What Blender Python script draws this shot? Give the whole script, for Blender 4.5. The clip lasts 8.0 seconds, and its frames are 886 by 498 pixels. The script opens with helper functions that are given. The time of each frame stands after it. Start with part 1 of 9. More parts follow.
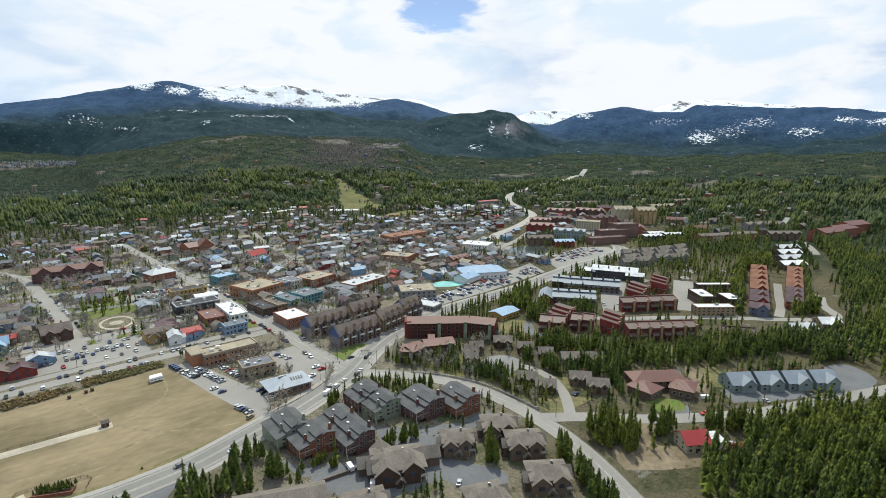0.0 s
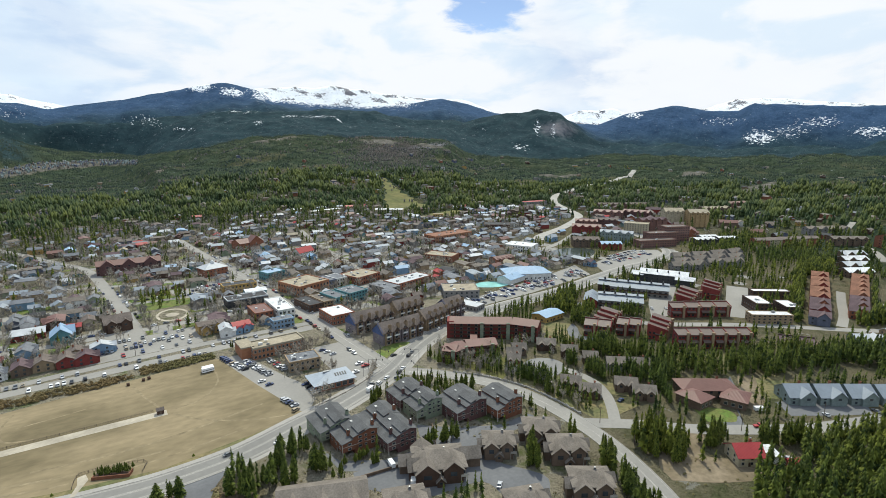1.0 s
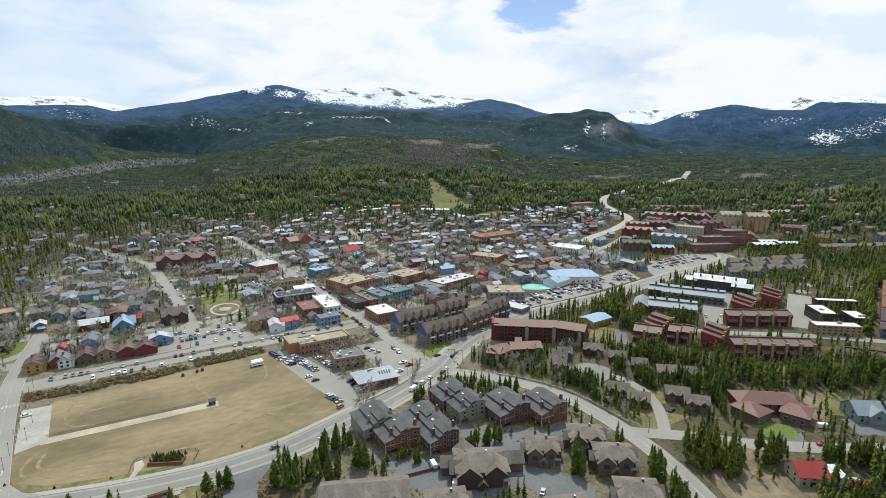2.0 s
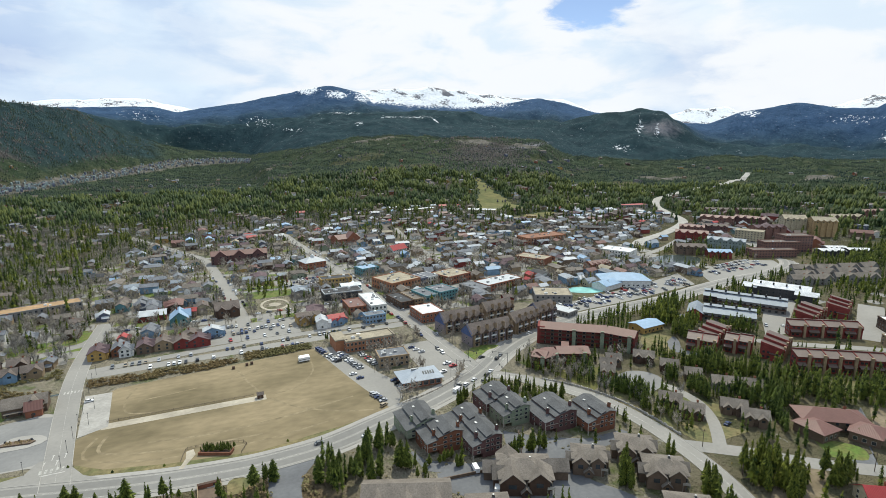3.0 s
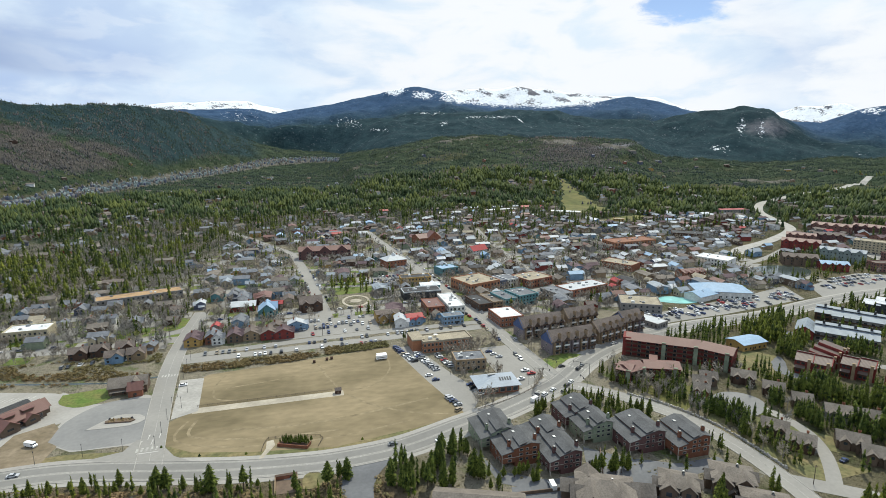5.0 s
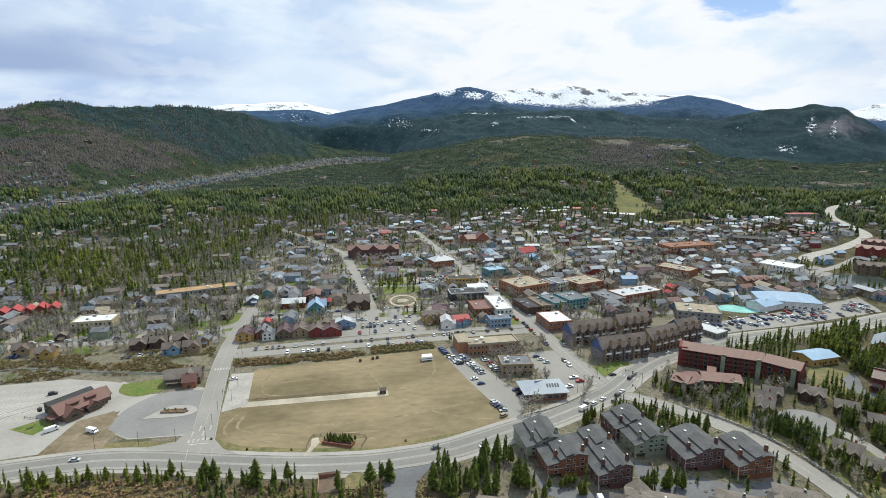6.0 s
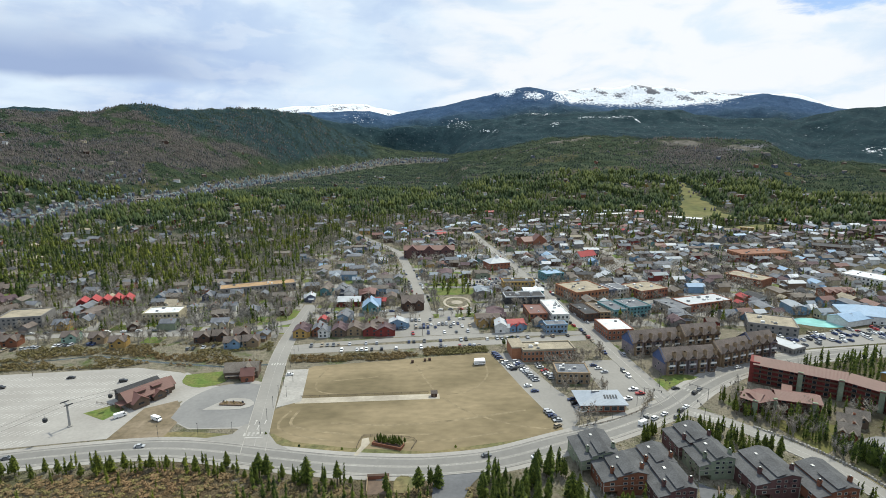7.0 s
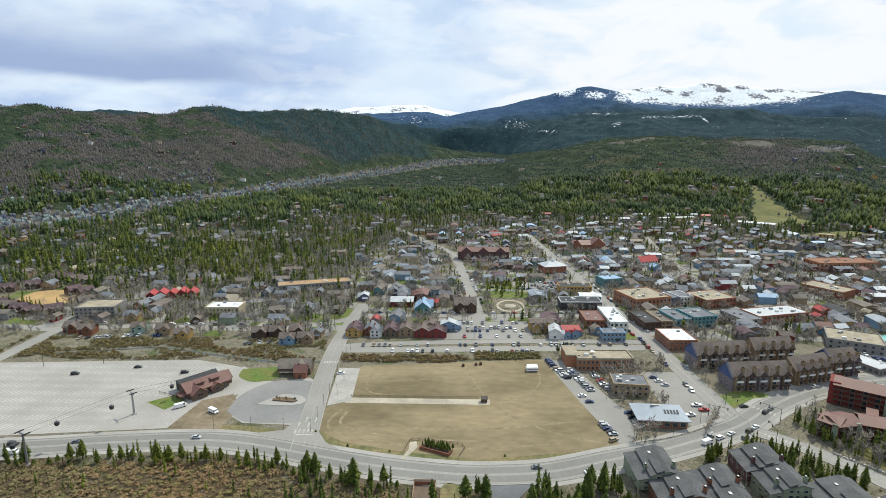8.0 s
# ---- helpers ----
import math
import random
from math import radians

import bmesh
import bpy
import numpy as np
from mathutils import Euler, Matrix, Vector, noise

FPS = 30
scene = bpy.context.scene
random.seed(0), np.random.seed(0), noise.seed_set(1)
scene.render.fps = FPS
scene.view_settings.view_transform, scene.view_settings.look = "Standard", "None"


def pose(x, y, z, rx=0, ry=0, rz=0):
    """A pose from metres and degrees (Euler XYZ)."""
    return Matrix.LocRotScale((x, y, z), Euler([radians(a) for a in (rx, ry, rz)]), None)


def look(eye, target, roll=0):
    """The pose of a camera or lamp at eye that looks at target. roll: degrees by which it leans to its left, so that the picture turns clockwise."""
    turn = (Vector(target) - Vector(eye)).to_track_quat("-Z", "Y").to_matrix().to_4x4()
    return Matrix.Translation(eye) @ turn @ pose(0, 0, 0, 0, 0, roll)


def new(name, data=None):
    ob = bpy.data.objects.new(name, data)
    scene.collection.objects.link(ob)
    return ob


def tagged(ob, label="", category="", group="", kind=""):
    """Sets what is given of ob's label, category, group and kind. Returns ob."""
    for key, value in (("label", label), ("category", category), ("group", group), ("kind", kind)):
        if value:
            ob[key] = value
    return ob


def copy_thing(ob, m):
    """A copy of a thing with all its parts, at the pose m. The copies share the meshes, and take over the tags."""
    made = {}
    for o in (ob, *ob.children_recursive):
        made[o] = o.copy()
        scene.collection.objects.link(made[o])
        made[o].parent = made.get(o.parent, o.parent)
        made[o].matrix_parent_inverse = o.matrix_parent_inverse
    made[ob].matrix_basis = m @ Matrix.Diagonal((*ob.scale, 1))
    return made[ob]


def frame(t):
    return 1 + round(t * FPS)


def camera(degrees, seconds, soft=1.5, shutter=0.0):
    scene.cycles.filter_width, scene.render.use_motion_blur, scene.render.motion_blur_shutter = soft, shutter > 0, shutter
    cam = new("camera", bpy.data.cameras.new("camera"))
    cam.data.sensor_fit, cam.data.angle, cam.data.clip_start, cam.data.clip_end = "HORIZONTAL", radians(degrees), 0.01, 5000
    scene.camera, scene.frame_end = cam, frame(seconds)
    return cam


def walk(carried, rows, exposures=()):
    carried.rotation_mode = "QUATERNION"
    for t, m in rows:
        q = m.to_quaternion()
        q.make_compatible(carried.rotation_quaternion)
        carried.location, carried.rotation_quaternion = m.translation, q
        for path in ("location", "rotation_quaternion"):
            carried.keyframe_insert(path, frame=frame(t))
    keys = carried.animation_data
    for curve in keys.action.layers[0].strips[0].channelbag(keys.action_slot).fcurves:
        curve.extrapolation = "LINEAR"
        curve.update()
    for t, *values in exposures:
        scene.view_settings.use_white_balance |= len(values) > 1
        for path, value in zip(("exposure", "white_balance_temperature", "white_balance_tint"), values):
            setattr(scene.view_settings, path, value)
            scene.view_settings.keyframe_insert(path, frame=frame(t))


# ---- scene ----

from collections import defaultdict

cam = camera(79.0, 8.0, soft=0.5)
ROWS = [
    (0.0, -0.07, -0.01, 139.99, -39.00, -11.61),
    (0.5, -0.22, 0.13, 139.97, -36.61, -11.62),
    (1.0, -0.22, 0.43, 139.94, -34.30, -11.61),
    (1.5, 0.02, 1.03, 139.90, -31.96, -11.59),
    (3.0, 1.66, 4.42, 139.61, -24.39, -11.59),
    (3.5, 2.35, 6.05, 139.52, -22.44, -11.61),
    (4.0, 3.02, 7.76, 139.43, -20.35, -11.61),
    (4.5, 3.65, 9.59, 139.33, -18.04, -11.60),
    (6.0, 5.96, 15.74, 138.88, -10.38, -11.56),
    (6.5, 6.75, 18.09, 138.76, -7.31, -11.52),
    (7.0, 7.52, 20.63, 138.64, -4.26, -11.48),
    (7.5, 8.24, 23.32, 138.53, -1.35, -11.44),
    (8.0, 8.92, 26.05, 138.46, 1.74, -11.42),
]
walk(cam, [(t, pose(x, y, z, 90 + pitch, 0, yaw)) for t, x, y, z, yaw, pitch in ROWS])

# ---- light ----
SUN_AZ, SUN_EL = -36.0, 54.0          # degrees to the left of +y, and up
world = bpy.data.worlds.new("sky")
scene.world = world
world.use_nodes = True


def sun_way():
    a, e = radians(SUN_AZ), radians(SUN_EL)
    return Vector((-math.sin(a) * math.cos(e), math.cos(a) * math.cos(e), math.sin(e)))


def build_sky():
    nt = world.node_tree
    N, L = nt.nodes, nt.links
    N.clear()
    out = N.new("ShaderNodeOutputWorld")
    bg = N.new("ShaderNodeBackground")
    sky = N.new("ShaderNodeTexSky")
    sky.sky_type, sky.sun_disc = "NISHITA", False
    sky.sun_elevation, sky.sun_rotation = radians(SUN_EL), radians(-SUN_AZ)
    sky.altitude = 2900
    tc = N.new("ShaderNodeTexCoord")
    sep = N.new("ShaderNodeSeparateXYZ")
    L.new(tc.outputs["Generated"], sep.inputs[0])

    def m(op, a, b=None, clamp=False):
        n = N.new("ShaderNodeMath")
        n.operation, n.use_clamp = op, clamp
        for i, q in enumerate((a, b)):
            if q is None:
                continue
            if isinstance(q, (int, float)):
                n.inputs[i].default_value = q
            else:
                L.new(q, n.inputs[i])
        return n.outputs[0]

    # clouds are flattened: the way's height counts double
    comb = N.new("ShaderNodeCombineXYZ")
    L.new(sep.outputs["X"], comb.inputs["X"])
    L.new(sep.outputs["Y"], comb.inputs["Y"])
    L.new(m("MULTIPLY", sep.outputs["Z"], 2.5), comb.inputs["Z"])

    def noise_tex(scale, detail, rough, off):
        mp = N.new("ShaderNodeMapping")
        mp.inputs["Location"].default_value = off
        L.new(comb.outputs[0], mp.inputs["Vector"])
        n = N.new("ShaderNodeTexNoise")
        n.inputs["Scale"].default_value, n.inputs["Detail"].default_value, n.inputs["Roughness"].default_value = scale, detail, rough
        n.inputs["Distortion"].default_value = 0.3
        L.new(mp.outputs[0], n.inputs["Vector"])
        return n.outputs["Fac"]

    def span(v, a, b):
        n = N.new("ShaderNodeMapRange")
        n.interpolation_type = "SMOOTHSTEP"
        n.inputs["From Min"].default_value, n.inputs["From Max"].default_value = a, b
        L.new(v, n.inputs["Value"])
        return n.outputs[0]

    def mixc(f, a, b):
        n = N.new("ShaderNodeMix")
        n.data_type = "RGBA"
        for sock, q in ((n.inputs[0], f), (n.inputs[6], a), (n.inputs[7], b)):
            if isinstance(q, tuple):
                sock.default_value = (*q, 1)
            else:
                L.new(q, sock)
        return n.outputs[2]

    def toward(compass, rise):
        """How near the way is to a bearing, as a cosine."""
        d, q = N.new("ShaderNodeVectorMath"), N.new("ShaderNodeVectorMath")
        d.operation, q.operation = "DOT_PRODUCT", "NORMALIZE"
        L.new(tc.outputs["Generated"], q.inputs[0]), L.new(q.outputs[0], d.inputs[0])
        c, e = radians(compass), radians(rise)
        d.inputs[1].default_value = (math.sin(c) * math.cos(e), math.cos(c) * math.cos(e), math.sin(e))
        return d.outputs["Value"]

    def frayed(v, n, k):
        return m("ADD", v, m("MULTIPLY", m("SUBTRACT", n, 0.5), k))

    soft_n, puffs, tops, wide_n = noise_tex(3.0, 4, 0.5, (0.4, 5.2, 0)), noise_tex(6.5, 6, 0.52, (3.4, 2.2, 0)), noise_tex(13.0, 7, 0.55, (4.4, 1.2, 0)), noise_tex(1.6, 2, 0.5, (7.7, 0.9, 0))
    # two ragged gaps in the deck
    ragged = noise_tex(11.0, 6, 0.6, (1.3, 2.2, 0))
    hole = span(frayed(toward(38.5, 14.5), ragged, 0.016), 0.9958, 0.9992)
    hole = m("MAXIMUM", hole, m("MULTIPLY", span(frayed(toward(84, 15.0), ragged, 0.02), 0.985, 0.997), 0.7))
    cover = m("SUBTRACT", 1.0, m("MULTIPLY", hole, 0.95), True)
    # low deck over the left-hand hills: a dark flat base above a bright strip
    left = span(frayed(toward(-46, 5), soft_n, 0.10), 0.83, 0.96)
    height = frayed(sep.outputs["Z"], puffs, 0.035)
    base = m("MULTIPLY", span(height, 0.080, 0.098), m("SUBTRACT", 1.0, span(height, 0.105, 0.215)))
    base = m("MULTIPLY", base, m("ADD", m("MULTIPLY", left, 0.92), 0.10))
    billow = span(m("ADD", m("MULTIPLY", soft_n, 0.55), m("MULTIPLY", puffs, 0.45)), 0.38, 0.60)
    # cloud burns white round the hidden sun and in a heap to the right of it
    glow = span(frayed(toward(25, 7), puffs, 0.10), 0.885, 0.975)
    glow2 = span(frayed(toward(63, 5.5), tops, 0.06), 0.955, 0.985)
    grey = mixc(billow, (0.47, 0.61, 0.86), (0.77, 0.90, 1.02))
    grey = mixc(m("MULTIPLY", span(wide_n, 0.40, 0.62), 0.45), grey, (0.72, 0.87, 1.02))
    grey = mixc(m("MULTIPLY", span(tops, 0.46, 0.62), 0.30), grey, (0.90, 0.965, 1.02))
    grey = mixc(base, grey, (0.36, 0.47, 0.70))
    lit = mixc(span(puffs, 0.36, 0.52), (0.77, 0.89, 1.0), (0.955, 0.985, 1.01))
    cloud = mixc(m("MULTIPLY", m("MAXIMUM", glow, glow2), 0.92), grey, lit)
    dim = N.new("ShaderNodeVectorMath")
    dim.operation = "SCALE"
    dim.inputs["Scale"].default_value = 0.13
    L.new(sky.outputs[0], dim.inputs[0])
    L.new(mixc(cover, dim.outputs[0], cloud), bg.inputs["Color"])
    bg.inputs["Strength"].default_value = 1.0
    L.new(bg.outputs[0], out.inputs["Surface"])


build_sky()
sun = new("sun", bpy.data.lights.new("sun", "SUN"))
sun.data.energy, sun.data.angle, sun.data.color = 4.05, radians(1.5), (0.962, 0.945, 0.795)
sun.matrix_world = look(sun_way() * 900, (0, 0, 0))


# ---- materials ----
def material(name, base, rough=0.85, grain=0.25, scale=1.0, second=None, big=0.08, bump=0.3, metal=0.0, spec=0.3, object_random=0.0, stretch=None):
    """A surface with fine grain and broad stains; scale is in cycles a metre."""
    mat = bpy.data.materials.new(name)
    mat.use_nodes = True
    nt = mat.node_tree
    N, L = nt.nodes, nt.links
    bs = N["Principled BSDF"]
    bs.inputs["Roughness"].default_value, bs.inputs["Metallic"].default_value = rough, metal
    bs.inputs["Specular IOR Level"].default_value = spec
    geo = N.new("ShaderNodeNewGeometry")

    def nz(sc, det):
        n = N.new("ShaderNodeTexNoise")
        n.inputs["Scale"].default_value, n.inputs["Detail"].default_value = sc, det
        if stretch:
            mp = N.new("ShaderNodeMapping")
            mp.inputs["Scale"].default_value = stretch
            L.new(geo.outputs["Position"], mp.inputs["Vector"]), L.new(mp.outputs[0], n.inputs["Vector"])
        else:
            L.new(geo.outputs["Position"], n.inputs["Vector"])
        return n.outputs["Fac"]

    fine, broad = nz(scale, 4), nz(big, 3)
    ramp = N.new("ShaderNodeValToRGB")
    second = second or tuple(c * 0.72 for c in base)
    ramp.color_ramp.elements[0].position, ramp.color_ramp.elements[1].position = 0.36, 0.64
    ramp.color_ramp.elements[0].color, ramp.color_ramp.elements[1].color = (*second, 1), (*base, 1)
    L.new(broad, ramp.inputs[0])
    mul = N.new("ShaderNodeMix")
    mul.data_type, mul.blend_type = "RGBA", "MULTIPLY"
    mul.inputs[0].default_value = 1.0
    rng = N.new("ShaderNodeMapRange")
    rng.inputs["From Min"].default_value, rng.inputs["From Max"].default_value = 0.3, 0.7
    rng.inputs["To Min"].default_value, rng.inputs["To Max"].default_value = 1 - grain, 1 + grain * 0.6
    L.new(fine, rng.inputs["Value"])
    cmb = N.new("ShaderNodeCombineColor")
    val = rng.outputs[0]
    if object_random:
        inf = N.new("ShaderNodeObjectInfo")
        r2 = N.new("ShaderNodeMapRange")
        r2.inputs["To Min"].default_value, r2.inputs["To Max"].default_value = 1 - object_random, 1 + object_random
        L.new(inf.outputs["Random"], r2.inputs["Value"])
        mm = N.new("ShaderNodeMath")
        mm.operation = "MULTIPLY"
        L.new(val, mm.inputs[0]), L.new(r2.outputs[0], mm.inputs[1])
        val = mm.outputs[0]
    for k in range(3):
        L.new(val, cmb.inputs[k])
    L.new(ramp.outputs[0], mul.inputs[6]), L.new(cmb.outputs[0], mul.inputs[7])
    L.new(mul.outputs[2], bs.inputs["Base Color"])
    if bump:
        b = N.new("ShaderNodeBump")
        b.inputs["Strength"].default_value, b.inputs["Distance"].default_value = bump, 0.1 / max(scale, 0.05) * 0.3
        L.new(fine, b.inputs["Height"]), L.new(b.outputs[0], bs.inputs["Normal"])
    return mat


def foliage(name, dark, light, rough=0.75, cool=(0.86, 0.92, 0.95), warm=(1.08, 1.04, 0.94)):
    """Leaves: each clump has its own shade, and whole stands differ in hue."""
    mat = bpy.data.materials.new(name)
    mat.use_nodes = True
    nt = mat.node_tree
    N, L = nt.nodes, nt.links
    bs = N["Principled BSDF"]
    bs.inputs["Roughness"].default_value, bs.inputs["Specular IOR Level"].default_value = rough, 0.15
    geo = N.new("ShaderNodeNewGeometry")
    inf = N.new("ShaderNodeObjectInfo")
    add = N.new("ShaderNodeMath")
    add.operation = "ADD"
    L.new(geo.outputs["Random Per Island"], add.inputs[0]), L.new(inf.outputs["Random"], add.inputs[1])
    fr = N.new("ShaderNodeMath")
    fr.operation = "FRACT"
    L.new(add.outputs[0], fr.inputs[0])
    ramp = N.new("ShaderNodeValToRGB")
    ramp.color_ramp.elements[0].color, ramp.color_ramp.elements[1].color = (*dark, 1), (*light, 1)
    L.new(fr.outputs[0], ramp.inputs[0])
    patch = N.new("ShaderNodeTexNoise")
    patch.inputs["Scale"].default_value, patch.inputs["Detail"].default_value = 0.011, 4
    L.new(geo.outputs["Position"], patch.inputs["Vector"])
    tone = N.new("ShaderNodeValToRGB")
    tone.color_ramp.elements[0].position, tone.color_ramp.elements[1].position = 0.38, 0.62
    tone.color_ramp.elements[0].color, tone.color_ramp.elements[1].color = (*cool, 1), (*warm, 1)
    L.new(patch.outputs["Fac"], tone.inputs[0])
    mul = N.new("ShaderNodeMix")
    mul.data_type, mul.blend_type = "RGBA", "MULTIPLY"
    mul.inputs[0].default_value = 1.0
    L.new(ramp.outputs[0], mul.inputs[6]), L.new(tone.outputs[0], mul.inputs[7])
    L.new(mul.outputs[2], bs.inputs["Base Color"])
    return mat


M = {}
M["asphalt"] = material("asphalt", (0.272, 0.258, 0.235), 0.9, 0.07, 0.6, (0.232, 0.221, 0.204), 0.03)
M["dark_asphalt"] = material("dark_asphalt", (0.150, 0.152, 0.158), 0.9, 0.12, 0.6, (0.115, 0.117, 0.124), 0.05)
M["gravel"] = material("gravel", (0.335, 0.318, 0.292), 0.95, 0.08, 0.6, (0.285, 0.268, 0.245), 0.04)
M["concrete"] = material("concrete", (0.37, 0.35, 0.32), 0.9, 0.14, 0.6, (0.30, 0.285, 0.26), 0.1)
M["line_paint"] = material("line_paint", (0.43, 0.415, 0.38), 0.8, 0.4, 0.9)
M["field"] = material("field", (0.250, 0.197, 0.118), 0.97, 0.18, 0.30, (0.148, 0.118, 0.066), 0.028, stretch=(0.5, 1.0, 1.0))
M["dry_verge"] = material("dry_verge", (0.195, 0.158, 0.078), 0.97, 0.35, 0.5, (0.115, 0.120, 0.050), 0.08)
M["lawn"] = material("lawn", (0.095, 0.15, 0.028), 0.95, 0.35, 0.6, (0.145, 0.15, 0.045), 0.12)
M["faint_paint"] = material("faint_paint", (0.54, 0.52, 0.485), 0.85, 0.3, 0.5, (0.42, 0.40, 0.37), 0.04)
M["path_dirt"] = material("path_dirt", (0.44, 0.39, 0.31), 0.95, 0.12, 0.6)
M["water"] = material("water", (0.05, 0.065, 0.06), 0.15, 0.1, 0.3, bump=0.1)
M["pool_water"] = material("pool_water", (0.28, 0.62, 0.58), 0.3, 0.1, 0.3, bump=0.1)
M["glass"] = material("glass", (0.035, 0.045, 0.055), 0.12, 0.2, 0.5, spec=0.7, bump=0.0)
M["trim"] = material("trim", (0.40, 0.37, 0.32), 0.7, 0.1, 1.0)
M["white_trim"] = material("white_trim", (0.78, 0.78, 0.76), 0.6, 0.08, 1.0)
M["tyre"] = material("tyre", (0.03, 0.03, 0.03), 0.9, 0.1, 2.0)
M["metal"] = material("metal", (0.35, 0.36, 0.37), 0.45, 0.15, 1.0, metal=0.7)
M["dark_metal"] = material("dark_metal", (0.06, 0.06, 0.065), 0.5, 0.15, 1.0, metal=0.3)
M["bark"] = material("bark", (0.13, 0.10, 0.075), 0.95, 0.4, 2.0)
M["conifer"] = foliage("conifer", (0.012, 0.025, 0.005), (0.122, 0.142, 0.022), cool=(0.75, 0.85, 0.9), warm=(1.2, 1.12, 0.9))
M["far_conifer"] = foliage("far_conifer", (0.022, 0.036, 0.009), (0.092, 0.108, 0.021), cool=(0.7, 0.82, 0.92), warm=(1.3, 1.2, 0.9))
M["upper_conifer"] = foliage("upper_conifer", (0.020, 0.036, 0.011), (0.074, 0.092, 0.026), cool=(0.65, 0.8, 1.0), warm=(1.35, 1.25, 0.9))
M["twigs"] = foliage("twigs", (0.175, 0.152, 0.130), (0.290, 0.258, 0.228))
M["aspen"] = foliage("aspen", (0.048, 0.047, 0.049), (0.090, 0.083, 0.082), cool=(0.85, 0.88, 0.95), warm=(1.15, 1.05, 0.95))
M["brush"] = foliage("brush", (0.185, 0.132, 0.072), (0.240, 0.176, 0.100), cool=(0.82, 0.92, 0.85), warm=(1.1, 0.98, 0.9))
M["hedge"] = foliage("hedge", (0.128, 0.098, 0.050), (0.185, 0.146, 0.068), cool=(0.85, 1.0, 0.8), warm=(1.1, 0.95, 0.9))
# bluer than the near firs: distance haze tinted into the leaves
M["hazed_conifer"] = foliage("hazed_conifer", (0.016, 0.029, 0.021), (0.028, 0.046, 0.031), cool=(0.7, 0.85, 1.0), warm=(1.35, 1.25, 0.9))
M["sage"] = foliage("sage", (0.150, 0.132, 0.055), (0.205, 0.172, 0.078))
M["mortar"] = material("mortar", (0.252, 0.202, 0.124), 0.97, 0.3, 0.3, (0.205, 0.162, 0.096), 0.06)
M["bare_dirt"] = material("bare_dirt", (0.225, 0.178, 0.122), 0.97, 0.25, 0.4, (0.150, 0.118, 0.074), 0.07)
M["meadow"] = material("meadow", (0.142, 0.128, 0.042), 0.95, 0.25, 0.1, (0.098, 0.104, 0.032), 0.02)
M["loop_asphalt"] = material("loop_asphalt", (0.235, 0.230, 0.222), 0.95, 0.08, 0.5, (0.195, 0.192, 0.188), 0.05, spec=0.1)
M["lane_wear"] = material("lane_wear", (0.212, 0.204, 0.190), 0.9, 0.08, 0.4, (0.185, 0.178, 0.166), 0.03)
M["orange_dirt"] = material("orange_dirt", (0.42, 0.275, 0.12), 0.97, 0.2, 0.3, (0.33, 0.22, 0.10), 0.06)


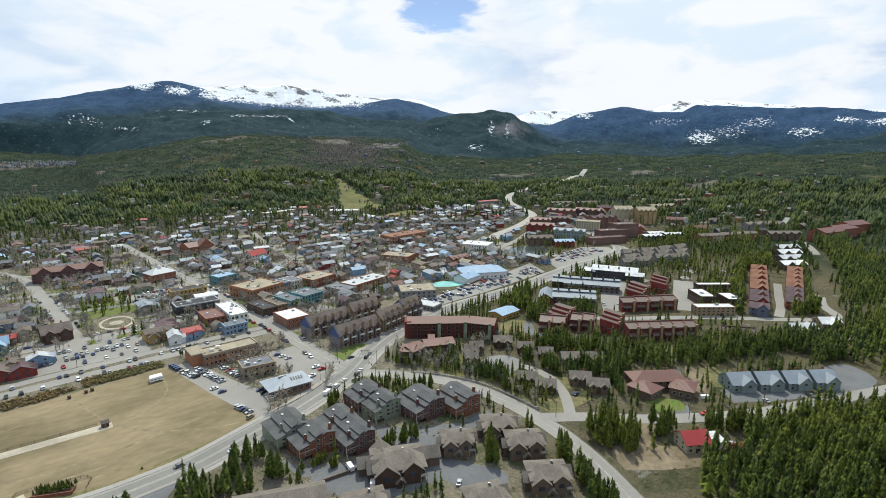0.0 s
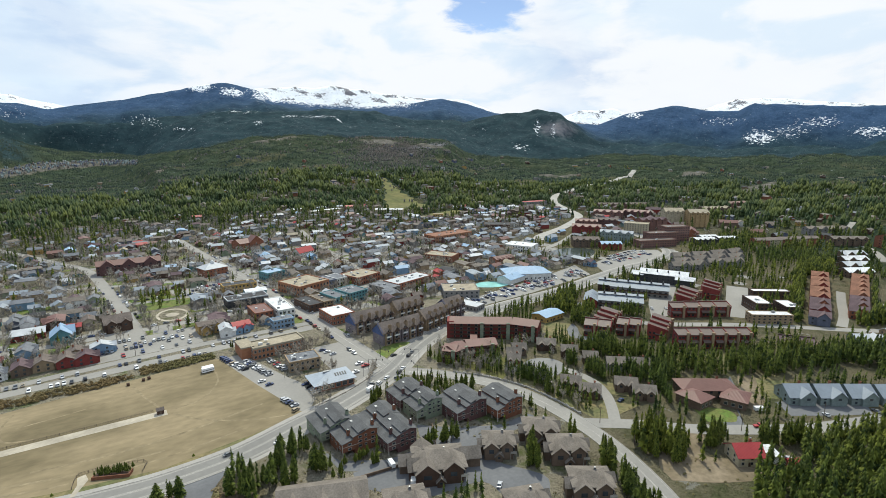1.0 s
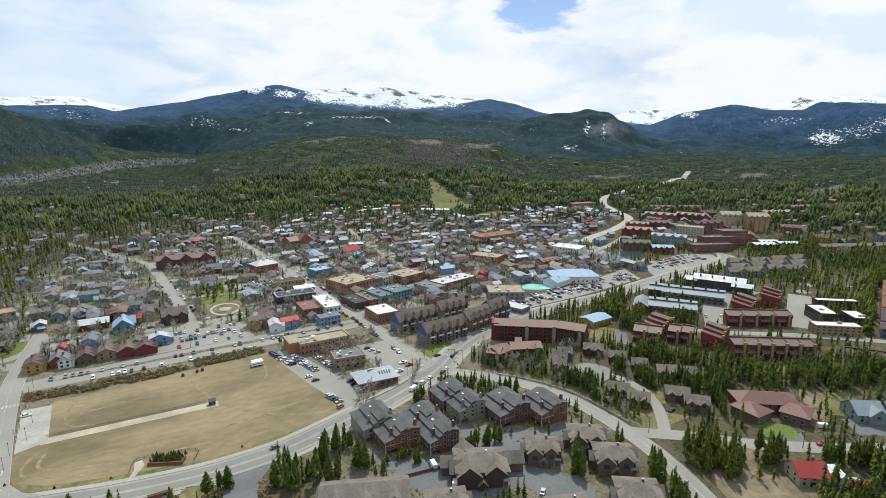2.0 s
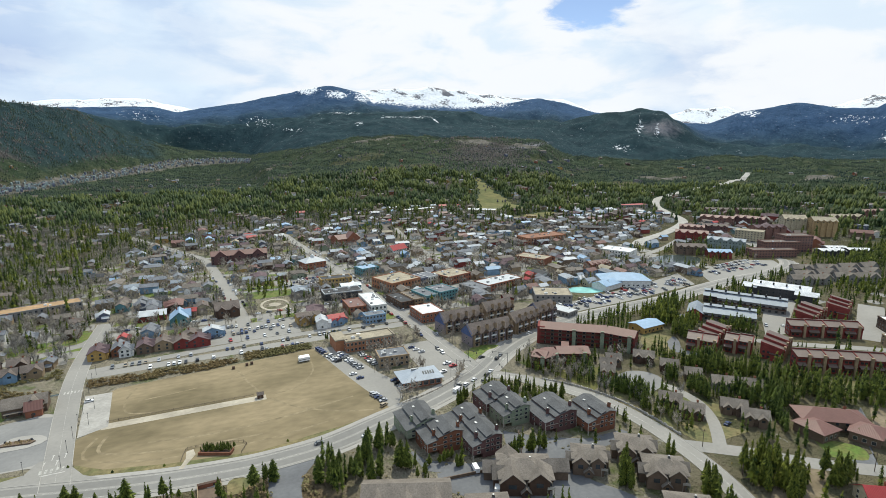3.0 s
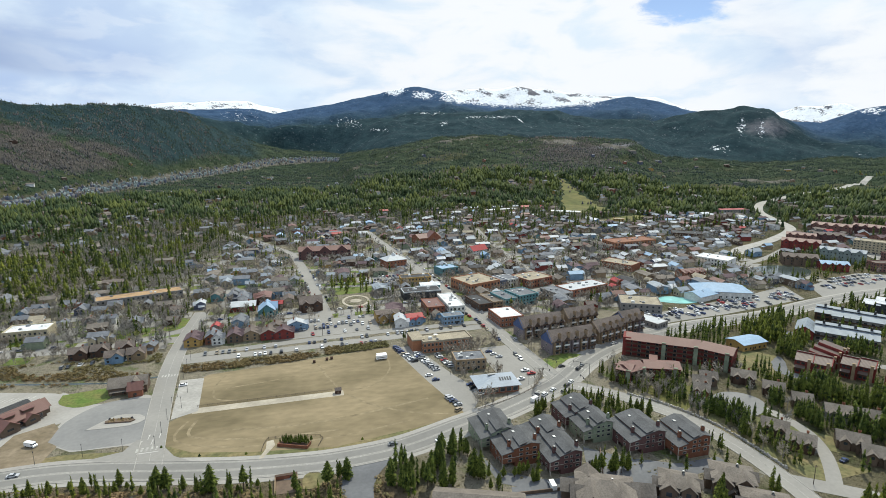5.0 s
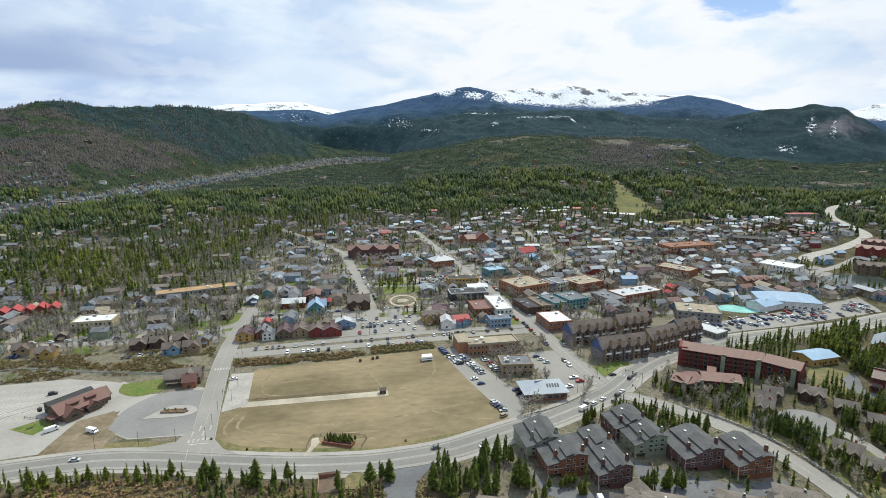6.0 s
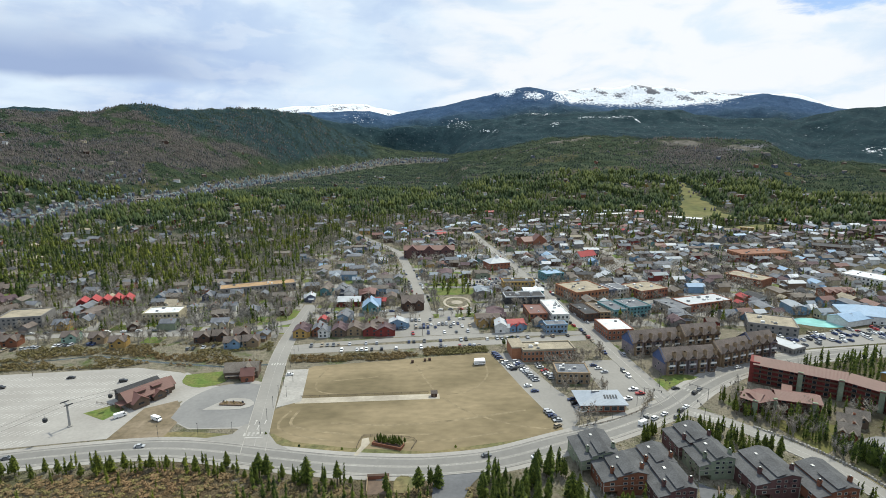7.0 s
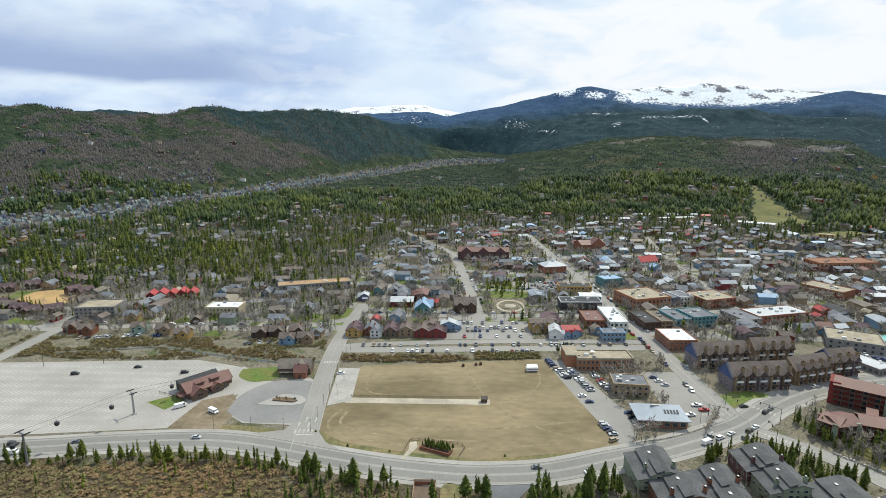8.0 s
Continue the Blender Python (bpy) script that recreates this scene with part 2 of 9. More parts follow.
# ---- mesh tools ----
class Soup:
    """Polygons gathered into one mesh."""

    def __init__(self):
        self.v, self.f = [], []

    def poly(self, pts):
        i = len(self.v)
        self.v += [tuple(p) for p in pts]
        self.f.append(tuple(range(i, i + len(pts))))
        return self

    def box(self, cx, cy, z0, w, d, h, rot=0.0, taper=1.0):
        i = len(self.v)
        c, s = math.cos(radians(rot)), math.sin(radians(rot))
        for z, k in ((z0, 1.0), (z0 + h, taper)):
            for sx, sy in ((-1, -1), (1, -1), (1, 1), (-1, 1)):
                x, y = sx * w / 2 * k, sy * d / 2 * k
                self.v.append((cx + c * x - s * y, cy + s * x + c * y, z))
        self.f += [(i + 3, i + 2, i + 1, i), (i + 4, i + 5, i + 6, i + 7)]
        self.f += [(i + a, i + b, i + b + 4, i + a + 4) for a, b in ((0, 1), (1, 2), (2, 3), (3, 0))]
        return self

    def extrude_x(self, prof, x0, x1, y0=0.0, z0=0.0):
        """A profile of (y, z), counter-clockwise seen from +x, drawn out along x."""
        i, n = len(self.v), len(prof)
        for x in (x0, x1):
            self.v += [(x, y + y0, z + z0) for y, z in prof]
        self.f.append(tuple(range(i + n - 1, i - 1, -1)))
        self.f.append(tuple(range(i + n, i + 2 * n)))
        for k in range(n):
            j = (k + 1) % n
            self.f.append((i + k, i + j, i + n + j, i + n + k))
        return self

    def extrude_y(self, prof, y0, y1, x0=0.0, z0=0.0):
        """A profile of (x, z), drawn out along y."""
        i, n = len(self.v), len(prof)
        for y in (y0, y1):
            self.v += [(x + x0, y, z + z0) for x, z in prof]
        self.f.append(tuple(range(i, i + n)))
        self.f.append(tuple(range(i + 2 * n - 1, i + n - 1, -1)))
        for k in range(n):
            j = (k + 1) % n
            self.f.append((i + j, i + k, i + n + k, i + n + j))
        return self

    def prism(self, ring, z0, z1):
        i, n = len(self.v), len(ring)
        for z in (z0, z1):
            self.v += [(x, y, z) for x, y in ring]
        self.f.append(tuple(range(i + n - 1, i - 1, -1)))
        self.f.append(tuple(range(i + n, i + 2 * n)))
        for k in range(n):
            j = (k + 1) % n
            self.f.append((i + k, i + j, i + n + j, i + n + k))
        return self

    def tube(self, x, y, z0, z1, r0, r1=None, n=8):
        r1 = r0 if r1 is None else r1
        i = len(self.v)
        for z, r in ((z0, r0), (z1, r1)):
            self.v += [(x + r * math.cos(6.2832 * k / n), y + r * math.sin(6.2832 * k / n), z) for k in range(n)]
        self.f.append(tuple(range(i + n, i + 2 * n)))
        self.f += [(i + k, i + (k + 1) % n, i + n + (k + 1) % n, i + n + k) for k in range(n)]
        return self

    def beam(self, a, b, r, n=5):
        a, b = Vector(a), Vector(b)
        q = (b - a).to_track_quat("Z", "Y")
        i = len(self.v)
        for p in (a, b):
            self.v += [tuple(p + q @ Vector((r * math.cos(6.2832 * k / n), r * math.sin(6.2832 * k / n), 0))) for k in range(n)]
        self.f += [tuple(range(i + n - 1, i - 1, -1)), tuple(range(i + n, i + 2 * n))]
        self.f += [(i + k, i + (k + 1) % n, i + n + (k + 1) % n, i + n + k) for k in range(n)]
        return self

    def mesh(self, name):
        me = bpy.data.meshes.new(name)
        me.from_pydata(self.v, [], self.f)
        me.update()
        return me


def part(name, shape, mat, parent=None, label="", at=None):
    """One mesh object, under a thing or a part, from a Soup or a mesh that is shared."""
    me = shape.mesh(name) if isinstance(shape, Soup) else shape
    if mat and not me.materials:
        me.materials.append(mat)
    ob = new(name, me)
    if at is not None:
        ob.matrix_basis = at
    ob.parent = parent
    if label:
        ob["label"] = label
    return ob


def paint(ob, mat):
    """Another material for one user of a shared mesh."""
    ob.material_slots[0].link = "OBJECT"
    ob.material_slots[0].material = mat


def thing(name, m, label, category, group="", kind=""):
    ob = new(name)
    ob.matrix_basis = m
    return tagged(ob, label, category, group, kind)


def big_mesh(name, V, F, mat, label, category, kind="stuff"):
    """A mesh from arrays: V (n, 3), F (m, 3) triangles."""
    me = bpy.data.meshes.new(name)
    me.vertices.add(len(V))
    me.vertices.foreach_set("co", np.asarray(V, np.float32).ravel())
    me.loops.add(F.size)
    me.loops.foreach_set("vertex_index", F.astype(np.int32).ravel())
    me.polygons.add(len(F))
    me.polygons.foreach_set("loop_start", np.arange(0, F.size, F.shape[1], dtype=np.int32))
    me.update(calc_edges=True)
    me.materials.append(mat)
    return tagged(new(name, me), label, category, kind=kind)


# ---- terrain ----
def table(az, rows):
    rows = sorted(rows)
    return np.interp(az, [r[0] for r in rows], [r[1] for r in rows])


BASE_R = [(-180, 900), (-80, 900), (-67, 1000), (-51, 1150), (-31, 1150), (-11, 1150), (-7, 1500), (-5, 2300), (-2, 2650), (2, 2700), (6, 2450), (12, 2050), (21, 1560), (33, 1255), (42, 1190), (180, 1100)]
BASE_Z = [(-180, 4), (-67, 4), (-11, 4), (-7, 25), (-5, 55), (-2, 48), (2, 40), (6, 15), (12, 5), (21, 2), (42, 0), (180, 0)]
HILL_R = [(-80, 2200), (-67, 2400), (-51, 2500), (-35, 2250), (-11, 2250), (-7, 2500), (-5, 2800), (-2, 2950), (2, 3050), (6, 2950), (12, 2700), (21, 2450), (42, 2300)]
HILL_E = [(-180, 0), (-80, -0.8), (-67, -1.3), (-57, -1.4), (-51, -1.3), (-46, -1.9), (-41, -1.4), (-38, -1.6), (-36.4, -1.0), (-34.5, 0.1), (-30.6, 0.5), (-26, 0.3), (-19, 0.7), (-13.5, 0.1), (-8, -0.9), (-5, -1.3), (-2, -1.2),
          (2, -0.4), (6.5, 1.1), (9, 2.7), (12.3, 3.0), (16.7, 3.35), (21, 3.0), (24.5, 3.25), (28, 2.75), (33, 2.7), (35, 2.7), (37.3, 3.15), (42, 2.85), (180, 1)]
MID_E = [(-180, 0.4), (-84, 0.3), (-77.6, 0.1), (-71.5, -0.8), (-62, -0.9), (-54, -0.7), (-50.2, -0.15), (-48.1, 1.1), (-46.4, 2.5), (-44.6, 2.9), (-42.9, 2.7), (-41, 2.3), (-39, 1.7), (-36.5, 1.5), (-31.3, 2.0),
         (-26, 2.5), (-20, 2.9), (-16, 2.7), (-11, 2.2), (-5, 1.5), (2, 1.3), (12, 2.2), (42, 2.2), (180, 0.5)]
FAR_E = [(-180, 0.5), (-90, 1.6), (-77.4, 2.2), (-75.1, 2.5), (-71, 2.65), (-66.7, 3.0), (-63.4, 3.1), (-62.4, 2.5), (-59.5, 2.65), (-56.9, 3.1), (-54.7, 2.75), (-52.6, 2.4), (-50, 1.4),
         (-46.9, 1.6), (-42, 2.1), (-39.4, 2.75), (-37, 3.45), (-34.2, 4.05), (-30.7, 3.55), (-26, 3.25), (-20, 3.55), (-17.2, 3.75), (-16.2, 4.6), (-13, 5.2), (-10.7, 4.9),
         (-8.5, 4.35), (-5, 3.65), (-1, 2.8), (1.3, 2.55), (3.1, 2.9), (9, 2.7), (14, 2.3), (42, 1.6), (180, 0.5)]
BACK_E = [(-180, 0.4), (-84, 1.8), (-75, 2.4), (-68, 3.2), (-64, 3.6), (-61.9, 3.5), (-60, 2.85), (-57, 2.3), (-53, 2.1), (-51.4, 2.95), (-50, 2.75), (-48.4, 2.75), (-46.5, 2.2), (-41, 2.0), (-38.8, 2.95), (-36.5, 3.9),
          (-34, 4.0), (-31, 4.15), (-28, 4.5), (-26.2, 4.95), (-24.6, 4.85), (-23, 5.3), (-21.5, 4.95), (-19.9, 4.95), (-16.3, 4.85), (-14, 4.4), (-8, 3.4), (-1, 2.4), (1, 2.9), (3.7, 3.55), (7.1, 3.45), (11.2, 3.2), (13.5, 2.7), (20, 2), (180, 0.4)]


def ripple(x, y, seed, scale, octaves=4):
    """Cheap smooth noise of arrays, about -1 to 1."""
    out, amp, tot = np.zeros_like(x), 1.0, 0.0
    rs = np.random.RandomState(seed)
    for k in range(octaves):
        s = 0.0
        for _ in range(5):
            a, p = rs.uniform(0, 6.283), rs.uniform(0, 6.283, 2)
            c, q = math.cos(a) * 2 ** k / scale, math.sin(a) * 2 ** k / scale
            s = s + np.sin((x * c + y * q) * 6.283 + p[0] + 1.7 * np.sin((x * q - y * c) * 2.9 + p[1]))
        out, tot, amp = out + amp * s / 2.2, tot + amp, amp * 0.55
    return out / tot


def ground_z(x, y):
    x, y = np.asarray(x, float), np.asarray(y, float)
    r, az = np.hypot(x, y), np.degrees(np.arctan2(-x, y))
    up = lambda rr, e: 140 + rr * np.tan(np.radians(e))
    r1, z1 = table(az, BASE_R), table(az, BASE_Z)
    r2, e2 = table(az, HILL_R), table(az, HILL_E)
    z2 = up(r2, e2) - 15.0
    em, ef, eb = table(az, MID_E), table(az, FAR_E), table(az, BACK_E)
    R = [0 * r, r1 - 350, r1, r2, r2 + 300, 0 * r + 3450, 0 * r + 3600, 0 * r + 4100, 0 * r + 4300, 0 * r + 4700, 0 * r + 4900]
    Z = [0 * r, 0 * r, z1, z2, np.minimum(up(r2 + 300, e2 - 0.8), z2), up(3450, em), up(3600, em - 0.35), up(4100, ef), up(4300, np.minimum(ef - 1.0, eb - 0.6)), up(4700, eb), up(4900, eb - 1.5)]
    z = 0 * r
    for k in range(len(R) - 1):
        f = np.clip((r - R[k]) / np.maximum(R[k + 1] - R[k], 1), 0, 1)
        on = (r >= R[k])
        z = np.where(on, Z[k] + (Z[k + 1] - Z[k]) * f, z)
    rough = np.clip((r - r1) / 700, 0, 1)
    crest = np.clip((r - 3700) / 350, 0, 1)
    z = z + rough * (13 * ripple(x, y, 3, 420.0) + 5 * ripple(x, y, 9, 130.0) + 26 * np.clip((r - 2600) / 600, 0, 1) * ripple(x, y, 13, 700.0, 3) * (1 - crest)) * (1 - 0.45 * crest)
    z = z + 1.2 * np.clip((r1 - r) / 400, 0, 1) * np.clip((120 - y) / 60, 0, 1) * np.clip((60 - x) / 60, 0, 1) * (1 + ripple(x, y, 5, 60.0))
    return z


def ground_material():
    mat = bpy.data.materials.new("ground")
    mat.use_nodes = True
    nt = mat.node_tree
    N, L = nt.nodes, nt.links
    bs = N["Principled BSDF"]
    bs.inputs["Roughness"].default_value, bs.inputs["Specular IOR Level"].default_value = 0.95, 0.1
    geo = N.new("ShaderNodeNewGeometry")

    def nz(sc, det, rough=0.6):
        n = N.new("ShaderNodeTexNoise")
        n.inputs["Scale"].default_value, n.inputs["Detail"].default_value, n.inputs["Roughness"].default_value = sc, det, rough
        L.new(geo.outputs["Position"], n.inputs["Vector"])
        return n.outputs["Fac"]

    def ramp(v, *stops):
        n = N.new("ShaderNodeValToRGB")
        e = n.color_ramp.elements
        while len(e) < len(stops):
            e.new(0.5)
        for k, (p, c) in enumerate(stops):
            e[k].position, e[k].color = p, (*c, 1)
        L.new(v, n.inputs[0])
        return n.outputs[0]

    def mix(f, a, b):
        n = N.new("ShaderNodeMix")
        n.data_type = "RGBA"
        L.new(f, n.inputs[0]), L.new(a, n.inputs[6]), L.new(b, n.inputs[7])
        return n.outputs[2]

    def edge(mask, noise_v, soft=0.25):
        """A mask whose border is broken by noise."""
        a = N.new("ShaderNodeMath")
        a.operation = "ADD"
        L.new(mask, a.inputs[0]), L.new(noise_v, a.inputs[1])
        m = N.new("ShaderNodeMapRange")
        m.inputs["From Min"].default_value, m.inputs["From Max"].default_value = 1.0 - soft, 1.0 + soft
        L.new(a.outputs[0], m.inputs["Value"])
        return m.outputs[0]

    att = N.new("ShaderNodeVertexColor")
    att.layer_name = "cover"
    sep = N.new("ShaderNodeSeparateColor")
    L.new(att.outputs["Color"], sep.inputs[0])
    att2 = N.new("ShaderNodeVertexColor")
    att2.layer_name = "cover_b"
    sep2 = N.new("ShaderNodeSeparateColor")
    L.new(att2.outputs["Color"], sep2.inputs[0])
    att3 = N.new("ShaderNodeVertexColor")
    att3.layer_name = "cover_c"
    sep3 = N.new("ShaderNodeSeparateColor")
    L.new(att3.outputs["Color"], sep3.inputs[0])
    n_small, n_mid, n_wide, n_high, n_snow = nz(0.35, 5, 0.7), nz(0.035, 6, 0.7), nz(0.006, 5), nz(0.014, 8, 0.78), nz(0.06, 6, 0.7)
    forest = ramp(n_mid, (0.35, (0.016, 0.034, 0.016)), (0.5, (0.034, 0.054, 0.028)), (0.65, (0.068, 0.078, 0.042)))
    floor_c = ramp(n_mid, (0.35, (0.042, 0.052, 0.018)), (0.5, (0.092, 0.082, 0.038)), (0.66, (0.165, 0.128, 0.072)))
    aspen = ramp(n_mid, (0.35, (0.045, 0.045, 0.042)), (0.65, (0.105, 0.094, 0.082)))
    town = ramp(n_mid, (0.36, (0.15, 0.15, 0.085)), (0.48, (0.29, 0.255, 0.19)), (0.56, (0.245, 0.22, 0.165)), (0.66, (0.115, 0.15, 0.048)))
    # high and far slopes: blue of distance haze put into the base colour
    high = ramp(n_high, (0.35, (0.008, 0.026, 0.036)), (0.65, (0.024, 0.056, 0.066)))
    far_haze = ramp(n_high, (0.35, (0.019, 0.052, 0.112)), (0.65, (0.048, 0.100, 0.186)))
    rock = ramp(n_high, (0.35, (0.10, 0.11, 0.14)), (0.65, (0.20, 0.19, 0.20)))
    valley = ramp(n_mid, (0.36, (0.075, 0.080, 0.055)), (0.5, (0.125, 0.115, 0.098)), (0.64, (0.185, 0.170, 0.150)))
    snow = ramp(n_mid, (0.3, (0.72, 0.76, 0.82)), (0.6, (0.86, 0.88, 0.90)))
    col = mix(sep.outputs[0], floor_c, town)
    col = mix(sep.outputs[1], col, forest)
    col = mix(edge(sep.outputs[2], n_wide), col, aspen)
    brown = ramp(n_small, (0.35, (0.098, 0.072, 0.043)), (0.65, (0.170, 0.124, 0.074)))
    col = mix(sep3.outputs[2], col, brown)
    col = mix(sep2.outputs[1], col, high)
    col = mix(sep3.outputs[0], col, far_haze)
    col = mix(edge(sep3.outputs[1], n_high), col, rock)
    col = mix(edge(sep2.outputs[2], n_mid), col, valley)
    wide = N.new("ShaderNodeMapRange")
    wide.inputs["From Min"].default_value, wide.inputs["From Max"].default_value = 0.36, 0.64
    wide.inputs["To Max"].default_value = 0.955
    L.new(n_snow, wide.inputs["Value"])
    col = mix(edge(sep2.outputs[0], wide.outputs[0], 0.06), col, snow)
    L.new(col, bs.inputs["Base Color"])
    b = N.new("ShaderNodeBump")
    b.inputs["Strength"].default_value, b.inputs["Distance"].default_value = 0.8, 3.0
    b2 = N.new("ShaderNodeBump")
    b2.inputs["Strength"].default_value, b2.inputs["Distance"].default_value = 0.7, 30.0
    L.new(n_high, b2.inputs["Height"]), L.new(b2.outputs[0], b.inputs["Normal"])
    L.new(n_small, b.inputs["Height"]), L.new(b.outputs[0], bs.inputs["Normal"])
    return mat


def smooth(v, a, b):
    t = np.clip((v - a) / (b - a), 0, 1)
    return t * t * (3 - 2 * t)


# glades and scars: x, y, half-lengths, turn
CLEARINGS = [(-352, 492, 40, 24, 0), (1010, 1830, 110, 45, -35), (620, 2050, 120, 22, 15), (1130, 1750, 60, 30, -40), (1500, 900, 90, 30, 10), (1300, 620, 100, 25, 0), (980, 1120, 120, 34, -30), (240, 1500, 60, 22, 30), (-150, 1250, 50, 24, 0), (-330, 820, 40, 20, 30), (-210, 700, 36, 22, 0), (80, 950, 46, 24, 20), (1250, 1180, 80, 26, -20)]


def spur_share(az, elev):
    """The darker spur behind the near hillside, left of the valley's end; takes the haze-blue tint."""
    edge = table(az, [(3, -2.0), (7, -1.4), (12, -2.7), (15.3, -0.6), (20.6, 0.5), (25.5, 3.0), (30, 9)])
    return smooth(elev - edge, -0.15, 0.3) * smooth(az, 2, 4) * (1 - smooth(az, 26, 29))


def forest_share(x, y):
    """How much of the ground conifers cover, 0 to 1, and how much bare aspen."""
    r, az = np.hypot(x, y), np.degrees(np.arctan2(-x, y))
    r1, r2 = table(az, BASE_R), table(az, HILL_R)
    wood = smooth(r, 740 + 130 * ripple(x, y, 21, 260.0, 3), 1150)
    wood = np.maximum(wood, smooth(-x + 0.35 * (y - 520) + 60 * ripple(x, y, 22, 240.0), 110, 260) * smooth(y, 490, 560))
    wood = np.maximum(wood, smooth(x - 0.3 * y, 560, 700))
    wide = table(az, [(-6, 45), (3, 190), (10, 195), (18, 175), (29, 165), (42, 155)])
    valley = smooth(r, r1 - wide - 20, r1 - wide + 30) * (1 - smooth(r, r1 - 5, r1 + 60)) * smooth(az, -6, -3)
    left = smooth(az, 4, 10) * smooth(r, r1 + 60, r1 + 200)
    spur = spur_share(az, np.degrees(np.arctan2(ground_z(x, y) - 140, np.maximum(r, 1))))
    asp = left * (1 - 0.6 * spur) * smooth(ripple(x, y, 31, 420.0) + 0.8 * ripple(x, y, 33, 140.0, 3) + 0.5 * (1 - smooth(r, r1 + 400, r1 + 800)), -0.25, 0.55)
    knob = np.exp(-((az + 29) / 4.5) ** 2 - ((r - 1900) / 330) ** 2)
    asp = np.maximum(asp, 0.9 * knob)
    asp = np.maximum(asp, 0.9 * np.exp(-((az + 46.6) / 1.6) ** 2 - ((r - 3350) / 260) ** 2))
    open_g = np.zeros_like(x)
    for cx, cy, rx, ry, rot in CLEARINGS:
        c, s = math.cos(radians(rot)), math.sin(radians(rot))
        u, v = ((x - cx) * c + (y - cy) * s) / rx, (-(x - cx) * s + (y - cy) * c) / ry
        open_g = np.maximum(open_g, 1 - smooth(u * u + v * v + 0.35 * ripple(x, y, 61, 90.0, 2), 0.6, 1.3))
    glade = smooth(ripple(x, y, 71, 260.0, 3), 0.30, 0.62) * (1 - smooth(r, 1500, 2300))
    u, v = (x - 760) * 0.82 - (y - 540) * 0.57, (x - 760) * 0.57 + (y - 540) * 0.82
    wood = wood * (1 - 0.6 * glade) * (1 - 0.8 * np.exp(-(v / 190) ** 4 - (u / 150) ** 4))
    asp = np.maximum(asp, 0.55 * glade * wood)
    return wood * (1 - valley) * (1 - open_g), asp * (1 - open_g), np.maximum(valley, open_g)


def build_ground():
    az = np.radians(np.concatenate([np.arange(-180, -84, 4.0), np.arange(-84, 46, 0.4), np.arange(46, 180, 4.0)]))
    rad = np.concatenate([[0.0], np.arange(40, 1000, 40.0), np.geomspace(1000, 4900, 190)])
    A, R = np.meshgrid(az, rad)
    X, Y = -np.sin(A) * R, np.cos(A) * R
    Z = ground_z(X, Y)
    nr, na = X.shape
    V = np.stack([X, Y, Z], -1).reshape(-1, 3)
    i = np.arange(nr - 1)[:, None] * na + np.arange(na)[None, :]
    j = np.arange(nr - 1)[:, None] * na + (np.arange(na) + 1)[None, :] % na
    F = np.stack([i, i + na, j + na, j], -1).reshape(-1, 4)
    ob = big_mesh("ground", V, F, ground_material(), "valley floor rising to wooded hills and snow-capped mountains", "ground", "structure")
    ob.data.shade_smooth()
    wood, asp, valley = forest_share(X, Y)
    deg = np.degrees(A)
    bare = ripple(X, Y, 41, 210.0, 5)
    elev = np.degrees(np.arctan2(Z - 140, np.maximum(R, 1)))
    # the back range lies under snow; trees break it up along the ridge before it
    snow = np.where(R > 4330, 0.98 - 0.62 * smooth(bare, 0.15, 0.55), 0.0)
    snow = np.maximum(snow, 0.62 * smooth(R, 3870, 4100) * smooth(R, 4350, 4200) * smooth(deg, -32.5, -30) * smooth(deg, -14, -16.5))
    # snow fields between the trees: bearing, height and half-widths in degrees, cover
    for a0, e0, da, de, k in ((-11.0, 4.75, 1.3, 0.45, 0.72), (-13.6, 4.3, 1.3, 0.35, 0.62), (-16.2, 4.1, 0.8, 0.5, 0.55), (-64.2, 0.1, 1.3, 0.55, 0.52), (-66.5, 0.6, 1.8, 0.5, 0.30), (-72.4, 0.6, 1.6, 0.35, 0.46), (-75.3, 1.6, 1.0, 0.3, 0.55),
                              (-68.5, 1.45, 1.6, 0.4, 0.36), (-78, 1.3, 1.5, 0.3, 0.55), (-44.0, 1.3, 0.4, 0.9, 0.42), (-45.6, 0.8, 0.3, 0.8, 0.42), (-42.4, -0.9, 0.9, 0.3, 0.36), (-61, 1.6, 2.0, 0.35, 0.26), (-53.4, 2.2, 0.9, 0.25, 0.6)) + (
                              (4.3, 2.2, 1.4, 0.5, 0.16), (-6.0, 1.5, 1.6, 0.5, 0.20), (-14.3, 2.6, 1.8, 0.15, 0.36), (-20.5, 2.15, 3.2, 0.12, 0.36), (-15.8, 1.55, 0.4, 0.25, 0.42), (-24, 1.85, 0.7, 0.1, 0.58), (-9, 0.9, 0.8, 0.15, 0.42)):
        g = np.exp(-((deg - a0) / da) ** 2 - ((elev - e0) / de) ** 2)
        snow = np.maximum(snow, k * smooth(g + 0.25 * bare, 0.15, 0.7) * smooth(R, 2500, 2800))
    for a0, e0, da, de in ((-23.2, 5.05, 0.55, 0.12), (-26.3, 4.72, 0.6, 0.12), (-20.4, 4.55, 0.5, 0.16), (-24.8, 4.45, 0.5, 0.2), (-18.2, 4.5, 0.35, 0.15), (-28.5, 4.2, 0.5, 0.12), (-50.4, 2.6, 0.5, 0.12), (-62.6, 3.2, 0.5, 0.15), (5.6, 3.2, 0.6, 0.1)):
        snow = snow * (1 - 0.95 * smooth(np.exp(-((deg - a0) / da) ** 2 - ((elev - e0) / de) ** 2) + 0.3 * bare, 0.3, 0.7) * (R > 4330))
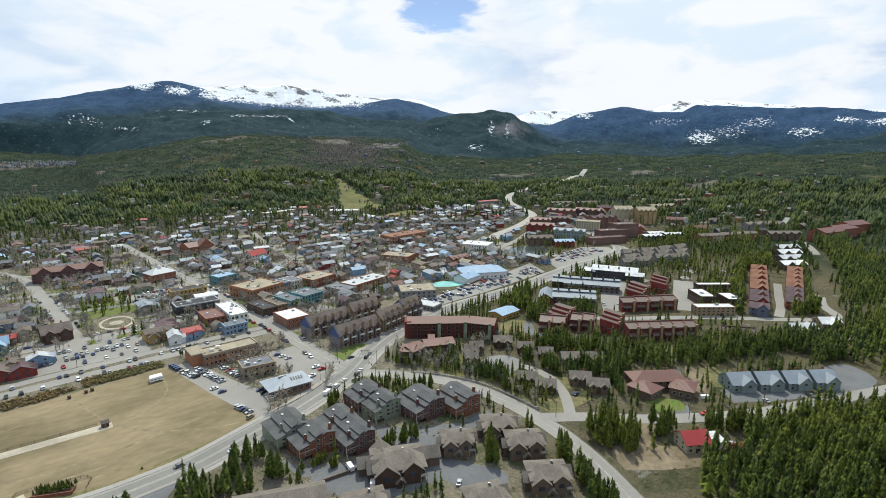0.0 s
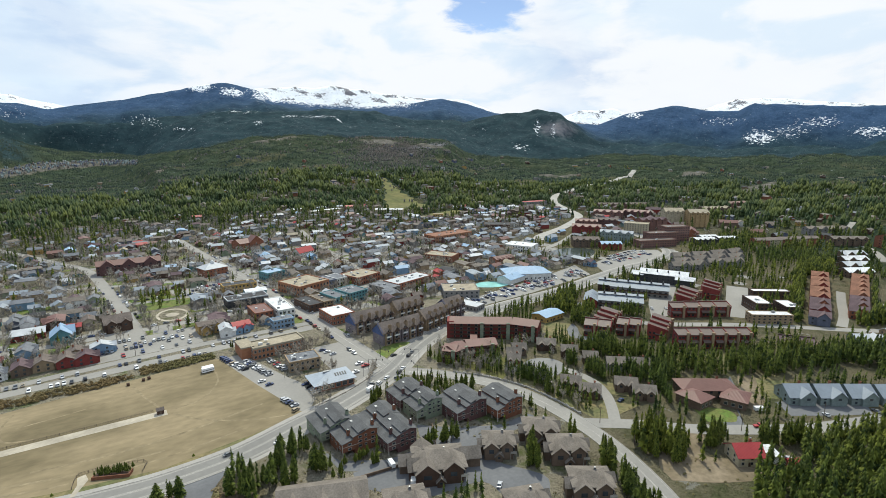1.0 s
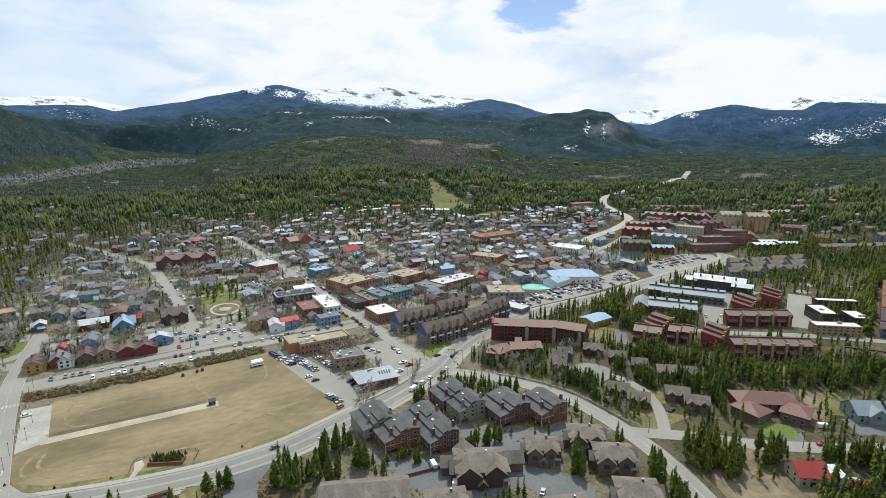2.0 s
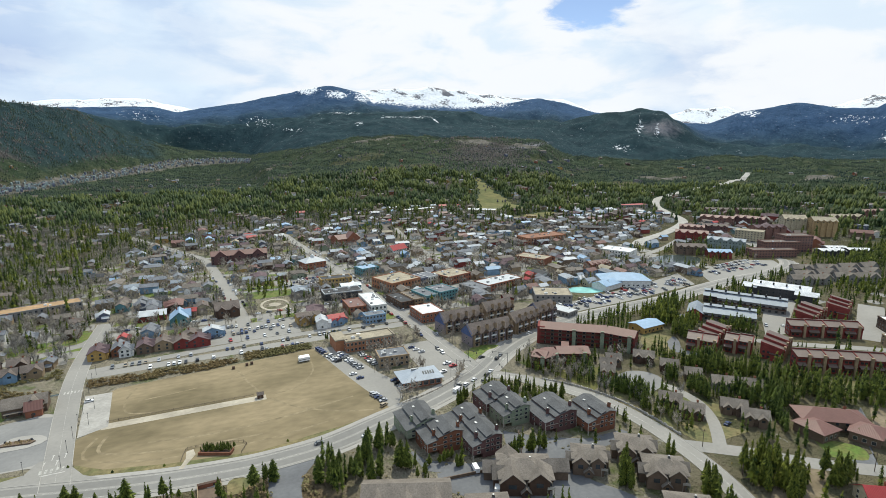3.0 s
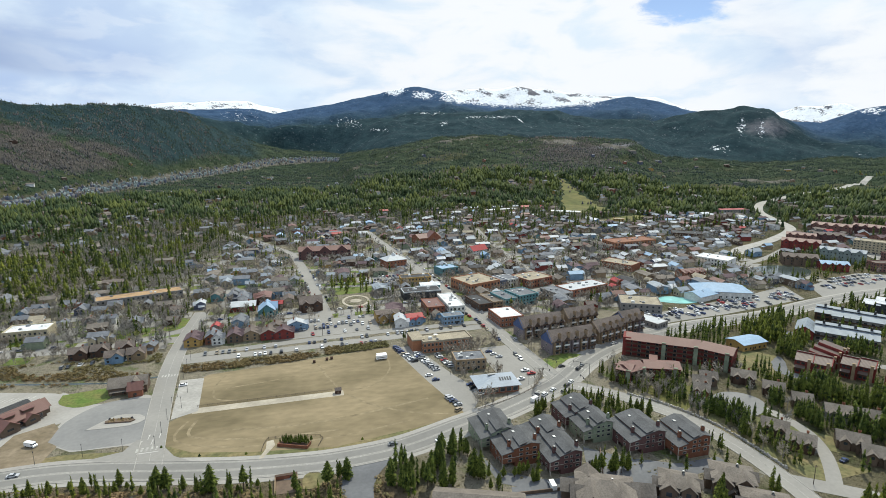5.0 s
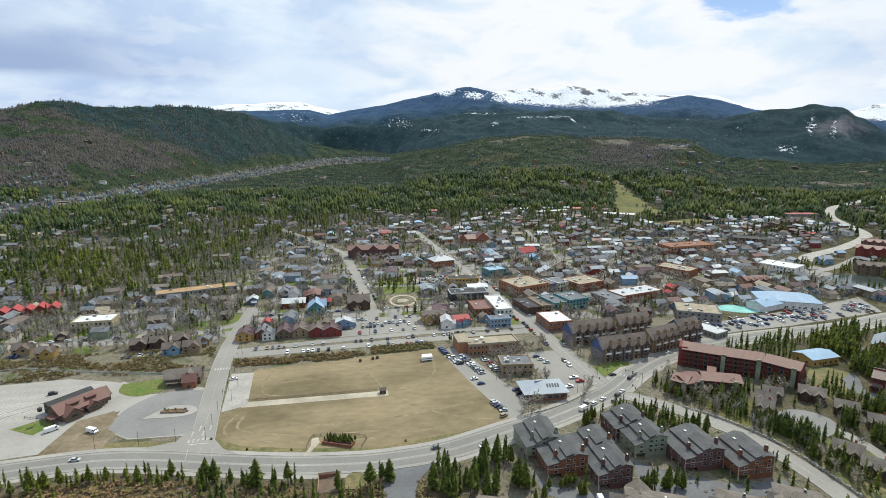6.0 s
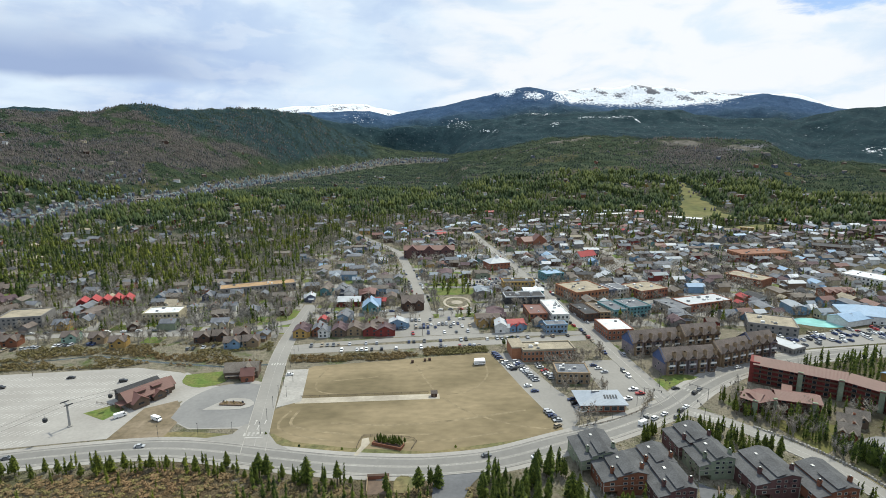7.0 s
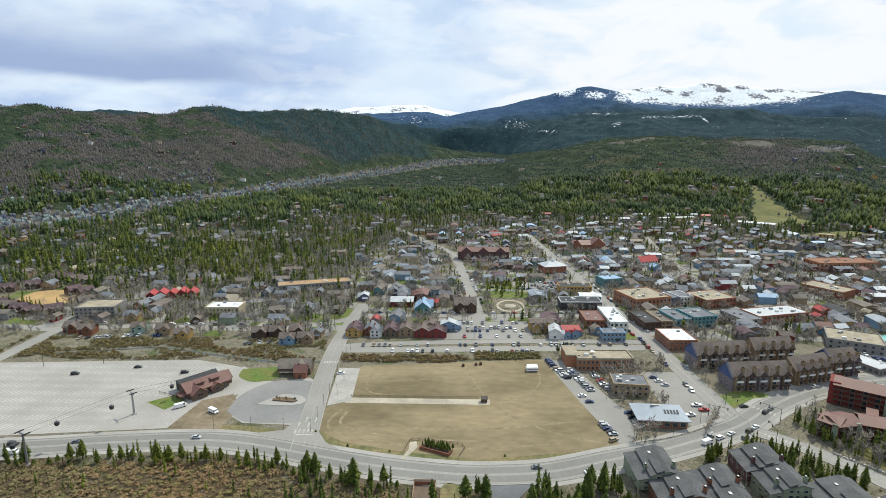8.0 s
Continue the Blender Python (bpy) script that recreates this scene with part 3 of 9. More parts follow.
    # masks for the haze-blue tints: behind the hills, on the spur, farther out
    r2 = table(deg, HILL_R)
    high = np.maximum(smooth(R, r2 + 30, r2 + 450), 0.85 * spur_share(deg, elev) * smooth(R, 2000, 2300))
    far_haze = smooth(R, 3550, 3950)
    crag = 0.75 * np.exp(-((deg + 46) / 2.2) ** 2 - ((elev - 0.9) / 1.0) ** 2) * smooth(R, 2900, 3200) * (R < 3560)
    crag = np.maximum(crag, 0.9 * np.exp(-((deg + 33.0) / 2.6) ** 2 - ((elev + 0.75 + 0.13 * (deg + 33)) / 0.3) ** 2) * smooth(R, 1600, 1750))
    crag = np.maximum(crag, smooth(R, 4320, 4370))
    one = np.ones_like(X)
    scrub = smooth(60 - X, 0, 30) * smooth(236 - Y, 0, 12) * (R < 420)
    town = (1 - smooth(R, 700, 1100)) * (1 - smooth(240 - Y, 0, 20) * smooth(60 - X, 0, 40)) * (1 - 0.7 * smooth(X - 0.5 * Y, 60, 140))
    for name, cols in (("cover", (town, wood, asp)), ("cover_b", (snow, high, valley)), ("cover_c", (far_haze, crag, scrub))):
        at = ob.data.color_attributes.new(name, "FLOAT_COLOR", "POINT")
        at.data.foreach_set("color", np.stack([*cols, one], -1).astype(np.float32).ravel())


build_ground()

# ---- occupancy of the town, one cell a metre ----
OX, OY, OW, OH = -620, 0, 2300, 1300
BUSY = np.zeros((OW, OH), bool)


def mark(x, y, rad):
    i0, i1 = int(max(x - rad - OX, 0)), int(max(min(x + rad - OX + 1, OW), 0))
    j0, j1 = int(max(y - rad - OY, 0)), int(max(min(y + rad - OY + 1, OH), 0))
    if i0 < i1 and j0 < j1:
        BUSY[i0:i1, j0:j1] = True


def mark_box(cx, cy, w, d, rot, grow=1.0):
    c, s = math.cos(radians(rot)), math.sin(radians(rot))
    for a in np.arange(-w / 2 - grow, w / 2 + grow + 0.1, 1.0):
        for b in np.arange(-d / 2 - grow, d / 2 + grow + 0.1, 1.0):
            mark(cx + c * a - s * b, cy + s * a + c * b, 0.6)


def mark_ring(ring):
    xs, ys = [p[0] for p in ring], [p[1] for p in ring]
    x, y = np.meshgrid(np.arange(int(min(xs)), int(max(xs)) + 1), np.arange(int(min(ys)), int(max(ys)) + 1), indexing="ij")
    on = inside(ring, x, y)
    keep = on & (x >= OX) & (x < OX + OW) & (y >= OY) & (y < OY + OH)
    BUSY[x[keep] - OX, y[keep] - OY] = True


def inside(ring, x, y):
    x, y = np.asarray(x, float), np.asarray(y, float)
    on, n = np.zeros(x.shape, bool), len(ring)
    for k in range(n):
        (ax, ay), (bx, by) = ring[k], ring[(k + 1) % n]
        if ay != by:
            on ^= ((ay > y) != (by > y)) & (x < (bx - ax) * (y - ay) / (by - ay) + ax)
    return on


def busy(x, y, rad=0.0):
    i0, i1 = int(x - rad - OX), int(x + rad - OX) + 1
    j0, j1 = int(y - rad - OY), int(y + rad - OY) + 1
    if i0 < 0 or j0 < 0 or i1 > OW or j1 > OH:
        return False
    return bool(BUSY[i0:i1, j0:j1].any())


# ---- roads, lots, lawns ----
def glide(pts, step=4.0):
    """A smooth line through the points."""
    P = [Vector((*p, 0)) for p in pts]
    P = [P[0] * 2 - P[1]] + P + [P[-1] * 2 - P[-2]]
    out = []
    for k in range(1, len(P) - 2):
        a, b, c, d = P[k - 1:k + 3]
        n = max(2, int((c - b).length / step))
        for i in range(n):
            t = i / n
            out.append(0.5 * ((2 * b) + (c - a) * t + (2 * a - 5 * b + 4 * c - d) * t * t + (3 * b - a - 3 * c + d) * t ** 3))
    out.append(P[-2])
    return out


def sides(line, off):
    out = []
    for k, p in enumerate(line):
        d = (line[min(k + 1, len(line) - 1)] - line[max(k - 1, 0)]).normalized()
        out.append((p.x - d.y * off, p.y + d.x * off))
    return out


def ribbon(line, o0, o1, z0, z1):
    """A raised strip along a line, between two offsets."""
    S = Soup()
    a, b = sides(line, o1), sides(line, o0)
    mid = np.array([(p.x, p.y) for p in line])
    lift = ground_z(mid[:, 0], mid[:, 1])
    lift = np.where(np.hypot(mid[:, 0], mid[:, 1]) > 780, lift + 0.5, lift * 0)
    for k in range(len(a) - 1):
        lo = 0.0 if z0 is None else z0
        g, h = lift[k], lift[k + 1]
        S.poly([(*b[k], z1 + g), (*b[k + 1], z1 + h), (*a[k + 1], z1 + h), (*a[k], z1 + g)])
        S.poly([(*b[k + 1], lo), (*b[k + 1], z1 + h), (*b[k], z1 + g), (*b[k], lo)])
        S.poly([(*a[k], lo), (*a[k], z1 + g), (*a[k + 1], z1 + h), (*a[k + 1], lo)])
    return S


def road(pts, width, label, mat="asphalt", z=0.10, kerb=True, lines=(), name="road", block=True, dashes=()):
    line = glide(pts)
    ob = part(name, ribbon(line, -width / 2, width / 2, -0.2, z), M[mat])
    tagged(ob, label, "road", kind="structure")
    if kerb:
        for s in (-1, 1):
            o = s * (width / 2 + 0.15)
            part("kerb", ribbon(line, o - 0.15, o + 0.15, -0.2, z + 0.13), M["concrete"], ob)
    for o in lines:
        part("lane_line", ribbon(line, o - 0.08, o + 0.08, z - 0.02, z + 0.012), M["line_paint"], ob)
    for o in dashes:
        S = Soup()
        fine = glide(pts, 3.0)
        for k in range(0, len(fine) - 1, 4):
            seg = ribbon(fine[k:k + 2], o - 0.1, o + 0.1, z - 0.02, z + 0.012)
            n = len(S.v)
            S.v += seg.v
            S.f += [tuple(q + n for q in f) for f in seg.f]
        part("dashed_line", S, M["line_paint"], ob)
    if block:
        for p in line:
            mark(p.x, p.y, width / 2 + 1.5)
    return ob


def sheet(name, ring, mat, label, category, z=0.06, smooth_ring=False, block=True):
    if smooth_ring:
        ln = glide(ring + [ring[0]], 3.0)[:-1]
        ring = [(p.x, p.y) for p in ln]
    area = sum(ring[k][0] * ring[(k + 1) % len(ring)][1] - ring[(k + 1) % len(ring)][0] * ring[k][1] for k in range(len(ring)))
    if area < 0:
        ring = ring[::-1]
    ob = part(name, Soup().prism(ring, -0.3, z), M[mat])
    if block:
        mark_ring(ring)
    return tagged(ob, label, category, kind="structure")


HIGHWAY = [(-420, 205), (-330, 228), (-200, 243), (-150, 250), (-112, 253), (-86, 250), (-55, 242), (-26, 235), (0, 231), (20, 230), (48, 233), (78, 243), (104, 252), (128, 263), (150, 275), (176, 295), (206, 313), (240, 325), (280, 333), (325, 337), (377, 341), (428, 352), (492, 362), (560, 368), (625, 400), (700, 520)]
road(HIGHWAY, 13.5, "pale grey asphalt highway curving past the field", "asphalt", 0.12, lines=(0.3, -0.3, 5.6, -5.6), name="road_highway")
hw = bpy.data.objects["road_highway"]
hl = glide(HIGHWAY)
for o_ in (-8.4, 8.4):
    part("shoulder", ribbon(hl, o_ - 1.4, o_ + 1.4, -0.2, 0.078), M["gravel"], hw, "pale gravel shoulder")
for o_ in (-3.0, 3.0):
    part("worn_lane", ribbon(hl, o_ - 2.1, o_ + 2.1, 0.05, 0.126), M["lane_wear"], hw, "darker worn lane")
SKI_UP = [(150, 272), (168, 255), (184, 232), (193, 212), (196, 190), (196, 170), (193, 146), (186, 122), (176, 98), (160, 60), (140, 20)]
road(SKI_UP, 9.5, "two-lane asphalt road climbing between condominiums and firs", "asphalt", 0.10, lines=(0.2, -0.2, 4.2, -4.2), name="road_hill")
road([(149, 274), (147, 314), (144, 373), (139, 444), (135, 519), (131, 572), (125, 638), (118, 720), (110, 820)], 11.0, "straight town street lined with shops and parked cars", "asphalt", 0.10, lines=(0.2, -0.2), name="road_town")
road([(-62, 246), (-67, 287), (-71, 322), (-74, 356), (-75, 387), (-74, 423), (-72, 470)], 10.5, "wide asphalt side street beside the bare field", "asphalt", 0.10, lines=(0.0,), name="road_side")
road([(26, 398), (25, 420), (24, 455), (18, 525), (12, 593), (0, 681), (-24, 736), (-55, 800), (-95, 880)], 9.5, "straight pale residential street", "asphalt", 0.09, lines=(), name="road_street")
road([(-74, 372), (-36, 378), (4, 382), (67, 386), (142, 386)], 7.5, "street along the riverside car parks", "asphalt", 0.08, kerb=False, name="road_lots")
road([(-430, 395), (-340, 405), (-290, 399), (-233, 408), (-133, 405), (-83, 425), (-70, 438), (-15, 440), (30, 441), (76, 442), (139, 444)], 8.5, "town cross street in grey asphalt", "asphalt", 0.07, kerb=False, name="road_cross")
road([(-300, 560), (-150, 545), (20, 520), (135, 512)], 7.0, "residential street in patched grey asphalt", "asphalt", 0.06, kerb=False, name="road_cross")
road([(-220, 660), (-100, 640), (10, 596), (131, 575), (300, 590), (430, 575)], 8.0, "long town street in grey asphalt", "asphalt", 0.06, kerb=False, name="road_cross")
road([(0, 690), (125, 660), (300, 690), (480, 700)], 7.0, "far town street in grey asphalt", "asphalt", 0.06, kerb=False, name="road_cross")
road([(144, 400), (200, 440), (300, 470), (420, 480), (520, 500), (640, 560)], 8.5, "shopping street in grey asphalt", "asphalt", 0.065, kerb=False, name="road_cross")
road([(240, 455), (250, 560), (262, 690), (280, 800)], 7.0, "town street between houses", "asphalt", 0.06, kerb=False, name="road_cross")
road([(196, 166), (219, 148), (238, 130), (263, 112), (288, 97), (314, 86), (344, 74), (373, 62), (420, 45)], 9.0, "side road past the brown-roofed lodge", "asphalt", 0.09, lines=(), kerb=False, name="road_branch")
road([(-288, 330), (-289, 362), (-290, 400), (-294, 450)], 9.0, "asphalt bridge road over the creek", "asphalt", 0.11, name="road_bridge", lines=(0,))
road([(325, 268), (346, 246), (366, 227), (404, 200), (437, 171), (458, 150), (485, 128), (505, 121), (532, 139), (580, 155), (616, 166), (660, 170), (703, 189), (800, 233), (900, 300), (1010, 330)], 8.0, "pale road winding through the wooded condominiums", "asphalt", 0.07, kerb=False, name="road_wooded")
road([(468, 150), (500, 160), (540, 176), (607, 201)], 7.0, "lane between orange-roofed townhouses", "asphalt", 0.06, kerb=False, name="road_lane")
# winding road climbing out of town beyond the tall hotels
road([(530, 540), (558, 561), (646, 597), (745, 658), (804, 750), (850, 820), (923, 887), (1000, 920), (1072, 941), (1238, 975), (1400, 1040), (1537, 1117)], 15.0, "distant pale highway winding out of town", "concrete", 0.25, kerb=False, name="road_far")

road([(236, 220), (239, 207), (238, 192), (231, 178), (222, 167), (213, 158)], 6.0, "pale asphalt lane from the turning circle to the side road", "asphalt", 0.085, kerb=False, name="road_lane")
sheet("field", [(-58, 330), (-50, 340), (62, 354), (66, 350), (87, 254), (55, 245), (18, 239), (-20, 245), (-46, 252), (-57, 260), (-62, 273), (-61, 286), (-50, 296)], "field", "large bare tan dirt field beside the highway", "field", 0.05)
sheet("dirt_path", [(-52, 291.5), (26, 291.5), (26, 297.5), (-51, 297.5)], "path_dirt", "pale packed dirt track across the bare field", "path", 0.075)
sheet("junction", [(-72.5, 272), (-76, 263), (-90, 259.5), (-70, 252), (-44, 246), (-53, 253), (-58.5, 262), (-61, 272)], "asphalt", "flared mouth of the side street at the highway", "pavement", 0.096)
sheet("pavement_pad", [(-65, 336), (-52, 336), (-49, 294), (-61, 288)], "concrete", "pale concrete pad beside the street", "pavement", 0.09)
sheet("gravel_lot", [(-420, 330), (-281, 338), (-158, 346), (-129, 337), (-112, 326), (-112, 300), (-128, 290), (-131, 272), (-134, 263), (-209, 254), (-300, 244), (-420, 222)], "gravel", "huge empty pale gravel car park with faint bay lines", "car park", 0.05)
sheet("apron", [(-125, 337), (-112, 326), (-112, 318), (-96, 316), (-80, 322), (-74, 318), (-68, 270), (-66, 264), (-76, 268), (-99, 269), (-114, 281), (-113, 300), (-119, 312), (-130, 322)], "gravel", "pale concrete apron round the bus loop", "pavement", 0.07)
sheet("turning_loop", [(-112, 281), (-99, 270.5), (-85, 269.5), (-73, 270.5), (-68, 282), (-73, 312), (-78, 317), (-88, 319), (-101, 315), (-111, 300)], "loop_asphalt", "blue-grey asphalt bus turning loop", "pavement", 0.085, smooth_ring=True)
sheet("island", [(-99, 288), (-91, 298), (-86, 300.5), (-77, 298), (-73.5, 292), (-80, 287.5)], "gravel", "pale paved island in the bus loop", "pavement", 0.22, smooth_ring=True)
sheet("dirt_patch", [(-134, 262), (-108, 262), (-106, 284), (-116, 300), (-130, 292)], "bare_dirt", "bare brown dirt patch beside the wooden lodge", "ground patch", 0.075)
sheet("lawn", [(-124, 333), (-100, 336), (-98, 322), (-110, 315), (-122, 322)], "lawn", "small bright lawn beside the ranger house", "lawn", 0.09, True)
sheet("lawn", [(-159, 289), (-146, 299), (-139.5, 291), (-145, 281)], "lawn", "small green lawn beside the wooden lodge", "lawn", 0.09)
sheet("car_park", [(-68, 361), (135, 371), (137, 381), (-70, 370)], "asphalt", "riverside strip car park in grey asphalt", "car park", 0.05)
sheet("car_park", [(-6, 387), (62, 390), (62, 428), (-6, 424)], "asphalt", "grey asphalt car park with rows of cars", "car park", 0.05)
sheet("car_park", [(64, 352), (78, 352), (83, 334), (92, 300), (96, 289), (96, 266), (88, 254), (84, 256), (74, 300)], "asphalt", "asphalt car park between field and brick offices", "car park", 0.055)
sheet("car_park", [(118, 336), (142, 336), (142, 284), (132, 276), (124, 268), (124, 292), (118, 296)], "asphalt", "asphalt car park behind the pale-roofed station", "car park", 0.05)
sheet("car_park", [(236, 336), (286, 346), (337, 350), (437, 366), (456, 405), (383, 385), (307, 372), (252, 362)], "asphalt", "long asphalt car park along the highway", "car park", 0.05)
sheet("car_park", [(458, 366), (478, 397), (530, 416), (574, 424), (608, 404), (592, 384), (550, 374), (500, 370)], "asphalt", "teardrop asphalt car park beside the hotels", "car park", 0.05)
sheet("car_park", [(362, 240), (383, 240), (466, 286), (478, 300), (440, 296), (397, 268)], "asphalt", "asphalt car park between grey condominiums and red homes", "car park", 0.055)
sheet("car_park", [(420, 214), (430, 198), (520, 246), (512, 262)], "asphalt", "pale car park beside the bright-roofed apartments", "car park", 0.055)
sheet("driveway", [(292, 264), (283, 252), (287, 240), (295, 233), (298, 240), (291, 249), (301, 262), (304, 270)], "dark_asphalt", "dark asphalt drive bending round the red homes", "driveway", 0.06, True)
sheet("driveway", [(333, 289), (347, 309), (353, 303), (342, 286)], "dark_asphalt", "dark asphalt pad beside the red gables", "driveway", 0.06)
sheet("driveway", [(291, 109), (300, 121), (319, 112), (338, 92), (328, 86), (314, 94)], "dark_asphalt", "dark drive before the grey townhouses", "driveway", 0.055)
sheet("driveway", [(337, 78), (377, 94), (398, 86), (384, 68), (350, 71)], "dark_asphalt", "grey asphalt pad at the road's edge", "driveway", 0.055, True)
sheet("driveway", [(244, 126), (262, 118), (274, 128), (300, 142), (312, 152), (300, 148), (270, 124)], "dark_asphalt", "dark drive round the rambling lodge", "driveway", 0.052)
sheet("dirt_yard", [(279, 120), (296, 124), (322, 142), (318, 150), (300, 140), (284, 130)], "bare_dirt", "bare tan dirt bank beside the lodge", "ground patch", 0.05, True, block=False)
sheet("verge", [(300, 128), (322, 142), (340, 136), (318, 116), (304, 122)], "dry_verge", "ochre grass slope beside the townhouses", "verge", 0.056, block=False)
sheet("verge", [(262, 262), (292, 286), (304, 270), (283, 252), (262, 240)], "dry_verge", "dry green-gold meadow above the turning circle", "verge", 0.05, block=False)
sheet("verge", [(290, 182), (318, 196), (355, 168), (322, 156)], "dry_verge", "open meadow below the dark red row", "verge", 0.05, block=False)
sheet("car_park", [(79, 510), (125, 515), (122, 545), (62, 548), (62, 533)], "asphalt", "asphalt car park behind the shops", "car park", 0.05)
sheet("lawn", [(154, 292), (170, 303), (186, 306), (168, 314), (153, 306)], "lawn", "green corner lawn at the road junction", "lawn", 0.09)
sheet("lawn", [(196, 226), (224, 240), (214, 252), (190, 254)], "meadow", "dull green lawn beside the red lodge", "lawn", 0.055, True, block=False)
sheet("lawn", [(33, 490), (76, 492), (78, 509), (58, 531), (27, 533)], "lawn", "town park lawn with firs", "lawn", 0.05)
sheet("verge", [(-134, 261), (-80, 258), (-70, 262), (-100, 267), (-130, 266)], "dry_verge", "dry grass verge along the highway", "verge", 0.056)
sheet("verge", [(200, 216), (240, 170), (252, 178), (214, 226)], "dry_verge", "ochre grass bank beside the hill road", "verge", 0.07, block=False)
sheet("dirt_yard", [(192, 112), (200, 124), (232, 134), (236, 124), (220, 116), (230, 104), (242, 94), (232, 88), (210, 98)], "bare_dirt", "bare dirt yard round the red-roofed house", "ground patch", 0.05, True, block=False)
sheet("driveway", [(20, 225), (40, 226), (37, 220), (32, 213), (29, 200), (32, 188), (22, 186), (17.5, 200), (17.5, 214)], "dark_asphalt", "dark asphalt driveway curving off the highway", "driveway", 0.09, True)
sheet("courtyard", [(84, 192), (96, 190), (132, 184), (150, 182), (140, 176), (140, 164), (148, 150), (150, 142), (140, 134), (128, 140), (126, 156), (104, 160), (92, 170), (82, 182)], "dark_asphalt", "dark asphalt courtyard between condominiums and houses", "driveway", 0.05, True)
sheet("yard", [(79, 218), (83, 203), (101, 192), (119, 192), (127, 210), (142, 197), (160, 187.5), (181, 187), (183, 180), (150, 178), (96, 185), (80, 196)], "dark_asphalt", "dark asphalt parking yard round the condominiums", "driveway", 0.04, block=False)
sheet("verge", [(192, 222), (212, 190), (236, 160), (206, 160), (203, 190), (199, 212)], "dry_verge", "ochre grass bank along the hill road", "verge", 0.05, block=False)
sheet("verge", [(-62, 257), (-50, 247), (-20, 241), (18, 236.6), (55, 240), (86, 248), (88, 254), (55, 247), (18, 241), (-20, 247), (-46, 254), (-57, 262)], "dry_verge", "dry grass rim between field and highway", "verge", 0.07)
sheet("construction_site", [(-384, 470), (-352, 460), (-332, 466), (-338, 486), (-352, 504), (-384, 500)], "orange_dirt", "orange dirt building site at the edge of the woods", "ground patch", 0.05, True)


def meadow(mid, label, seed):
    """Open grass laid over the slope: a middle line of (x, y, half-width left, right)."""
    S = Soup()
    rows = []
    n = 40
    f = np.linspace(0, 1, n)
    k = np.linspace(0, 1, len(mid))
    cx, cy, wl, wr = (np.interp(f, k, [q[i] for q in mid]) for i in range(4))
    tx, ty = np.gradient(cx), np.gradient(cy)
    ln = np.hypot(tx, ty)
    for i in range(n):
        nx, ny = -ty[i] / ln[i], tx[i] / ln[i]
        w = 4 * math.sin(i * 1.7 + seed) + 3 * math.sin(i * 0.61 + 2 * seed)
        rows.append([])
        for u in np.linspace(-wr[i] - w, wl[i] + 0.7 * w, 9):
            x, y = cx[i] + nx * u, cy[i] + ny * u
            rows[-1].append((x, y, float(ground_z(x, y)) + 0.8))
    S.v = [p for row in rows for p in row]
    S.f = [(9 * i + j, 9 * i + j + 1, 9 * i + j + 10, 9 * i + j + 9)[::-1] for i in range(n - 1) for j in range(8)]
    for p in S.v:
        mark(p[0], p[1], 7)
    tagged(part("meadow", S, M["meadow"]), label, "meadow", kind="structure")


meadow([(538, 890, 40, 44), (560, 950, 46, 40), (590, 1040, 30, 26), (625, 1140, 12, 12), (664, 1250, 5, 5)], "olive green meadow below the wooded hill", 1.0)
meadow([(508, 800, 6, 6), (545, 812, 20, 18), (590, 830, 18, 16), (610, 842, 6, 6)], "green playing field beside the meadow", 2.3)
sheet("creek", [(-260, 352), (-194, 366), (-146, 352), (-104, 342), (-78, 344), (-78, 346), (-104, 344.2), (-146, 354.2), (-194, 368.2), (-260, 354.2)], "water", "narrow stony creek between bushes", "creek", 0.03)



# ---- building materials ----
def sided(name, base, pitch=0.22, vertical=False, **kw):
    """Painted wood siding: thin dark laps between boards."""
    mat = material(name, base, kw.get("rough", 0.8), 0.16, 0.7, kw.get("second", tuple(c * 0.82 for c in base)), 0.25, 0.2)
    nt = mat.node_tree
    N, L = nt.nodes, nt.links
    tc = N.new("ShaderNodeTexCoord")
    wv = N.new("ShaderNodeTexWave")
    wv.wave_type, wv.bands_direction, wv.wave_profile = "BANDS", "X" if vertical else "Z", "SAW"
    wv.inputs["Scale"].default_value = 0.31 / pitch
    wv.inputs["Distortion"].default_value = 0.0
    L.new(tc.outputs["Object"], wv.inputs["Vector"])
    b = N.new("ShaderNodeBump")
    b.inputs["Strength"].default_value, b.inputs["Distance"].default_value = 0.7, 0.05
    L.new(wv.outputs["Fac"], b.inputs["Height"])
    L.new(b.outputs[0], N["Principled BSDF"].inputs["Normal"])
    return mat


def shingled(name, base, second=None, rough=0.9, ribs=0.0):
    mat = material(name, base, rough, 0.07 if ribs else 0.26, 0.8 if ribs else 1.6, second or (tuple(c * 0.88 for c in base) if ribs else None), 0.18, 0.1 if ribs else 0.35)
    if ribs:
        nt = mat.node_tree
        N, L = nt.nodes, nt.links
        tc = N.new("ShaderNodeTexCoord")
        wv = N.new("ShaderNodeTexWave")
        wv.bands_direction = "X"
        wv.inputs["Scale"].default_value = 0.31 / ribs
        L.new(tc.outputs["Object"], wv.inputs["Vector"])
        b = N.new("ShaderNodeBump")
        b.inputs["Strength"].default_value, b.inputs["Distance"].default_value = 0.6, 0.06
        L.new(wv.outputs["Fac"], b.inputs["Height"])
        L.new(b.outputs[0], N["Principled BSDF"].inputs["Normal"])
    return mat


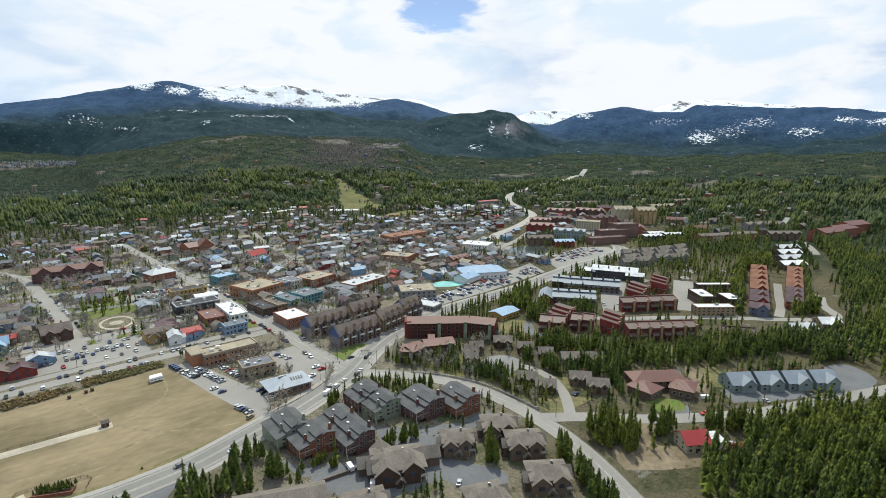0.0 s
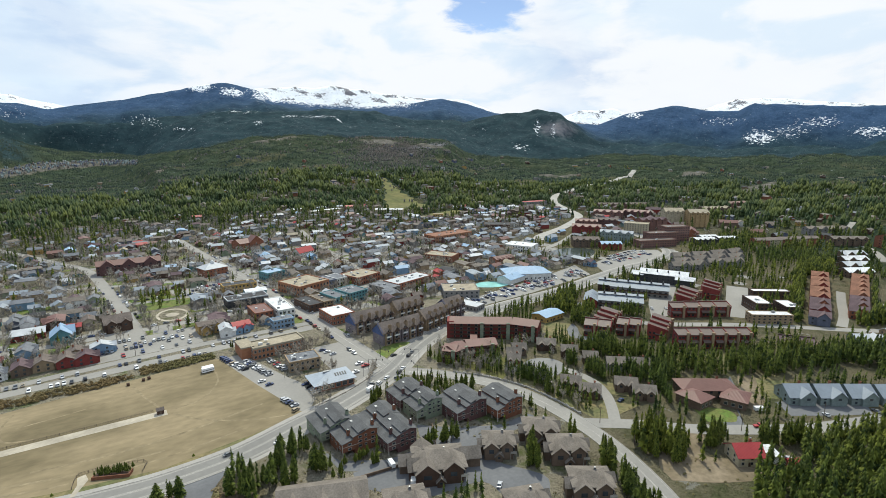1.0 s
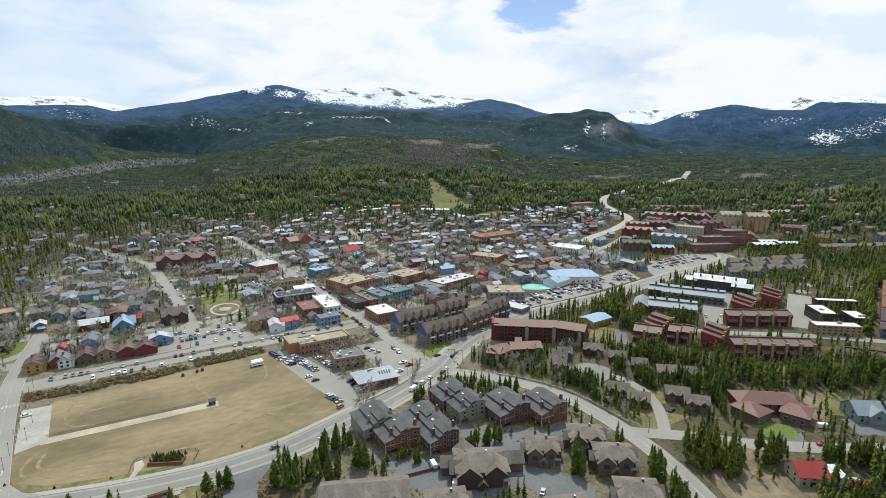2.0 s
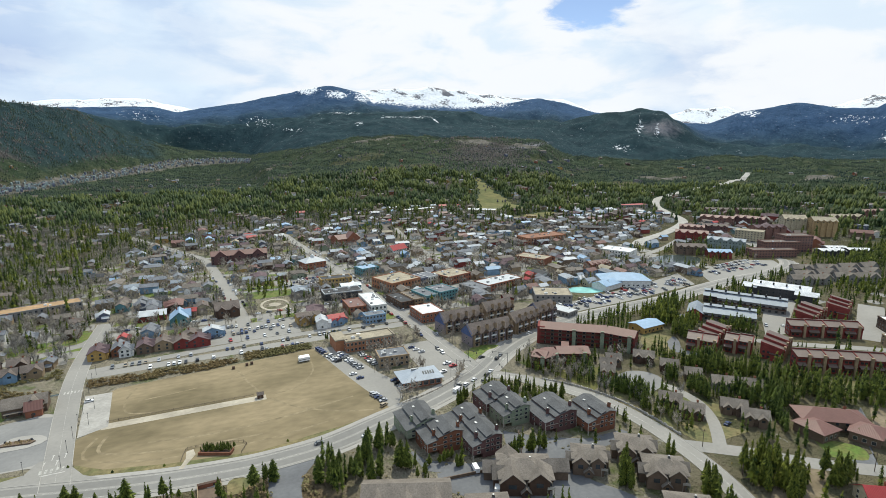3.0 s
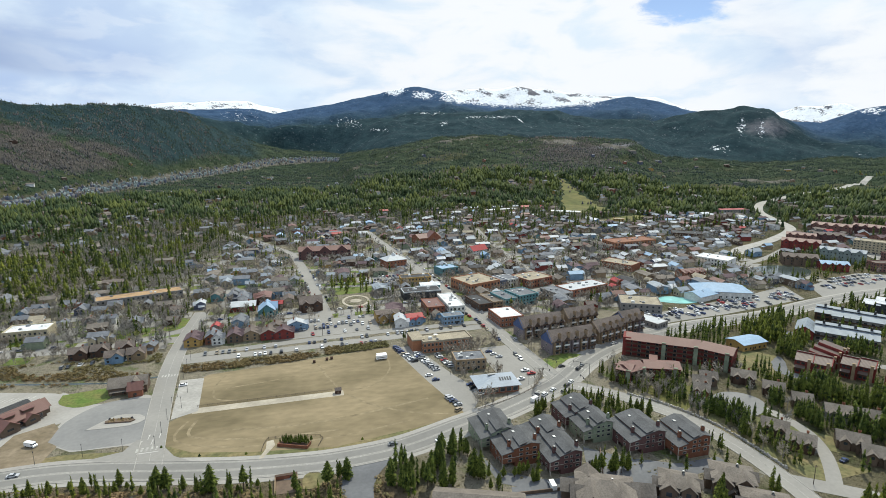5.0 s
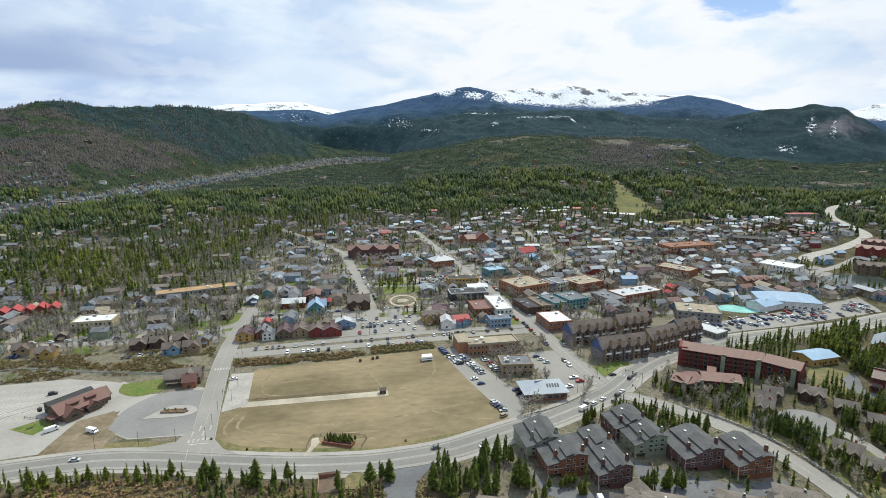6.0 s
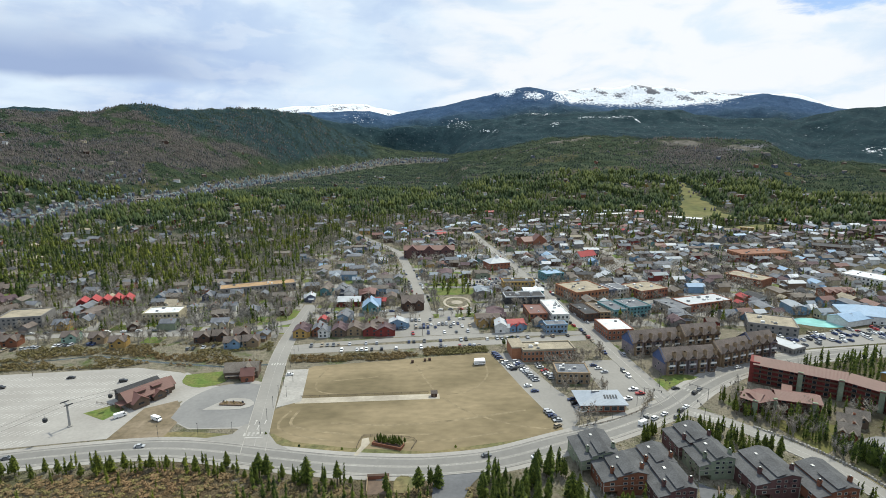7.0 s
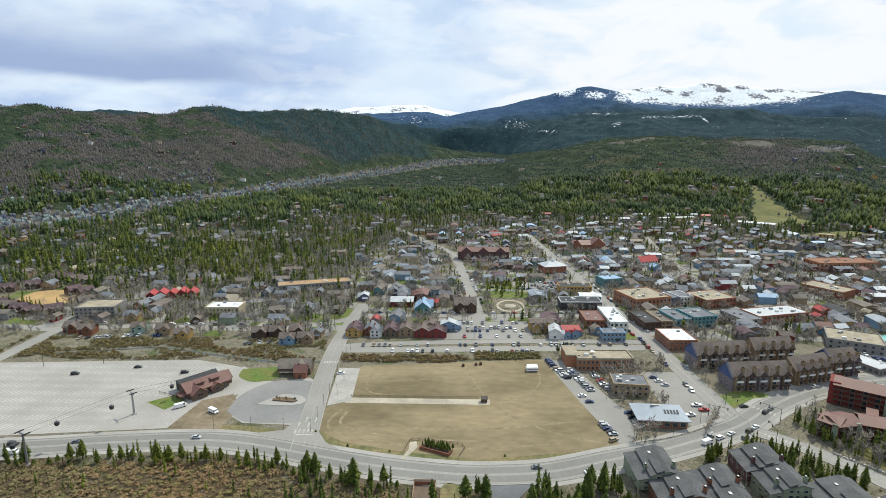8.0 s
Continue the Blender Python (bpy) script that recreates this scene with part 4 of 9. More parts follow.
WALLS = {
    "sage green": (0.225, 0.262, 0.185), "rust red": (0.205, 0.082, 0.046), "plum brown": (0.128, 0.066, 0.062), "barn red": (0.205, 0.040, 0.034),
    "slate blue": (0.115, 0.128, 0.175), "tan": (0.29, 0.21, 0.13), "brick": (0.27, 0.105, 0.062), "grey": (0.23, 0.22, 0.21), "dark brown": (0.085, 0.05, 0.035),
    "white": (0.68, 0.67, 0.64), "teal": (0.10, 0.23, 0.25), "ochre": (0.42, 0.27, 0.09), "cream": (0.46, 0.40, 0.28), "pale blue": (0.19, 0.30, 0.42),
    "dusky plum": (0.215, 0.180, 0.190), "charcoal": (0.055, 0.055, 0.058), "orange brick": (0.36, 0.16, 0.085), "log brown": (0.150, 0.105, 0.075), "dusky brick": (0.205, 0.108, 0.088), "sage grey": (0.235, 0.285, 0.275), "sandstone": (0.40, 0.275, 0.14), "mint": (0.30, 0.42, 0.34),
}
W = {k: sided(k.replace(" ", "_") + "_siding", c, 0.3) for k, c in WALLS.items()}
ROOFS = {
    "grey shingle": (0.185, 0.194, 0.212), "brown shingle": (0.168, 0.136, 0.118), "charcoal shingle": (0.065, 0.065, 0.068), "rust metal": (0.165, 0.080, 0.066),
    "red metal": (0.36, 0.045, 0.045), "pale grey metal": (0.44, 0.46, 0.48), "white membrane": (0.72, 0.73, 0.74), "tan gravel": (0.36, 0.31, 0.23), "blue metal": (0.26, 0.38, 0.52),
    "orange shingle": (0.27, 0.132, 0.085), "green metal": (0.05, 0.20, 0.13), "weathered wood shingle": (0.192, 0.165, 0.140), "dusky purple shingle": (0.13, 0.088, 0.095), "slate grey": (0.108, 0.109, 0.112), "steel blue metal": (0.315, 0.355, 0.405), "dusty brown metal": (0.128, 0.092, 0.078), "amber gravel": (0.40, 0.26, 0.14), "blue-grey metal": (0.235, 0.268, 0.305),
}
RF = {k: shingled(k.replace(" ", "_"), c, ribs=0.6 if "metal" in k else 0.0, rough=0.55 if "metal" in k else 0.9) for k, c in ROOFS.items()}

BLUE = sided("bright_blue_siding", (0.075, 0.11, 0.23))
FACE = {"-y": 0, "+x": 90, "+y": 180, "-x": -90}
WIN = {}


def window_mesh(w, h, framed=True):
    """Frame with a recessed pane: as one mesh, and as two for the nearest buildings."""
    key = (round(w, 2), round(h, 2), framed)
    if key not in WIN:
        t = 0.13 if framed else 0.01
        R = Soup()
        for y, g in ((0.08, t), (-0.08, t), (-0.08, 0.0), (-0.03, 0.0)):
            R.v += [(-w / 2 - g, y, -g), (w / 2 + g, y, -g), (w / 2 + g, y, h + g), (-w / 2 - g, y, h + g)]
        for k in (0, 4, 8):
            R.f += [(k + i, k + (i + 1) % 4, k + 4 + (i + 1) % 4, k + 4 + i) for i in range(4)]
        frame_only = R.mesh("window")
        R.f.append((12, 13, 14, 15))
        both = R.mesh("window")
        both.materials.append(M["trim"]), both.materials.append(M["glass"])
        both.polygons[-1].material_index = 1
        pane = Soup().box(0, 0, 0, w, 0.06, h)
        WIN[key] = (frame_only, pane.mesh("pane"), both)
    return WIN[key]


def window(parent, face, u, z, depth, w, h, framed=True, split=False):
    """A window on a wall that lies `depth` out from the centre towards `face`; u runs to the right seen from outside."""
    a = FACE[face] if isinstance(face, str) else face
    m = pose(0, 0, 0, 0, 0, a) @ pose(u, -depth - 0.03, z)
    fr, gl, both = window_mesh(w, h, framed)
    if split:
        ob = part("window", fr, M["trim"], parent, at=m)
        part("pane", gl, M["glass"], ob)
    elif framed:
        part("window", both, None, parent, at=m)
    else:
        part("window", gl, M["glass"], parent, at=m)


def window_band(parent, us, depth, vs, width, z, w, h, storeys=1, fl=3.0):
    """The small panes of a far building's front and left walls."""
    S = Soup()
    for k in range(storeys):
        for u in us:
            S.box(u, -depth - 0.03, z + k * fl, w, 0.1, h)
        for v in vs:
            S.box(-width - 0.03, v, z + k * fl, 0.1, w, h)
    part("window_band", S, M["glass"], parent)["kind"] = "stuff"


def gable_body(w, d, h, rise, z0=0.0):
    return Soup().extrude_x([(-d / 2, z0), (d / 2, z0), (d / 2, h), (0, h + rise), (-d / 2, h)], -w / 2, w / 2)


def gable_roof(w, d, h, rise, over=0.6, t=0.22):
    k = rise / (d / 2)
    e = d / 2 + over
    return Soup().extrude_x([(-e, h - over * k), (0, h + rise), (e, h - over * k), (e, h - over * k + t), (0, h + rise + t * 1.15), (-e, h - over * k + t)], -w / 2 - over, w / 2 + over)


def hip_roof(w, d, h, rise, over=0.7, run=None, t=0.25):
    S = Soup()
    a, b = w / 2 + over, d / 2 + over
    r = max(a - (run if run is not None else b), 0.01)
    for z in (h, h + t):
        S.v += [(-a, -b, z), (a, -b, z), (a, b, z), (-a, b, z)]
    S.v += [(-r, 0, h + t + rise), (r, 0, h + t + rise)]
    S.f += [(3, 2, 1, 0), (0, 1, 5, 4), (1, 2, 6, 5), (2, 3, 7, 6), (3, 0, 4, 7), (4, 5, 9, 8), (5, 6, 9), (6, 7, 8, 9), (7, 4, 8)]
    return S


def chimney(parent, x, y, z0, h, w=1.1, mat=None, cap=True):
    ob = part("chimney", Soup().box(x, y, z0, w, w, h).box(x, y, z0 + h - 0.25, w + 0.25, w + 0.25, 0.25), mat or W["tan"], parent)
    if cap:
        part("flue", Soup().tube(x, y, z0 + h, z0 + h + 0.7, 0.22).tube(x, y, z0 + h + 0.7, z0 + h + 0.8, 0.4), M["metal"], ob, "metal flue cap")


SITES = []


def place(name, x, y, rot, w, d, label, category, group="", z=None):
    mark_box(x, y, w, d, rot, 1.5)
    SITES.append((x, y))
    zz = float(ground_z(x, y)) if z is None else z
    return thing(name, pose(x, y, zz, 0, 0, rot), label, category, group)


# ---- stepped condominiums by the junction ----
def condo(x, y, w, d, wall, label, flip=1):
    """Corner at (x, y); the roof steps up to the right in sheds."""
    root = place("condominium", x + w / 2, y + d / 2, 0, w, d, label, "condominium", "stepped condominiums")
    m = W[wall]
    X = lambda f: -w / 2 + f * w
    lift = 2.7
    body = Soup()
    prof = [(X(0), lift), (X(0.34), lift), (X(0.34), 0.0), (X(1), 0.0), (X(1), 11.6), (X(0.76), 12.9), (X(0.30), 10.6), (X(0.30), 9.3), (X(0), 8.0)]
    body.extrude_y(prof, -d / 2, d / 2)
    part("wall", body, m, root)
    part("garage_wall", Soup().box(X(0.17), d * 0.25, 0, w * 0.34, d * 0.5, lift - 0.02), m, root)
    for cy in (0.0, 0.24, 0.48):
        part("pier", Soup().box(X(0.02) + 0.1, -d / 2 + cy * d + 0.25, 0, 0.45, 0.45, lift), M["trim"], root, "pale concrete pier")
    roof = RF["slate grey"]
    t, o = 0.25, 0.5
    root.matrix_basis = root.matrix_basis @ Matrix.Diagonal((1, 1, 0.81, 1))

    def slab(x0, z0, x1, z1, y0, y1):
        return Soup().extrude_y([(x0, z0), (x1, z1), (x1, z1 + t), (x0, z0 + t)], y0, y1)

    part("roof", slab(X(0) - o, 7.92, X(0.30), 9.34, -d / 2 - o, d / 2 + o), roof, root)
    part("roof", slab(X(0.30) - 0.35, 10.45, X(0.76), 12.95, -d / 2 - o, d / 2 + o), roof, root)
    part("roof", slab(X(0.76), 12.95, X(1) + o, 11.4, -d / 2 - o, d / 2 + o), roof, root)
    # raised clerestory strip
    part("dormer", Soup().extrude_y([(X(0.46), 11.2), (X(0.64), 12.2), (X(0.64), 13.4), (X(0.46), 12.2)], -d / 2 + 0.2, d * 0.02), m, root)
    part("roof", slab(X(0.44), 12.1, X(0.65), 13.45, -d / 2 - 0.3, d * 0.04), roof, root)
    for cx, cy, z in ((0.27, -0.22, 8.4), (0.93, -0.30, 10.8)):
        chimney(root, X(cx), cy * d, z, 4.0, 1.2, m)
    for cx, cy in ((0.55, 0.28), (0.85, 0.15)):
        part("skylight", Soup().box(X(cx), cy * d, 11.6, 1.1, 1.5, 0.75), M["metal"], root, "grey domed skylight")
    part("trim_band", Soup().box(0, -d / 2 - 0.03, 5.6, w, 0.1, 0.25), M["trim"], root)
    part("corner_board", Soup().box(X(0), -d / 2, lift, 0.22, 0.22, 5.3), M["trim"], root)
    part("corner_board", Soup().box(X(1), -d / 2, 0, 0.22, 0.22, 11.4), M["trim"], root)
    for zc in (3.4, 6.2, 8.9):
        for f in (0.2, 0.5, 0.66, 0.86):
            if zc > 8 and f < 0.45:
                continue
            window(root, "-y", (f - 0.5) * w, zc, d / 2, 1.5 if f != 0.66 else 0.9, 1.2, split=True)
    for zc in (3.9, 6.6):
        for f in (-0.3, 0.0, 0.3):
            window(root, "-x", f * d, zc, w / 2, 1.4, 1.1)
    part("balcony", Soup().box(X(0.55), -d / 2 - 0.7, 5.9, 3.2, 1.4, 0.18).box(X(0.55), -d / 2 - 1.35, 6.1, 3.2, 0.08, 0.95), m, root)
    part("balcony", Soup().box(X(0.8), -d / 2 - 0.7, 8.7, 2.8, 1.4, 0.18).box(X(0.8), -d / 2 - 1.35, 8.9, 2.8, 0.08, 0.95), m, root)
    return root


condo(80.5, 219, 16, 18.5, "sage green", "sage green stepped condominium with dark grey shed roofs")
condo(84.8, 204.5, 17.5, 14.4, "rust red", "rust red stepped condominium over open parking")
condo(102.2, 194.2, 14.8, 16.6, "plum brown", "plum brown stepped condominium over open parking")
condo(102.4, 211.2, 15, 14, "rust red", "rust red condominium wing under a dark grey roof")
condo(126.6, 226, 16, 15, "plum brown", "plum brown condominium block beside the junction")
condo(128.2, 211.8, 15.1, 14, "sage green", "sage green condominium with grey shed roofs and balconies")
condo(143.4, 198.2, 18.2, 20, "plum brown", "large plum brown condominium on pale piers")
condo(161.8, 189.4, 16.5, 19, "rust red", "rust red condominium at the end of the row")
part("retaining_wall", Soup().box(103, 184.5, -0.2, 40, 0.4, 1.6, -6).box(128, 196, -0.2, 0.4, 24, 1.4, -28), W["log brown"])
tagged(bpy.data.objects["retaining_wall"], "low brown timber retaining wall beside the parking yard", "wall", kind="structure")


# ---- long lodges with galleries ----
def lodge_wing(root, pts, depth, h, wall, roof, rise, storeys, hip=True):
    """Straight wings between plan points (local); galleries on the right-hand side of the way."""
    for (ax, ay), (bx, by) in zip(pts[:-1], pts[1:]):
        ln, rot = math.hypot(bx - ax, by - ay), math.degrees(math.atan2(by - ay, bx - ax))
        m = pose((ax + bx) / 2, (ay + by) / 2, 0, 0, 0, rot) @ pose(0, depth / 2, 0)
        wing = part("wing", Soup().box(0, 0.6, 0, ln, depth - 1.2, h), W[wall], root, at=m)
        for e in (-1, 1):
            part("end_panel", Soup().box(e * (ln / 2 - 0.12), 0, 0, 0.3, depth + 0.6, h), W[wall], wing)
        part("roof", gable_roof(ln, depth + 1.0, h, rise, 0.7, 0.3), RF[roof], wing)
        fl = h / storeys
        for k in range(storeys):
            part("gallery", Soup().box(0, -depth / 2 + 0.1, k * fl + 0.1, ln, 1.5, 0.2).box(0, -depth / 2 - 0.6, k * fl + 0.3, ln, 0.1, 0.95), W["dark brown"], wing, "dark brown gallery rail")
            n = max(2, int(ln / 5))
            for i in range(n):
                window(wing, "-y", -ln / 2 + (i + 0.5) * ln / n, k * fl + 0.6, depth / 2 - 1.2, 1.8, 1.6, True)
        n = max(1, int(ln / 16))
        for i in range(n):
            xx = -ln / 2 + (i + 0.85) * ln / n
            part("stair_tower", Soup().box(xx, -depth / 2 + 0.4, 0, 2.4, 2.6, h + 0.6), W["sage green"], wing, "grey-green stair tower")
        mark_box((ax + bx) / 2, (ay + by) / 2 + depth / 2, ln, depth, rot)


red_lodge = place("lodge", 230, 290, 0, 1, 1, "four-storey red lodge with rust metal roof and galleries", "lodge")
lodge_wing(red_lodge, [(-21, 8), (0, -8), (14, -18), (24, -33)], 13, 11.5, "barn red", "rust metal", 2.6, 4)
part("end_wall", Soup().box(-17, 13, 0, 5, 12, 12.6, -37), W["barn red"], red_lodge, "barn red end wall")
part("porch_link", Soup().box(-16, -13, 0, 4, 16, 5.0, -37).box(-16, -13, 5.0, 5, 17, 0.3, -37), RF["rust metal"], red_lodge, "low link under a rust roof")
mark_box(232, 288, 40, 24, -38)
red_front = place("lodge", 200, 262, 0, 1, 1, "lower red lodge wing with rust roof and balconies", "lodge")
lodge_wing(red_front, [(-19, 4), (-14, -2), (-2, 0.5), (16, -7)], 11, 8.2, "barn red", "rust metal", 2.0, 3)


# ---- gabled row with chimneys ----
def gable_row(x, y, rot, n, bay, depth, h, label, wall="dusky plum", roof="brown shingle", group="gabled condominium row"):
    w = n * bay
    root = place("condominium_row", x, y, rot, w, depth, label, "condominium", group)
    part("wall", gable_body(w, depth, h, depth * 0.42), W[wall], root)
    part("roof", gable_roof(w, depth, h, depth * 0.42, 0.8, 0.3), RF[roof], root)
    for i in range(n):
        cx = -w / 2 + (i + 0.5) * bay
        bw = bay * 0.62
        # cross gable over each bay
        bayp = part("bay", Soup().extrude_y([(cx - bw / 2, 0), (cx + bw / 2, 0), (cx + bw / 2, h + 0.4), (cx, h + 0.4 + bw * 0.55), (cx - bw / 2, h + 0.4)], -depth / 2 - 1.4, -0.5), W[("tan", "log brown", wall)[i % 3] if wall == "dusky plum" else ("tan" if i % 2 else wall)], root)
        e, t, o = bw / 2 + 0.5, 0.25, 0.55
        zb = h + 0.4 - 0.5 * 1.1
        part("bay_roof", Soup().extrude_y([(cx - e, zb), (cx, h + 0.4 + bw * 0.55), (cx + e, zb), (cx + e, zb + t), (cx, h + 0.4 + bw * 0.55 + t * 1.2), (cx - e, zb + t)], -depth / 2 - 1.4 - o, -0.3), RF[roof], bayp)
        for k in range(max(2, int(h / 3))):
            part("balcony", Soup().box(cx, -depth / 2 - 2.0, 0.4 + 3 * k + 2.6, bw * 0.9, 1.2, 0.15).box(cx, -depth / 2 - 2.55, 0.55 + 3 * k + 2.6, bw * 0.9, 0.07, 0.9), M["white_trim"] if k % 2 else W["dark brown"], bayp)
            window(root, "-y", cx, 0.9 + 3 * k, depth / 2 + 1.4, bw * 0.5, 1.7)
        if i % 2 == 0:
            window(root, "-y", cx, h + 0.9, depth / 2 + 1.4, 1.0, 1.1)
        chimney(root, cx + bay / 2 - 0.2, -depth * 0.38, 0, h + depth * 0.22 + 1.5, 1.7, W["tan"], cap=False)
    for f in ("-x", "+x"):
        for k in range(3):
            window(root, f, 2.6 * (k - 1), 1.2 + 3.0 * (k % 2), w / 2, 1.1, 1.3)
    part("end_gable", Soup().extrude_x([(-depth / 2 - 0.1, h - 2), (depth / 2 + 0.1, h - 2), (depth / 2 + 0.1, h + 0.4), (0, h + depth * 0.42 + 0.7), (-depth / 2 - 0.1, h + 0.4)], -w / 2 - 0.25, -w / 2 + 0.1), BLUE if wall == "dusky plum" else W[wall], root, "painted end gable")
    return root


gable_row(179, 320, 6, 5, 6.9, 13, 9.0, "gabled blue and tan condominium row with tall chimneys")
gable_row(213, 330, 17, 4, 6.6, 13, 9.3, "gabled tan condominium row with tall chimneys", wall="tan")
gable_row(238, 339.5, 12, 3, 6.4, 13, 10.0, "gabled blue condominium end with tall chimneys")
gable_row(172, 351, 8, 5, 6.9, 13, 9.0, "rear gabled condominium row in blue and tan")
gable_row(208, 359, 8, 4, 6.6, 13, 9.3, "rear gabled condominium row under brown shingles", wall="tan")


# ---- flat-roofed blocks ----
def flat_block(x, y, rot, w, d, h, wall, roof, label, category="building", cols=6, storeys=2, parapet=0.8, units=3, group="", sides_too=True, framed=True, band=None, seed=1, name="building"):
    root = place(name, x, y, rot, w, d, label, category, group)
    wm = W[wall]
    part("wall", Soup().box(0, 0, 0, w, d, h), wm, root)
    part("roof", Soup().box(0, 0, h, w - 0.9, d - 0.9, 0.15), RF[roof], root)
    pm = RF[band] if band else wm
    P = Soup()
    for cx, cy, a, b in ((0, -d / 2 + 0.2, w + 0.3, 0.7), (0, d / 2 - 0.2, w + 0.3, 0.7), (-w / 2 + 0.2, 0, 0.7, d - 1.1), (w / 2 - 0.2, 0, 0.7, d - 1.1)):
        P.box(cx, cy, h - 0.4, a, b, parapet + 0.4)
    part("parapet", P, pm, root)
    fl = h / storeys
    for k in range(storeys):
        if not framed or math.hypot(x, y) > 430:
            nc = max(1, int(cols * d / w))
            window_band(root, [(i + 0.5) * w / cols - w / 2 for i in range(cols)], d / 2, [(i + 0.5) * d / nc - d / 2 for i in range(nc)], w / 2, k * fl + 0.9, min(1.5, w / cols * 0.55), fl * 0.45)
            continue
        for i in range(cols):
            window(root, "-y", (i + 0.5) * w / cols - w / 2, k * fl + 0.9, d / 2, min(1.3, w / cols * 0.5), fl * 0.45, framed)
        if sides_too:
            nc = max(1, int(cols * d / w))
            for i in range(nc):
                window(root, "-x", (i + 0.5) * d / nc - d / 2, k * fl + 0.9, w / 2, min(1.3, d / nc * 0.5), fl * 0.45, framed)
    rs = random.Random(seed)
    for _ in range(units):
        a, b = rs.uniform(-0.36, 0.36) * w, rs.uniform(-0.34, 0.34) * d
        s = rs.uniform(1.2, 2.6)
        part("roof_unit", Soup().box(a, b, h + 0.15, s, s * 0.8, s * 0.5).box(a, b, h + 0.15 + s * 0.5, s * 0.7, s * 0.6, 0.2), M["metal"] if rs.random() < 0.6 else M["white_trim"], root, "rooftop ventilation unit")
    part("door", Soup().box(w * 0.15, -d / 2 - 0.05, 0, 1.8, 0.14, 2.3), M["glass"], root)
    return root


hall = flat_block(99, 344.5, 1, 34, 14, 7.2, "orange brick", "tan gravel", "two-storey orange brick town hall with a flat tan roof", "town hall", 13, 2, 0.9, 2, band="tan gravel", seed=4)
part("wing", Soup().box(-19, 6, 0, 8, 16, 7.2), W["orange brick"], hall)
part("wing_roof", Soup().box(-19, 6, 7.2, 8.4, 16.4, 0.8), RF["tan gravel"], hall)
part("satellite_dish", Soup().tube(-6, 2, 7.3, 8.1, 0.15).tube(-6, 2, 8.1, 8.9, 0.4, 1.5, 12), M["white_trim"], hall, "white satellite dish")
mark_box(80, 350, 9, 17, 0)
flat_block(105, 311, -6, 19, 14, 6.5, "tan", "grey shingle", "low tan office with a grey flat roof full of vents", "office", 6, 2, 0.5, 7, seed=8)

# pale hip-roofed station
st = place("station_building", 110, 278, -3, 25, 17, "brick building under a pale grey metal hip roof", "building")
part("wall", Soup().box(0, 0, 0, 23, 15, 4.2), W["brick"], st)
part("roof", hip_roof(23, 15, 4.2, 3.2, 1.3, 12.0), RF["steel blue metal"], st)
part("roof_monitor", Soup().box(-2, 1.2, 6.6, 4, 1.4, 1.3), M["metal"], st)
for i in range(5):
    part("skylight", Soup().poly([(1.2 + 1.5 * i, -4.6, 6.05), (2.2 + 1.5 * i, -4.6, 6.05), (2.2 + 1.5 * i, -2.0, 7.05), (1.2 + 1.5 * i, -2.0, 7.05)]), M["glass"], st)
for i in range(6):
    window(st, "-y", -9.5 + 3.8 * i, 1.0, 7.5, 2.6, 2.2)
for i in range(3):
    window(st, "-x", -5 + 5 * i, 1.0, 11.5, 2.6, 2.2)

# named shops and blocks of the town centre
flat_block(126.5, 424, 0, 13, 38, 7.8, "white", "white membrane", "long white-painted shop with a pale flat roof", "shop", 4, 2, 0.6, 6, seed=2)
flat_block(111, 424, 0, 14, 24, 6.5, "brick", "rust metal", "low brick shop with a rust-brown flat roof", "shop", 4, 2, 0.5, 2, seed=3)
flat_block(118, 391, 2, 16, 9, 6.5, "pale blue", "grey shingle", "pale blue wooden shop with a grey roof", "shop", 6, 2, 0.3, 1, seed=5)
flat_block(159, 383, 3, 19, 24, 7.0, "brick", "white membrane", "brick block with a bright white flat roof", "building", 6, 2, 0.5, 1, seed=6)
flat_block(167, 478, 18, 34, 32, 9.0, "orange brick", "tan gravel", "large orange brick block with a patched tan roof", "shop", 9, 2, 0.7, 8, seed=7)
flat_block(151, 424, 8, 12, 28, 6.0, "dark brown", "charcoal shingle", "dark brown wooden shop row", "shop", 3, 2, 0.5, 2, seed=9)
flat_block(163, 426, 8, 9, 26, 6.0, "tan", "weathered wood shingle", "tan shop with a flat grey-brown roof", "shop", 3, 2, 0.5, 2, seed=10)
flat_block(174, 424, 12, 12, 24, 8.0, "teal", "grey shingle", "teal wooden shop with white trim", "shop", 4, 2, 0.5, 2, seed=11)
flat_block(192, 428, 14, 20, 22, 8.5, "teal", "grey shingle", "blue-green three-storey shop block", "shop", 6, 3, 0.6, 5, seed=12)
flat_block(111, 466, 0, 34, 15, 6.5, "charcoal", "charcoal shingle", "dark shop row with pale parapets", "shop", 10, 2, 0.5, 6, band="pale grey metal", seed=13)
flat_block(190, 480, 18, 9, 20, 7.5, "slate blue", "grey shingle", "bright blue painted shop", "shop", 3, 2, 0.5, 1, seed=14)
flat_block(202, 484, 18, 13, 18, 7.0, "white", "grey shingle", "white shop with a grey roof", "shop", 4, 2, 0.5, 2, seed=15)
flat_block(226, 480, 18, 30, 26, 7.5, "brick", "tan gravel", "long brick shop block with patched roof", "shop", 9, 2, 0.5, 6, seed=16)
flat_block(258, 440, 15, 46, 20, 6.5, "brick", "pale grey metal", "long low shop block with a striped metal roof", "shop", 12, 2, 0.5, 8, seed=17)
